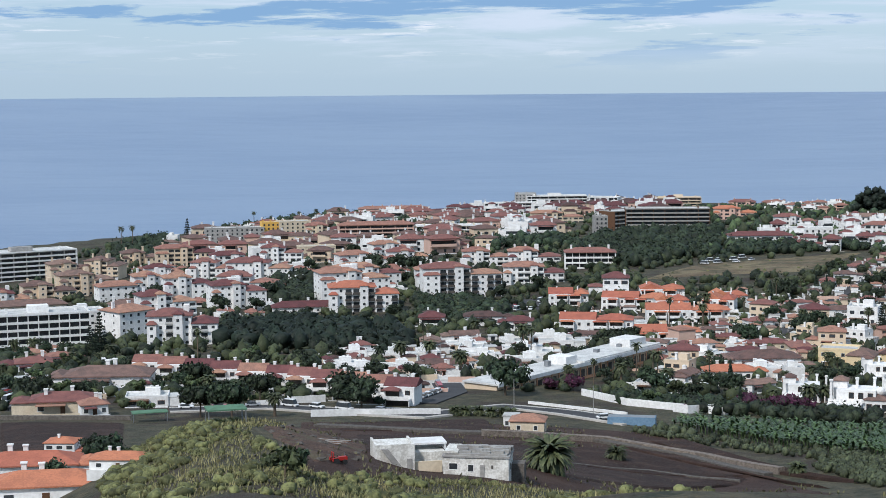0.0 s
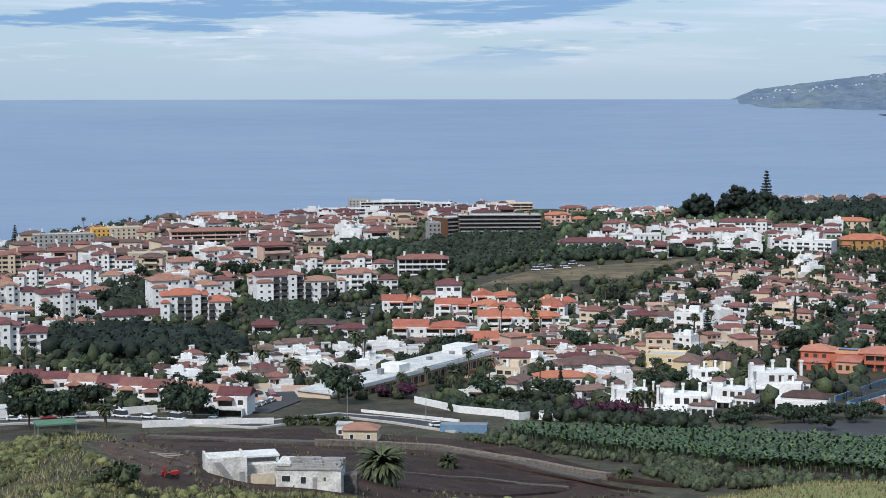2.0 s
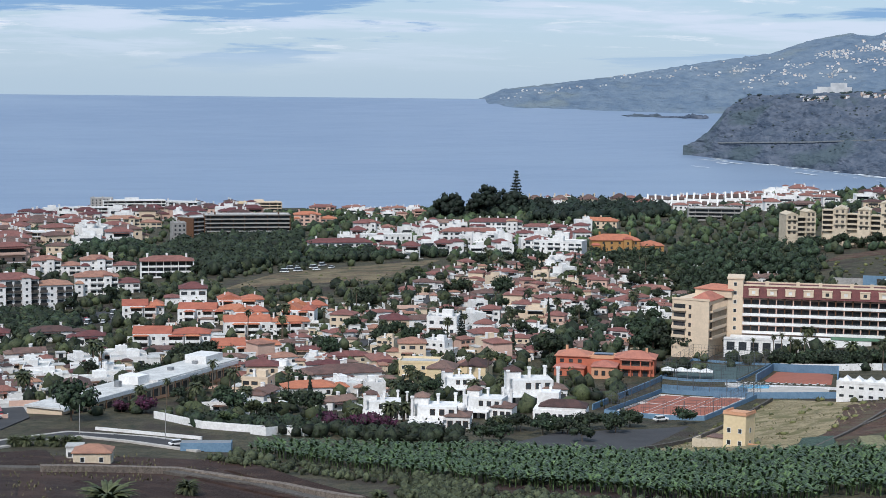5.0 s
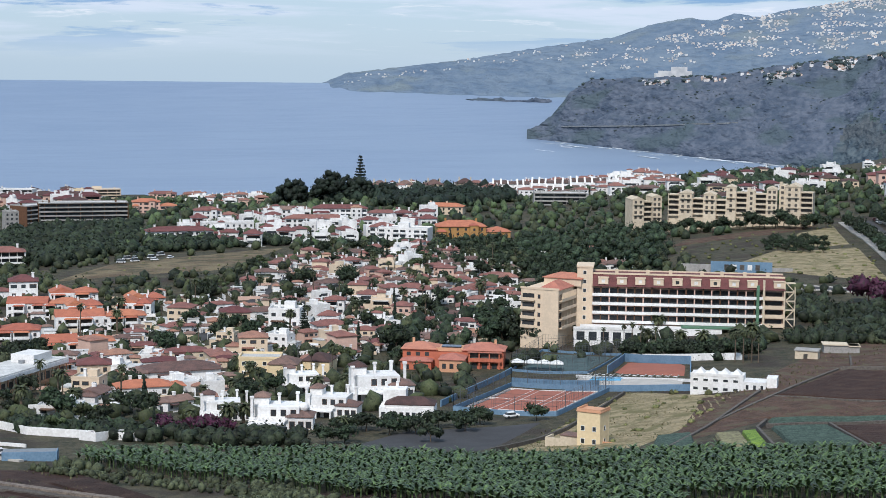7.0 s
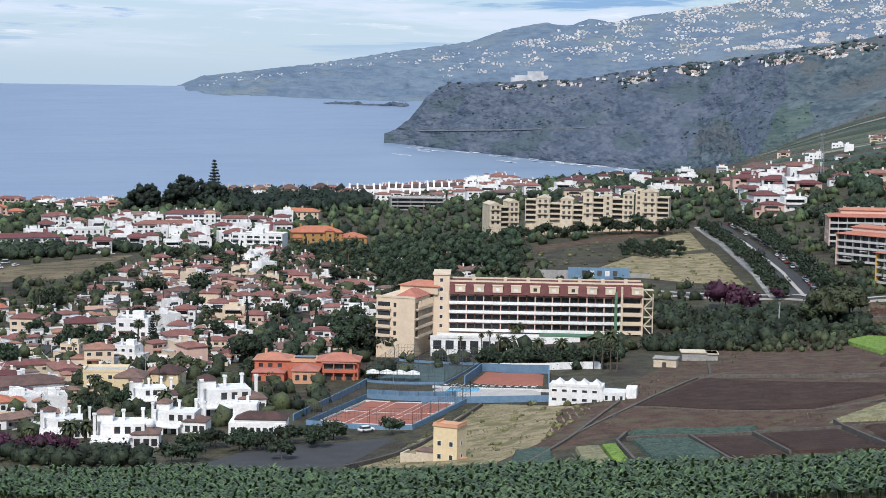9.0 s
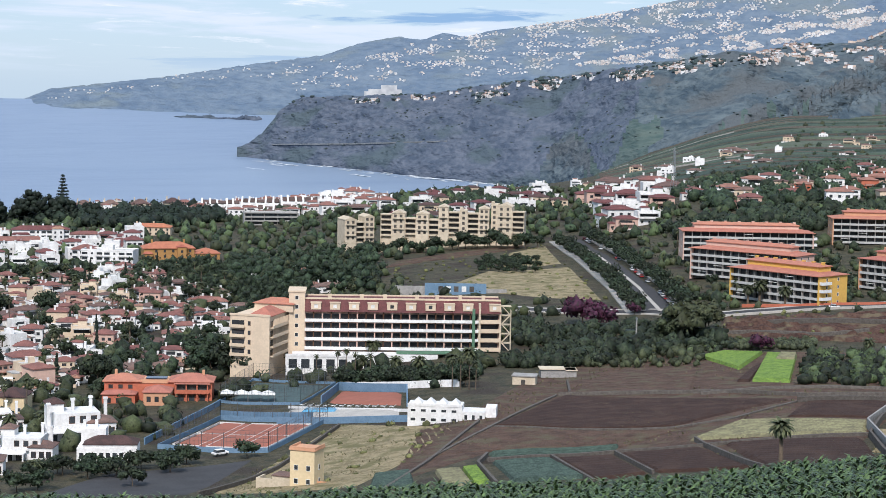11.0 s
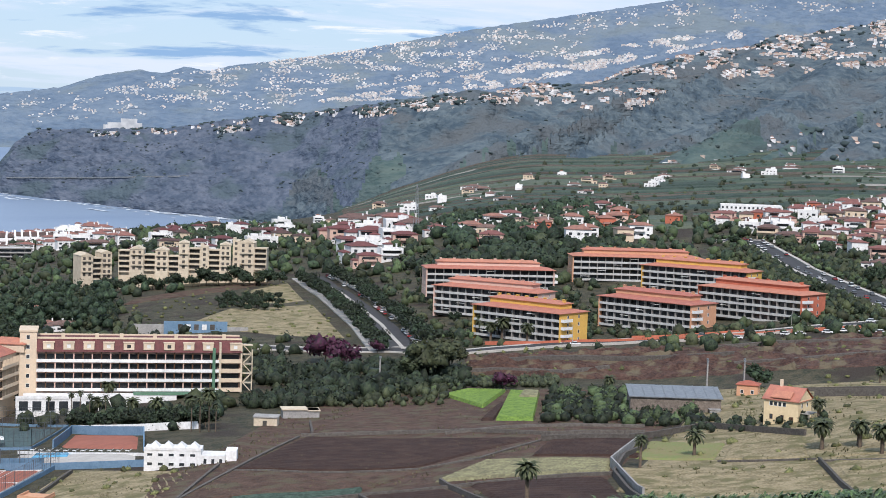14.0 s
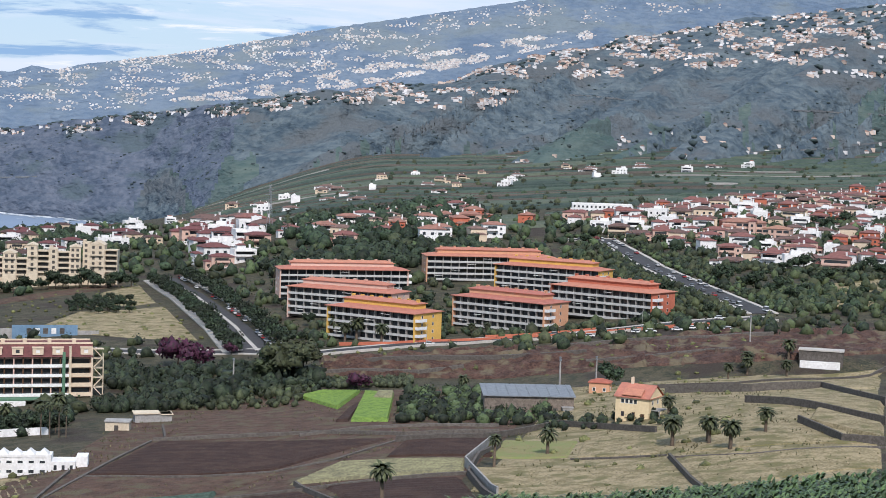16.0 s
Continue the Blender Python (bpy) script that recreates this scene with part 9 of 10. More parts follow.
# ---- trees with places of their own ----
put_tree("pine", 416.5, 1432.3, 2.9)
put_tree("pine", -123.3, 611.6, 1.35)
put_tree("pine", -129.5, 624.5, 0.95)
put_tree("pine", 164.9, 642.4, 1.0)
put_tree("pine", -200.1, 1344.5, 1.5)
for px, py, s in ((16.0, 255.9, 1.55), (35.0, 344.6, 0.95), (70.4, 337.6, 0.8)):
    put_tree("young_palm", px, py, s)
for px, py, s in ((309.1, 348.2, 0.95), (328.0, 326.7, 0.95), (329.8, 318.0, 0.85), (320.5, 304.0, 0.95), (365.7, 360.1, 0.8), (484.7, 427.7, 1.0), (500.1, 422.4, 1.1), (482.1, 425.5, 0.9), (484.8, 411.5, 0.9),
                  (465.9, 420.6, 0.8), (323.7, 323.1, 1.0), (327.2, 315.4, 0.9), (320.9, 304.4, 0.9), (343.0, 311.8, 0.85), (400.7, 476.2, 0.9), (452.2, 594.6, 1.3), (453.6, 609.0, 1.3), (450.3, 576.8, 1.2), (448.7, 597.4, 1.1),
                  (123.5, 443.9, 0.7), (99.2, 462.0, 1.1), (103.5, 465.2, 1.0), (135.9, 515.2, 0.95), (145.7, 517.3, 0.95), (-156.1, 648.9, 1.0), (-119.5, 610.2, 0.9), (-129.2, 593.7, 0.8), (-135.1, 616.4, 0.8), (-86.7, 707.1, 0.8), (12.0, 666.5, 1.1), (29.5, 637.7, 1.3), (-15.0, 594.2, 1.2), (-5.2, 603.7, 1.1), (5.3, 553.0, 1.2),
                  (272.7, 600.1, 1.3), (280.0, 588.5, 1.1), (264.9, 566.2, 1.0), (288.3, 536.2, 1.2), (272.8, 541.4, 1.0), (269.0, 549.7, 1.0), (278.5, 529.5, 1.1)):
    put_tree("palm", px, py, s)
for px, py, s in ((-241.3, 1286.7, 1.6), (-233.8, 1292.6, 1.6), (-168.8, 1537.2, 1.3), (-94.1, 1557.1, 1.3), (-128.8, 1543.1, 1.2), (-114.2, 1551.5, 1.3), (-150.9, 1509.0, 1.1), (62.7, 511.5, 1.0), (30.6, 598.6, 1.0), (44.7, 510.0, 0.8), (62.6, 499.1, 1.1), (79.6, 511.5, 0.9), (145.3, 746.4, 1.1), (543.4, 773.4, 1.0), (82.1, 527.3, 0.9), (-61.1, 531.3, 0.9), (-86.8, 600.8, 1.0)):
    put_tree("tall_palm", px, py, s)
for px, py, s in ((258.3, 570.4, 0.75), (260.0, 567.9, 0.8), (261.8, 564.7, 0.7), (263.3, 556.5, 0.7), (261.6, 499.0, 0.8), (262.1, 494.9, 0.85), (264.2, 493.5, 0.8), (265.3, 491.5, 0.7), (255.0, 580.0, 0.6)):
    put_tree("tall_palm", px, py, s)
for px, py, s in ((378.2, 608.1, 3.0), (378.6, 597.1, 2.4), (83.5, 470.6, 1.2), (93.7, 463.1, 1.3), (97.2, 457.7, 1.1), (38.5, 506.3, 1.3), (31.9, 509.0, 1.0), (85.7, 568.7, 1.0), (84.7, 464.8, 1.2), (92.5, 457.5, 1.4), (88.4, 461.5, 1.2), (385.2, 510.4, 1.6), (405.5, 613.0, 1.4)):
    put_tree("bougainvillea", px, py, s)
for px, py in ((120.1, 429.6), (134.1, 438.6), (140.1, 441.4), (146.9, 444.1), (153.9, 444.8), (161.2, 448.2), (176.6, 447.8), (130.7, 451.4)):
    put_tree("umbrella", px, py, 0.95)
for px, py, s in ((17.7, 491.7, 1.1), (-22.2, 454.9, 0.9), (-26.7, 459.4, 1.0), (-75.1, 518.3, 0.9), (-51.3, 472.5, 0.9), (-54.7, 436.6, 1.0), (-63.3, 440.6, 0.9), (-115.0, 482.9, 0.8), (438.8, 447.9, 0.8)):
    put_tree("fig", px, py, s)
for px, py, q in BUSHES:
    put_tree("oak" if q > 0.55 else "lime_bush", px, py, q)
for px, py, q in ((385.3, 549.5, 1.55), (394.5, 553.0, 1.25), (387.0, 553.0, 1.3), (379.0, 553.0, 1.0)):
    put_tree("willow", px, py, q)
# dark trees at the foot of the hotel
for px, py, q in ((232.5, 619.0, 1.1), (233.5, 607.0, 1.15), (238.0, 603.0, 1.0), (246.0, 603.5, 0.95), (231.0, 629.0, 1.1), (252.0, 605.0, 0.75), (226.0, 612.0, 0.9), (243.0, 598.0, 0.7)):
    put_tree("fig", px, py, q)
put_tree("bush", -16.7, 186.8, 1.1)
put_tree("lime_bush", -17.1, 181.5, 1.0)
put_tree("high_palm", 221.0, 303.0, 1.0)
put_tree("high_palm", 285.8, 341.7, 0.72)
for px, py in ((15.0, 437.0), (12.1, 436.6), (8.9, 438.9), (5.7, 438.8), (2.7, 438.8), (17.1, 434.8)):
    put_tree("young_palm", px, py, 0.75)
for k in range(7):
    put_tree("oak" if k % 3 else "laurel", r_a[0] + (r_c[0] - r_a[0]) * (k + 0.5) / 7, r_a[1] + (r_c[1] - r_a[1]) * (k + 0.5) / 7 - 15, rnd.uniform(0.45, 0.65))

for px, py in ((123.3, 444.3), (130.6, 447.0), (137.6, 448.1), (139.9, 436.4), (149.3, 446.5), (152.8, 436.5), (139.1, 422.0), (115.5, 429.3), (161.2, 448.2)):
    put_tree("umbrella", px, py, 1.0)

strip("garden_wall", [(248.0, 543.0), (256.5, 521.0), (266.5, 503.5)], 0.4, WHITE, "white rendered wall behind the courts", "wall", up=2.2)
for k in range(13):
    f = k / 12
    put_tree("umbrella", 249.5 + 20.0 * f, 546.0 - 41.0 * f, rnd.uniform(1.15, 1.35))
# trees before the beige shells
for k in range(30):
    f = k / 29
    put_tree(("oak", "laurel", "palm", "fig", "oak")[k % 5], 437.0 + 92.0 * f + rnd.uniform(-2, 2), 936.0 - 46.0 * f + rnd.uniform(-5, 3), rnd.uniform(0.75, 1.15))
# dark mounded grove beside the tall conifer
grove_heap, gr = Heap(), random.Random(77)
for gx, gy, half, high in ((358.0, 1432.0, 13.0, 24.0), (391.0, 1425.0, 19.0, 28.0), (412.0, 1420.0, 12.0, 22.0), (436.0, 1428.0, 14.0, 14.0)):
    for k in range(int(half * 5)):
        t, q = gr.uniform(0, 6.283), math.sqrt(gr.random())
        u, v = half * q * math.cos(t), half * 0.7 * q * math.sin(t)
        z = high * math.sqrt(max(0.0, 1 - 0.9 * q * q)) * gr.uniform(0.55, 0.95)
        e = gr.uniform(2.0, 3.6)
        c = (gx + u, gy + v, ground(gx + u, gy + v) + z)
        grove_heap.clump(c, (e, e, e * 0.9), gr, 1, 0.35)
        grove_heap.leaves(c, (e, e, e), 22, 0.7, gr)
tagged(grove_heap.make("grove", LEAF_PINE, smooth=True), "dark mounded grove beside a tall conifer", "trees", kind="stuff")

# ---- gardens: trees between the houses ----
VILLAGE = [(27.4, 533.4), (63.7, 654.7), (159.6, 805.8), (242.7, 972.0), (348.8, 1033.3), (320.6, 826.4), (258.2, 677.7), (181.2, 578.9), (120.4, 518.0), (99.1, 468.3), (45.9, 472.8)]
grove(VILLAGE, 10.7, "oak laurel bush laurel palm tall_palm ash palm cypress fig high_palm", 51, 1.6, (0.6, 1.05), 0.72)
grove([(-131.7, 504.1), (-178.2, 684.6), (-107.7, 606.1), (-37.0, 600.6), (-32.8, 434.5), (-116.1, 443.6)], 12, "oak laurel bush palm ash lime_bush", 52, 2.0, (0.55, 0.95), 0.8)
grove([(-37.3, 495.3), (-47.5, 635.5), (59.1, 674.1), (51.9, 592.5), (2.2, 491.5)], 13, "palm bush oak tall_palm laurel", 53, 2.0, (0.6, 1.0), 0.7, True)
grove([(-135.9, 726.3), (-78.3, 776.3), (-20.6, 729.5), (30.0, 787.7), (89.8, 862.8), (114.0, 1095.3), (-86.9, 1176.6), (-196.1, 1016.4)], 17, "oak laurel fig bush", 54, 2.0, (0.7, 1.1), 0.4, True)
grove([(419.5, 610.1), (546.6, 509.1), (583.9, 511.6), (658.6, 639.6), (626.7, 753.6), (506.7, 739.3)], 12, "oak bush laurel palm lime_bush bush", 55, 1.5, (0.6, 0.95), 0.4, True)
grove([(776.4, 814.1), (1002.2, 719.9), (618.4, 463.1), (597.3, 522.8), (713.4, 671.6)], 17, "oak laurel bush ash fig", 56, 2.0, (0.7, 1.1), 0.4, True)

# ---- closed woods and hedges ----
DARK_WOOD = "dense dark green trees with crowns run together"
for n, (poly, gap, size) in enumerate((
        ([(-84.8, 650.2), (-93.2, 730.7), (-64.5, 734.9), (-19.6, 692.7), (-10.5, 621.9), (-47.2, 631.7)], 5.0, (2.6, 4.4)),
        ([(-85.9, 819.6), (-100.6, 985.2), (-74.9, 988.7), (-62.2, 808.0)], 5.5, (2.6, 4.6)),
        ([(-12.0, 723.2), (25.0, 722.0), (29.5, 775.8), (-12.3, 828.8)], 5.0, (1.8, 3.6)),
        ([(-215.2, 1107.1), (-253.6, 1329.6), (-223.7, 1403.8), (-192.8, 1132.3)], 7.0, (3.0, 5.0)),
        ([(72.7, 1019.8), (110.0, 1200.0), (196.0, 1215.0), (158.4, 995.2), (104.8, 945.9)], 6.0, (2.8, 5.2)),
        ([(345.0, 1440.0), (350.0, 1470.0), (560.0, 1560.0), (540.0, 1440.0), (424.0, 1396.0)], 8.5, (4.0, 6.5)),
        ([(405.4, 1358.2), (562.4, 1478.1), (522.0, 1346.3), (430.7, 1289.8)], 8.0, (4.5, 7.0)),
        ([(187.3, 603.2), (216.1, 680.2), (269.3, 703.9), (237.7, 622.7)], 9.0, (2.0, 4.0)),
        ([(305.8, 544.5), (355.8, 622.9), (362.2, 595.0), (385.6, 574.4), (396.9, 542.6), (339.7, 474.8), (316.3, 516.5)], 4.6, (1.6, 3.6)),
        ([(338.9, 438.4), (383.7, 489.9), (402.7, 465.1), (357.7, 417.9)], 4.4, (1.4, 3.0)),
        ([(543.8, 1097.7), (710.5, 1353.3), (844.7, 1397.2), (686.7, 1102.7), (634.2, 1063.4)], 13, (2.4, 4.6)),
        ([(740.1, 1053.9), (835.2, 1034.3), (932.3, 1041.4), (760.1, 855.9), (636.5, 845.4)], 12, (3.5, 6.0)),
        ([(596.0, 864.0), (709.2, 817.8), (705.7, 766.8), (642.7, 744.6), (567.0, 793.1)], 9, (3.0, 5.0)),
        ([(-184.5, 1386.9), (-238.1, 2105.9), (-105.9, 2244.1), (38.0, 1514.5), (100.7, 1107.6), (6.2, 1173.4), (-101.3, 1374.2)], 12, (3.0, 5.0)),
        ([(166.3, 992.4), (181.7, 1083.7), (222.5, 1050.5), (261.5, 1062.3), (252.8, 1026.9)], 6.5, (2.6, 4.4)),
        ([(155.4, 457.9), (205.2, 500.6), (214.3, 524.5), (195.8, 526.9)], 14, (0.9, 1.4)),
        ([(247.4, 563.3), (265.1, 491.9), (290.7, 533.1), (277.2, 565.9)], 4.4, (1.2, 2.4)))):
    wood("wood", poly, gap, 60 + n, DARK_WOOD, LEAF_PINE if n in (0, 5, 6) else LEAF, size, room=1.0)


def tall_wood(poly, gap, seed, label, material, size, keep=1.0, tall=1.5):
    """Big separate crowns of several lobes over dark gaps."""
    h = Heap()
    for x, y, r in scatter(poly, gap, seed, 0.45):
        s, c = r.uniform(*size), r.random()
        if c >= keep or not free(x, y, 2.0):
            continue
        z = ground(x, y)
        for k in range(6):
            a, q = 6.283 * k / 5 + r.uniform(-0.4, 0.4), (s * r.uniform(0.4, 0.7) if k else 0.0)
            e = s * r.uniform(0.42, 0.62)
            cc = (x + q * math.cos(a), y + q * math.sin(a), z + s * (tall if k == 0 else r.uniform(0.5, tall - 0.3)))
            h.clump(cc, (e * 0.62, e * 0.62, e * 0.6), r, 1, 0.4)
            h.leaves(cc, (e, e, e * 0.95), 44, 0.42, r)
    return tagged(h.make("wood", material, smooth=True), label, "trees", kind="stuff")


BIG_WOOD = [(317.1, 819.3), (372.0, 950.0), (430.0, 955.0), (440.0, 900.0), (364.4, 760.8)]
tall_wood(BIG_WOOD, 9.5, 301, "tall dark trees with separate crowns behind the hotel", LEAF, (3.6, 7.0), 0.85)
tall_wood(BIG_WOOD, 17, 302, "grey-green trees among dark ones behind the hotel", LEAF_OLIVE, (3.0, 5.5), 0.6)
tall_wood([(290.3, 740.9), (318.3, 818.5), (354.5, 812.5), (326.0, 754.4)], 8, 303, "dark trees between the villas and the hotel", LEAF, (2.6, 5.0), 0.9)
tall_wood([(287.2, 887.1), (335.3, 966.9), (389.0, 988.4), (318.3, 818.5), (270.8, 790.6)], 10, 304, "dark trees between the villas", LEAF, (2.6, 5.0), 0.75)
wood("hedge", [(46.7, 478.6), (76.0, 454.0), (78.8, 470.5), (50.0, 495.7)], 2.6, 91, "dark clipped hedge above a white wall", LEAF, (1.3, 2.2))
wood("garden_shrubs", [(323.8, 534.9), (347.3, 493.1), (380.2, 536.7), (330.1, 570.3)], 4.5, 92, "green orchard shrubs in loose rows", LEAF_OLIVE, (1.0, 2.2))
wood("spurge_bank", [(382.7, 520.8), (398.4, 498.4), (419.0, 522.1), (392.7, 539.8)], 2.6, 93, "pale green spurge shrubs on the bank", SPURGE, (0.9, 1.7))
wood("spurge_bank", [(75.6, 347.0), (77.6, 297.7), (92.6, 355.6), (82.3, 378.0)], 2.2, 94, "rounded grey-green spurge shrubs", SPURGE, (0.6, 1.3))
wood("spurge_bank", [(44.3, 411.8), (55.9, 416.4), (82.3, 378.0), (79.4, 365.0)], 2.4, 96, "rounded grey-green shrubs along the field", SPURGE, (0.5, 1.1))
wood("spurge_bank", [(94.3, 342.0), (102.1, 354.0), (121.2, 325.3), (127.0, 313.3)], 2.8, 97, "rounded grey-green shrubs below the bananas", SPURGE, (0.8, 1.5))
wood("spurge_bank", [(343.9, 384.4), (352.2, 344.7), (370.2, 359.9), (368.3, 408.5)], 4.5, 95, "low dark shrubs along the terraces", LEAF, (0.8, 1.6))
wood("spurge_bank", [(82.9, 367.6), (89.5, 348.2), (94.1, 322.8), (99.2, 300.7), (89.8, 291.0), (77.6, 310.7), (78.4, 341.9)], 2.3, 98, "rounded grey-green spurge shrubs below the bananas", SPURGE, (0.6, 1.4), leaves=36)
wood("spurge_bank", [(51.0, 418.0), (59.1, 416.7), (59.8, 402.4), (50.2, 400.8)], 2.6, 100, "rounded grey-green shrubs beside the road", SPURGE, (0.6, 1.5), leaves=36)
wood("spurge_bank", [(93.6, 321.0), (110.0, 292.3), (129.4, 272.7), (123.7, 260.9), (86.2, 282.5)], 3.0, 104, "rounded grey-green spurge shrubs below the bananas", SPURGE, (0.6, 1.3), leaves=30)
# ---- gardens and hedges that fill the town ----
TOWN = [polar(-17, 470), polar(-8, 470), polar(2, 500), polar(12, 480), polar(20, 500), polar(30, 640), polar(33, 1010), polar(20, 1010), polar(0, 1010), polar(-17, 1010)]
UPLEFT = [polar(-17, 1010), polar(6, 1010), polar(6, 1600), polar(3, 1700), polar(-6, 1450), polar(-17, 1300)]
UPTOWN = [polar(6, 1010), polar(20, 1010), polar(33, 1010), polar(45, 1010), polar(58, 1010), polar(58, 1250), polar(40, 1250), polar(31, 1620), polar(20, 1640), polar(10, 1750), polar(6, 1760)]
EAST = [polar(33, 720), polar(58, 720), polar(58, 1010), polar(33, 1010)]
for leaf, k in ((LEAF, 0), (LEAF_OLIVE, 1), (LEAF_LIGHT, 2)):
    wood("garden_greenery", TOWN, 14.5, 111 + 10 * k, "dark garden trees and hedges between the houses", leaf, (1.3, 3.2), 0.6, room=1.5, leaves=17)
    wood("garden_greenery", UPTOWN, 24, 112 + 10 * k, "dark trees along the coast and upper town", leaf, (1.8, 4.4), 0.7, room=1.5, leaves=16)
    wood("garden_greenery", UPLEFT, 30, 114 + 10 * k, "dark trees and palms between the coastal blocks", leaf, (1.6, 3.6), 0.7, room=1.5, leaves=20)
    wood("garden_greenery", EAST, 17, 113 + 10 * k, "dark garden trees and hedges round the estate", leaf, (1.4, 3.4), 0.6, room=1.6, leaves=18)
for poly, gap, size in (([polar(34, 1300), polar(60, 1250), polar(60, 1420), polar(34, 1500)], 23, (1.4, 3.4)), ([polar(36, 1500), polar(60, 1500), polar(60, 2300), polar(40, 2200)], 48, (1.6, 3.6))):
    for leaf, k in ((LEAF, 0), (LEAF_OLIVE, 1)):
        wood("plantation_trees", poly, gap, 99 + k, "scattered trees among the plantations", leaf, size, 0.4, room=6)
# close shrubs along the upper streets
STREETSIDE = [(566.1, 564.3), (585.0, 504.3), (667.7, 606.3), (719.8, 620.4), (729.2, 537.1), (787.0, 575.7), (739.0, 639.4), (754.6, 716.4), (745.4, 760.2), (676.0, 693.2)]
RIGHT_TREES = [(586.6, 502.7), (631.1, 471.5), (672.7, 499.4), (681.6, 547.2), (629.9, 539.4)]
for leaf, k in ((LEAF, 0), (LEAF_LIGHT, 1), (LEAF_OLIVE, 2)):
    wood("street_shrubs", STREETSIDE, 8.5, 140 + k, "rounded shrubs and young trees along the street", leaf, (1.2, 2.6), 0.6, room=1.5, leaves=26)
    wood("street_shrubs", RIGHT_TREES, 9, 143 + k, "rounded shrubs and young trees beside a dry field", leaf, (1.4, 3.0), 0.6, room=1.5, leaves=26)


for leaf, k in ((LEAF, 0), (LEAF_LIGHT, 1)):
    wood("estate_hedge", [(494.2, 586.4), (526.2, 597.2), (517.5, 557.6), (541.0, 549.2), (538.3, 523.9), (588.2, 543.0), (586.0, 503.4), (556.0, 473.8), (508.3, 530.6), (496.0, 554.0)], 5.5, 150 + k, "clipped shrubs and hedges before the apartments", leaf, (0.9, 2.0), 0.6, room=0.8, leaves=26)
    wood("estate_hedge", [(434.5, 626.6), (444.4, 609.9), (469.9, 571.1), (495.2, 585.8), (482.1, 605.8), (462.7, 633.6)], 5.5, 152 + k, "clipped shrubs and hedges before the apartments", leaf, (0.9, 1.8), 0.6, room=0.8, leaves=26)
    wood("orchard", [(332.6, 429.9), (358.9, 392.6), (410.5, 448.7), (410.2, 475.5), (383.4, 484.0)], 6.2, 154 + k, "dense dark orchard trees beside the lettuce field", leaf, (1.3, 2.6), 0.6, leaves=30)
    wood("orchard", [(364.0, 520.0), (378.0, 521.0), (400.9, 534.3), (381.9, 548.1)], 5.0, 156 + k, "bushes on the edge of the lettuce field", leaf, (0.9, 1.8), 0.6, leaves=26)
for px, py, s in ((456.9, 613.4, 1.0), (457.6, 607.9, 0.9), (458.5, 602.5, 1.0), (461.5, 597.2, 0.8), (464.3, 592.8, 1.0), (465.1, 585.8, 0.8), (493.7, 572.4, 0.8), (502.9, 573.2, 0.7)):
    put_tree("palm", px, py, s)

grove([(431.0, 782.0), (461.3, 773.7), (492.9, 825.0), (467.2, 842.8)], 7.5, "oak laurel oak", 57, 0, (0.5, 0.75), 0.9)
for line, lo, hi in ((RIGHT_STREET, 7.5, 15), (RIGHT_STREET, -15, -7.5)):
    for leaf, k in ((LEAF, 0), (LEAF_LIGHT, 1)):
        wood("street_hedge", beside(line, lo) + beside(line, hi)[::-1], 5.5, 160 + k, "hedges and young trees along the street", leaf, (1.0, 2.2), 0.6, leaves=26)
for leaf, k in ((LEAF, 0), (LEAF_OLIVE, 1)):
    wood("town_greenery", [(821.6, 859.1), (1213.2, 860.9), (776.0, 568.3), (722.2, 625.9), (776.1, 705.7), (793.1, 782.6)], 13, 164 + k, "garden trees between the upper houses", leaf, (1.6, 3.6), 0.7, room=1.0, leaves=24)

wood("hedge", [(63.3, 460.5), (111.2, 421.8), (115.3, 437.3), (84.7, 464.8), (67.5, 471.7)], 4.2, 170, "dark trees and hedges below the villas", LEAF, (1.2, 2.6), leaves=34)
wood("flower_hedge", [(66.2, 462.0), (96.7, 440.5), (99.2, 452.1), (71.3, 468.8)], 9, 171, "dark red and purple flowering shrubs below the villas", BOUGAIN, (1.0, 1.8), leaves=34)

# ---- banana plantation: rows of broad arching leaves ----
def bananas(poly, seed, gap=2.0):
    h = Heap()
    for x, y, r in scatter(poly, gap, seed, 0.3):
        z = ground(x, y)
        top = r.uniform(1.3, 2.3)
        h.add([(x - 0.12, y, z), (x + 0.12, y, z), (x + 0.1, y, z + top), (x - 0.1, y, z + top)], [(0, 1, 2, 3)])
        for k in range(9):
            a, e, L = 0.698 * k * 3.1 + r.uniform(-0.3, 0.3), math.radians(r.uniform(38, 86)), r.uniform(1.4, 2.4)
            ca, sa, px, pz = math.cos(a), math.sin(a), 0.0, 0.0
            rows = []
            for i in range(4):
                w = (0.12, 0.29, 0.26, 0.05)[i]
                tilt = r.uniform(-0.15, 0.15)
                rows += [(x + px * ca - w * sa, y + px * sa + w * ca, z + top + pz - w * 0.3), (x + px * ca + w * sa, y + px * sa - w * ca, z + top + pz - w * 0.3 + tilt * w)]
                px += L / 3 * math.cos(e)
                pz += L / 3 * math.sin(e)
                e -= math.radians(r.uniform(20, 44))
            h.add(rows, [(0, 1, 3, 2), (2, 3, 5, 4), (4, 5, 7, 6)])
    return tagged(h.make("banana_plants", LEAF_BANANA), "dense rows of green banana plants", "banana plants", kind="stuff")


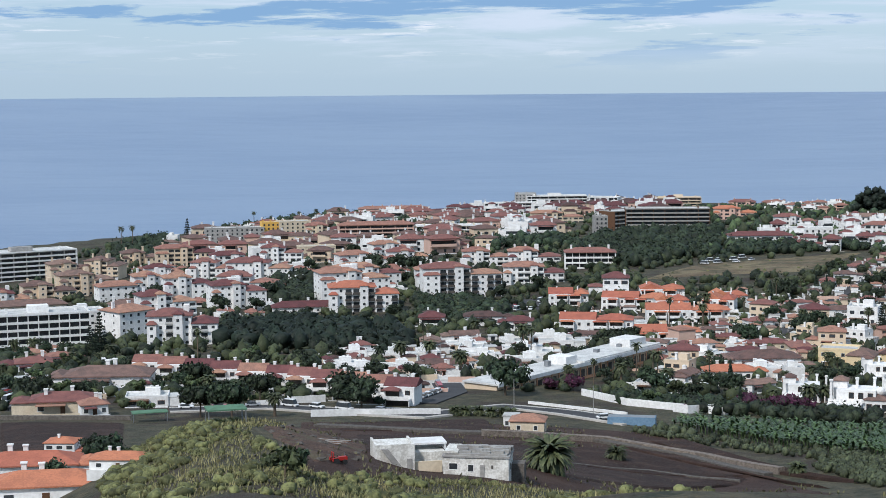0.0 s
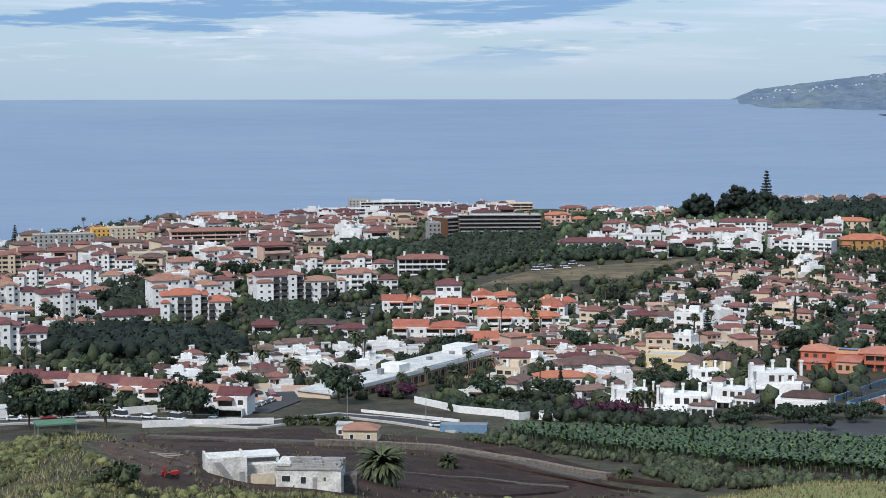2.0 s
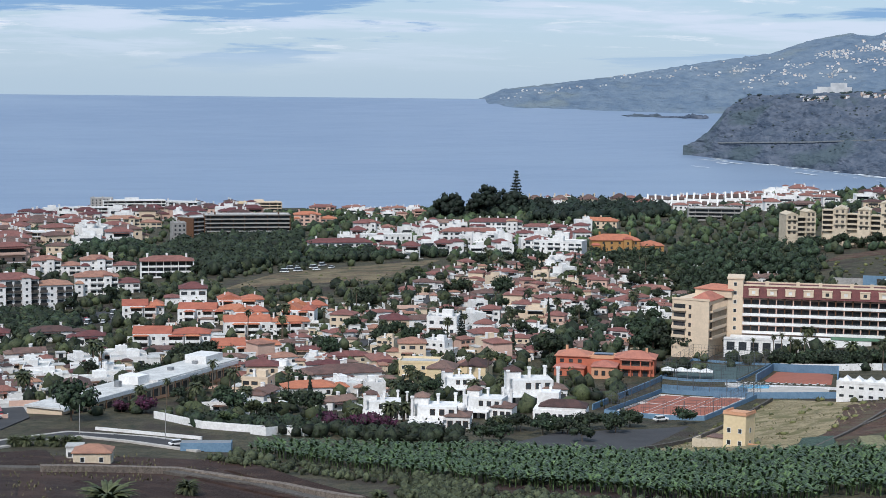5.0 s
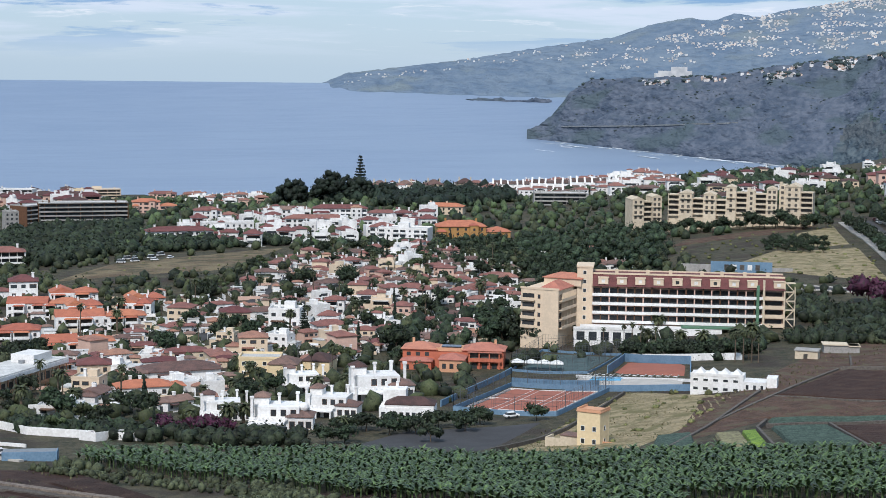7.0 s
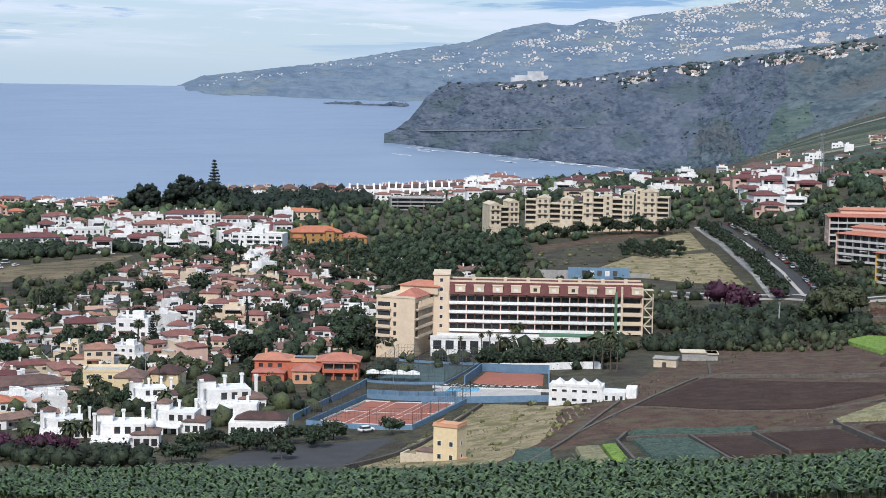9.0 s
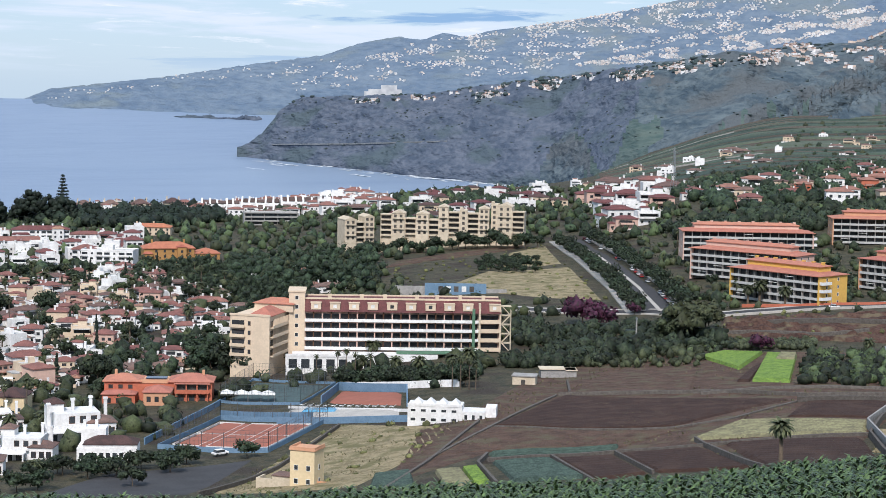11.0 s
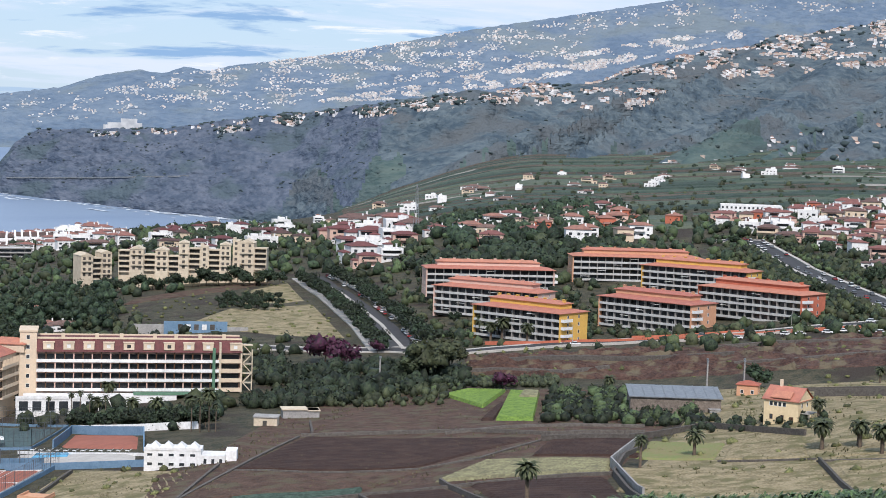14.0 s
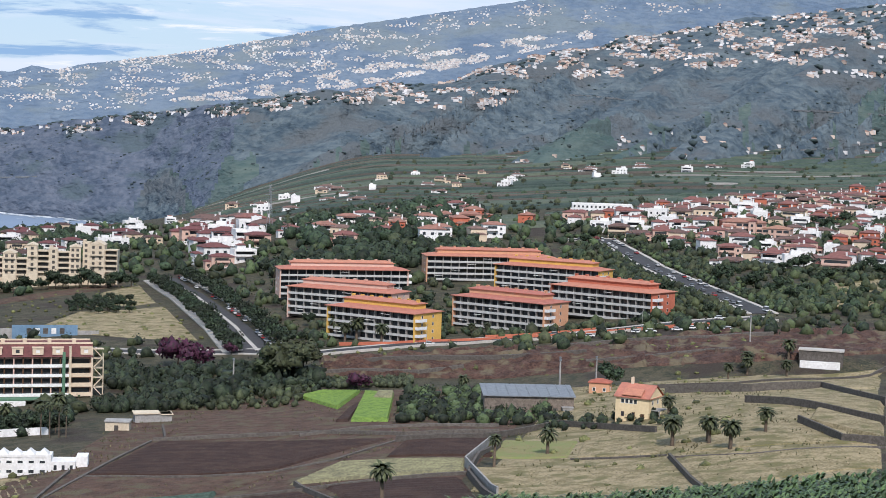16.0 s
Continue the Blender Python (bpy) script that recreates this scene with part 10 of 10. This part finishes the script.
bananas(BANANAS, 71)
bananas(BANANAS_LOW, 72)
bananas(BANANAS_RIGHT, 73)
bananas([(60, 432), (80, 425), (100, 412), (116, 400), (128, 380), (131, 375), (139, 340), (125, 341), (108, 357), (97, 395), (77, 420)], 75, 2.2)
bananas([(199.2, 321.4), (212.0, 303.0), (225.0, 284.5), (238.0, 273.0), (246.0, 269.0), (227.0, 252.0), (214.0, 268.5), (208.3, 302.1)], 74)

# ---- the near slope: spurge shrubs, tussocks and stones ----
YARD = [(-15.2, 199.5), (13.8, 240.4), (19.9, 345.9), (-18.1, 370.4), (-26.9, 232.6)]
NEAR = [polar(-11.5, 300), polar(-11.5, 170), polar(-5, 165), polar(6, 158), polar(9, 160), polar(8, 205), polar(5, 222), polar(-1.5, 229), polar(-3.5, 268), polar(-8, 285)]
EDGE = [polar(14.5, 268), polar(34, 268), polar(34, 302), polar(14.5, 302)]
shrubs = Heap()
for x, y, r in scatter(NEAR, 1.35, 81, 0.48):
    n = ripple(x, y, 16, 2.0)
    if inside(YARD, x, y) or r.random() > 0.40 + 1.7 * n:
        continue
    s = r.choice((0.25, 0.35, 0.45, 0.6, 0.85)) * r.uniform(0.85, 1.2)
    z = ground(x, y)
    shrubs.clump((x, y, z + s * 0.35), (s * 0.92, s * 0.92, s * 0.7), r, 2 if s > 0.6 else 1, 0.28)
    shrubs.leaves((x, y, z + s * 0.4), (s, s, s * 0.8), 34, 0.09, r)
tagged(shrubs.make("spurge_shrubs", SHRUB, smooth=True), "rounded grey-green spurge shrubs on the slope", "shrubs", kind="stuff")


# grassy brow at the upper edge of the slope
def brow(b, r):
    h = float(np.interp(b, (14.5, 18.5, 22, 27, 32, 35), (0.0, 2.7, 3.1, 3.6, 4.2, 3.0)))
    return h * float(np.interp(r, (255, 285, 296, 304), (0, 1, 0.85, 0)))


verts = []
for i in range(90):
    for j in range(14):
        b, r = 14.5 + 20.5 * i / 89, 254 + 51 * j / 13
        x, y = polar(b, r)
        verts.append((x, y, ground(x, y) + brow(b, r) - 0.1 + (0.25 * ripple(x, y, 4, 6.0) if 0 < j < 13 else -0.4)))
tagged(mesh_object("grass_bank", verts, grid_faces(90, 14), LIME_DRY, smooth=True), "yellow-green grassy brow above the bananas", "bank", kind="structure")
tuft = Heap()
GRASS = mat("dry_green_grass", (0.27, 0.24, 0.115), (0.13, 0.135, 0.055), 9, 1.0, rough=0.8, island=0.3)
for x, y, r in [*scatter(NEAR, 0.95, 82, 0.5), *scatter(EDGE, 1.0, 89, 0.5)]:
    if inside(YARD, x, y):
        continue
    z = ground(x, y) + brow(bearing(x, y), math.hypot(x, y)) - 0.15
    verts, faces = [], []
    for k in range(4):
        a, L, u = r.uniform(0, 6.283), r.uniform(0.35, 0.85), r.uniform(0, 6.283)
        bx, by = x + 0.25 * math.cos(u), y + 0.25 * math.sin(u)
        q = 3 * k
        verts += [(bx - 0.09 * math.sin(a), by + 0.09 * math.cos(a), z), (bx + 0.09 * math.sin(a), by - 0.09 * math.cos(a), z), (bx + 0.5 * L * math.cos(a), by + 0.5 * L * math.sin(a), z + L)]
        faces.append((q, q + 1, q + 2))
    tuft.add(verts, faces)
tagged(tuft.make("grass", GRASS), "dry yellow-green grass tussocks on the slope", "grass", kind="stuff")
rubble = Heap()
for x, y, r in scatter([(-22.2, 191.7), (-10.7, 217.9), (-18.5, 377.7), (-28.3, 238.5)], 2.6, 83, 0.5):
    if r.random() < 0.4:
        s = r.uniform(0.2, 0.6)
        rubble.clump((x, y, ground(x, y) + s * 0.4), (s, s, s * 0.6), r, 1, 0.5)
tagged(rubble.make("rubble", STONE), "loose dark stones and scrap on the yard", "rubble", kind="stuff")
timber = root("timber_pile", "pile of old grey boards and sheets", "timber pile")
wx, wy = -16.6, 240.0
timber.matrix_basis = stand(wx, wy, -28, 0)
for k in range(9):
    part("board", boxes((-2.6 + 0.1 * k, 2.2 + 0.15 * k, -1.2 + 0.28 * k, -1.0 + 0.28 * k, 0.12 + 0.05 * (k % 4), 0.2 + 0.05 * (k % 4))), GREY if k % 2 else WOOD, timber)
bank_bushes = Heap()
for poly, gap, seed in (([(368.9, 560.5), (431.6, 512.7), (499.3, 428.2), (553.4, 469.5), (461.8, 545.9), (422.3, 578.0)], 7.5, 84), ([(145.2, 397.7), (168.8, 371.4), (227.5, 427.9), (215.1, 479.4)], 8, 85), ([(413.1, 855.2), (549.6, 912.5), (422.3, 654.3), (384.3, 742.6)], 9, 86), ([(97.3, 865.4), (185.9, 877.9), (254.0, 1017.2), (134.6, 934.4)], 13, 87),
                       ([(251.8, 314.8), (276.0, 259.0), (499.3, 428.2), (434.1, 465.9), (306.0, 369.5)], 11, 88)):
    for x, y, r in scatter(poly, gap, seed, 0.5):
        if r.random() < 0.6:
            s = r.uniform(0.4, 1.3)
            z = ground(x, y)
            bank_bushes.clump((x, y, z + s * 0.4), (s, s, s * 0.7), r, 1, 0.45)
            bank_bushes.leaves((x, y, z + s * 0.4), (s, s, s * 0.8), 14, 0.22, r)
tagged(bank_bushes.make("dry_bushes", SHRUB, smooth=True), "scattered dry bushes on banks and lots", "bushes", kind="stuff")


weeds = Heap()
for poly, gap, seed in (([(204.7, 413.2), (250.6, 315.2), (434.1, 465.9), (337.5, 558.6)], 1.7, 121), ([(250.6, 315.2), (287.1, 242.6), (521.7, 398.4), (434.1, 465.9)], 1.8, 122), ([(-20.0, 188.6), (70.7, 296.9), (56.7, 412.2), (-37.7, 425.2)], 1.5, 123), ([(362.3, 551.1), (431.6, 512.7), (499.3, 428.2), (553.4, 469.5), (461.8, 545.9), (422.3, 578.0)], 2.0, 124), ([(145.2, 397.7), (168.8, 371.4), (227.5, 427.9), (215.1, 479.4)], 1.5, 125)):
    for x, y, r in scatter(poly, gap, seed, 0.5):
        if r.random() > 0.05 + 1.1 * ripple(x, y, 11, 30.0):
            continue
        z = ground(x, y) + 0.1
        verts, faces = [], []
        for k in range(4):
            a, L = r.uniform(0, 6.283), r.uniform(0.25, 0.7)
            verts += [(x - 0.16 * math.sin(a), y + 0.16 * math.cos(a), z), (x + 0.16 * math.sin(a), y - 0.16 * math.cos(a), z), (x + 0.6 * L * math.cos(a), y + 0.6 * L * math.sin(a), z + L)]
            faces.append((3 * k, 3 * k + 1, 3 * k + 2))
        weeds.add(verts, faces)
tagged(weeds.make("weeds", mat("dry_weeds", (0.17, 0.15, 0.085), (0.09, 0.095, 0.045), 5, 0.6, island=0.35)), "dry weeds along field edges and banks", "weeds", kind="stuff")


# ---- villages and woods on the mountain sides, surf at the cliff ----
def on_slope(surface, b, el):
    """The place on a mountain side that stands at this bearing and angle above the eye's level."""
    lo, hi = 0.0, 1.0
    for _ in range(9):
        v = (lo + hi) / 2
        x, y, z = surface(b, v)
        if math.degrees(math.atan2(z - EYE, math.hypot(x, y))) < el:
            lo = v
        else:
            hi = v
    return surface(b, (lo + hi) / 2)


class Village:
    """Houses of a far hill town, gathered by the colour of their walls."""

    def __init__(self, seed):
        self.r, self.walls, self.roofs, self.trees = random.Random(seed), [Heap(), Heap()], Heap(), Heap()

    def spread(self, surface, area, count, low, high, warm, rows, tiled=0.5, tree=0.0):
        r = self.r
        bs, es = [p[0] for p in area], [p[1] for p in area]
        made = tries = 0
        while made < count and tries < count * 30:
            tries += 1
            b, el = r.uniform(min(bs), max(bs)), r.uniform(min(es), max(es))
            if not inside(area, b, el):
                continue
            street = ripple(b * 3.0, el * rows, 3.0, 12.0) + 0.7 * ripple(b * 14, el * rows * 2, 6.0, 13.0)
            if r.random() > 0.22 + 2.6 * street:
                continue
            x, y, z = on_slope(surface, b, el)
            made += 1
            if r.random() < tree:
                s = r.uniform(1.5, 4.0)
                self.trees.clump((x, y, z + s * 0.5), (s * 1.6, s * 1.6, s), r, 1, 0.5)
                continue
            w, d, k, a = r.uniform(low, high), r.uniform(low, high) * 0.7, r.choice((1.3, 1.7, 2.1, 2.8)), radians(-b + r.uniform(-22, 22))
            q = [(x + u * math.cos(a) - t * math.sin(a), y + u * math.sin(a) + t * math.cos(a)) for u, t in ((-w / 2, -d / 2), (w / 2, -d / 2), (w / 2, d / 2), (-w / 2, d / 2))]
            self.walls[1 if r.random() < warm else 0].add([(u, t, z - 3) for u, t in q] + [(u, t, z + k) for u, t in q], [(0, 1, 5, 4), (1, 2, 6, 5), (2, 3, 7, 6), (3, 0, 4, 7), (4, 5, 6, 7)])
            if r.random() < tiled:
                o = [(x + 1.1 * (u - x), y + 1.1 * (t - y)) for u, t in q]
                self.roofs.add([(u, t, z + k + 0.05) for u, t in o] + [(x, y, z + k + 2.0)], [(0, 1, 4), (1, 2, 4), (2, 3, 4), (3, 0, 4)])

    def make(self, label, white, cream, tiles, leaf):
        for h, m in zip(self.walls, (white, cream)):
            if h.n:
                tagged(h.make("hill_village", m), label, "hill village", kind="stuff")
        if self.roofs.n:
            tagged(self.roofs.make("village_roof", tiles), "tiled roofs of a hill village", "hill village", kind="stuff")
        if self.trees.n:
            tagged(self.trees.make("village_trees", leaf, smooth=True), "dark trees between the hill houses", "trees", kind="stuff")


# tree greens pushed towards blue, haze put into the colour
HILL_TREE = mat("haze_tinted_hill_tree", (0.050, 0.074, 0.074), (0.040, 0.058, 0.060), 40, 8)
FAR_TREE = mat("haze_blue_far_tree", (0.105, 0.150, 0.200), (0.085, 0.13, 0.18), 40, 8)
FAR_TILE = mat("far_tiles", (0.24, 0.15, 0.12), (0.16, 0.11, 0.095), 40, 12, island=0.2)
CREST = [(24.5, -0.32), (26.6, -0.20), (28.8, 0.02), (30.8, 0.34), (32.3, 0.54), (34.4, 0.86), (36.6, 1.18), (38.4, 1.46), (38.4, 1.1), (36.6, 0.82), (34.0, 0.48), (31.8, 0.12), (29.7, -0.16), (26.1, -0.42)]
BENCH = [(37.87, 1.07), (38.40, 1.49), (39.86, 1.90), (40.96, 1.61), (44.05, 1.70), (44.33, 1.31), (44.08, 0.91), (40.62, 1.01), (39.15, 1.04)]
UPPER = [(41.13, 1.91), (41.66, 2.32), (44.17, 3.01), (47.71, 3.67), (50.62, 4.15), (55.38, 4.66), (55.42, 3.75), (52.88, 2.81), (48.65, 2.42), (46.54, 2.13), (44.21, 2.07)]
near_town = Village(102)
near_town.spread(near_range, CREST, 760, 3.2, 7.5, 0.3, 12, 0.3, 0.3)
near_town.spread(near_range, BENCH, 420, 3.8, 9, 0.4, 16, 0.3, 0.06)
near_town.spread(near_range, UPPER, 1500, 3.6, 8.5, 0.5, 14, 0.3, 0.03)
near_town.spread(near_range, [(51.63, 3.14), (55.39, 4.45), (55.48, 2.42), (52.90, 2.36)], 130, 5, 11, 0.3, 14, 0.4, 0.3)
near_town.spread(near_range, [(41.61, -1.08), (43.77, -0.23), (44.32, -0.58), (42.17, -1.28)], 34, 5, 9, 0.5, 10, 0.5, 0.2)
near_town.spread(near_range, [(36.30, -1.55), (38.50, -1.18), (38.51, -1.62), (36.68, -1.98)], 26, 5, 9, 0.4, 10, 0.4, 0.2)
near_town.spread(near_range, [(38.86, -1.06), (50.78, 0.88), (50.85, -0.63), (40.71, -1.46)], 90, 3, 8, 0.3, 10, 0.3, 0.5)
near_town.spread(near_range, [(45.46, -0.86), (55.56, 0.83), (55.61, -0.15), (47.29, -0.98)], 50, 3, 9, 0.3, 10, 0.3, 0.4)
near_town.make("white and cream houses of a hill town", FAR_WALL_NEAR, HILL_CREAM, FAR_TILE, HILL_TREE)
far_town = Village(101)
far_town.spread(far_range, [(32.20, 0.88), (36.20, 1.64), (40.56, 2.69), (45.93, 3.73), (46.48, 3.46), (41.67, 2.28), (38.04, 1.48), (36.22, 1.13)], 2100, 2.8, 7, 0.45, 16, 0.0)
far_town.spread(far_range, [(25.02, 1.05), (27.84, 1.66), (31.43, 2.20), (35.06, 2.76), (38.71, 3.25), (41.98, 3.60), (40.55, 2.72), (36.19, 1.78), (32.55, 1.11), (27.86, 0.85)], 1700, 2.6, 6.5, 0.3, 18, 0.0)
far_town.spread(far_range, [(28.74, 1.66), (32.51, 2.53), (36.88, 3.30), (42.33, 3.93), (44.11, 4.44), (44.67, 4.03), (38.71, 3.21), (33.25, 2.41)], 560, 2.6, 5.5, 0.5, 16, 0.0)
far_town.spread(far_range, [(22.60, 0.39), (25.37, 0.94), (28.39, 1.00), (32.19, 1.06), (32.20, 0.70), (27.87, 0.40), (23.64, -0.07)], 300, 2.6, 6.5, 0.3, 16, 0.0)
far_town.spread(far_range, [(15.30, -0.30), (18.11, 0.12), (22.78, 0.81), (25.69, 1.09), (25.69, 0.76), (19.53, 0.06), (15.82, -0.52)], 100, 2.5, 6, 0.2, 16, 0.0)
far_town.spread(far_range, [(38.71, 3.67), (44.53, 4.49), (51.56, 4.65), (45.29, 3.70)], 200, 2.6, 6, 0.5, 14, 0.0)
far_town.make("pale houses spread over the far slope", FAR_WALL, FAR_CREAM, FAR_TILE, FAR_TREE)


def hill_road(surface, pts, high, material, name, label):
    """A road cut into the slope, with the pale wall that holds it."""
    verts, faces = [], []
    n = 24
    for (b0, e0), (b1, e1) in zip(pts, pts[1:]):
        for k in range(n + 1):
            b, el = b0 + (b1 - b0) * k / n, e0 + (e1 - e0) * k / n
            x, y, z = on_slope(surface, b, el)
            ux, uy = -math.sin(radians(b)), -math.cos(radians(b))
            i = len(verts)
            verts += [(x + 4 * ux, y + 4 * uy, z - 2), (x + 4 * ux, y + 4 * uy, z + high), (x - 3 * ux, y - 3 * uy, z + high)]
            if k:
                faces += [(i - 3, i, i + 1, i - 2), (i - 2, i + 1, i + 2, i - 1)]
    tagged(mesh_object(name, verts, faces, material), label, "road", kind="structure")


PALE_ROAD = mat("pale_hill_road", (0.20, 0.215, 0.225), (0.13, 0.145, 0.155), 30, 5)
for pts in ([(45.37, 1.57), (46.47, 1.52), (47.60, 1.44)], [(52.33, 1.29), (54.36, 1.24), (55.54, 1.20)], [(42.17, -1.17), (43.06, -0.64), (44.13, -0.22)], [(44.17, -0.83), (46.55, -0.57), (48.91, -0.45)],
            [(22.62, -1.80), (25.37, -1.73), (28.49, -1.58)], [(50.88, -0.09), (53.00, 0.08), (55.58, 0.45)], [(40.96, 1.74), (43.52, 2.01), (45.53, 2.29)]):
    hill_road(near_range, pts, 0.2, PALE_ROAD, "hill_road", "pale road cut into the hillside")

big = root("hotel", "white terraced hotel block on the far slope", "hotel")
bx, by, bz = far_range(26.5, 0.42)
big.matrix_basis = pose(bx, by, bz, 0, 0, -26)
part("wall", boxes((-42, 42, -8, 8, -8, 12), (-10, 30, -8, 8, 12, 22)), FAR_WALL, big)
part("wing", boxes((-52, -42.1, -8, 8, -8, 6)), FAR_WALL, big)
hill_trees = Heap()
rr = random.Random(103)
for k in range(3600):
    b, v = rr.uniform(23, 62), rr.uniform(0.02, 1.0)
    if (b < 34 and v < 0.12) or ripple((b - 9 * v) * 30, v * 40, 18, 21.0) < 0.04 and v < 0.93:
        continue
    x, y, z = near_range(b, v)
    s = rr.uniform(0.8, 2.0) if v < 0.93 else rr.uniform(1.5, 4.0)
    hill_trees.clump((x, y, z + s * 0.2), (s * 1.6, s * 1.6, s * 0.7), rr, 1, 0.4)
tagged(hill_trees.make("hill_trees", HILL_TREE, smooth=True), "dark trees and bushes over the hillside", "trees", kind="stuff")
reef = Heap()
for k in range(26):
    f = k / 25
    b = 19.8 + 2.6 * f
    q = 4262.0 - 40 * f + rr.uniform(-6, 6)
    h = (3.0 + 7.0 * abs(ripple(f * 60, 4, 9, 61.0)) + (5.0 if f > 0.75 else 0)) * min(1.0, 6 * f + 0.25)
    reef.clump((*polar(b, q), sea_level(q)), (rr.uniform(9, 15), rr.uniform(9, 15), h), rr, 1, 0.3)
tagged(reef.make("reef", HILL_CLIFF, smooth=True), "low dark reef running out into the bay", "rock", kind="stuff")
surf = Heap()
for k in range(60):
    b0 = rr.uniform(21.75, 33.4)
    span, off, n = rr.uniform(0.12, 0.75), (4 + rr.expovariate(1 / 26)) * rr.choice((1, 1, 1, 2.4)), 14
    wide = rr.uniform(2.0, 7.5)
    rows = []
    for i in range(n):
        b = b0 + span * (i / (n - 1) - 0.5)
        q = curve(N_FOOT_R, b) - off - 9 * ripple(b * 30, k, 6, 31.0)
        w = wide * math.sin(math.pi * (i + 0.3) / n) ** 0.6 * (1 + 0.8 * ripple(b * 90, k, 6, 33.0))
        for e in (q - w, q + w):
            rows.append((*polar(b, e), sea_level(e) + 0.5 + 0.01 * k))
    surf.add(rows, [(2 * i, 2 * i + 2, 2 * i + 3, 2 * i + 1) for i in range(n - 1)])
tagged(surf.make("surf", FOAM), "white surf at the foot of the cliff", "surf", kind="stuff")
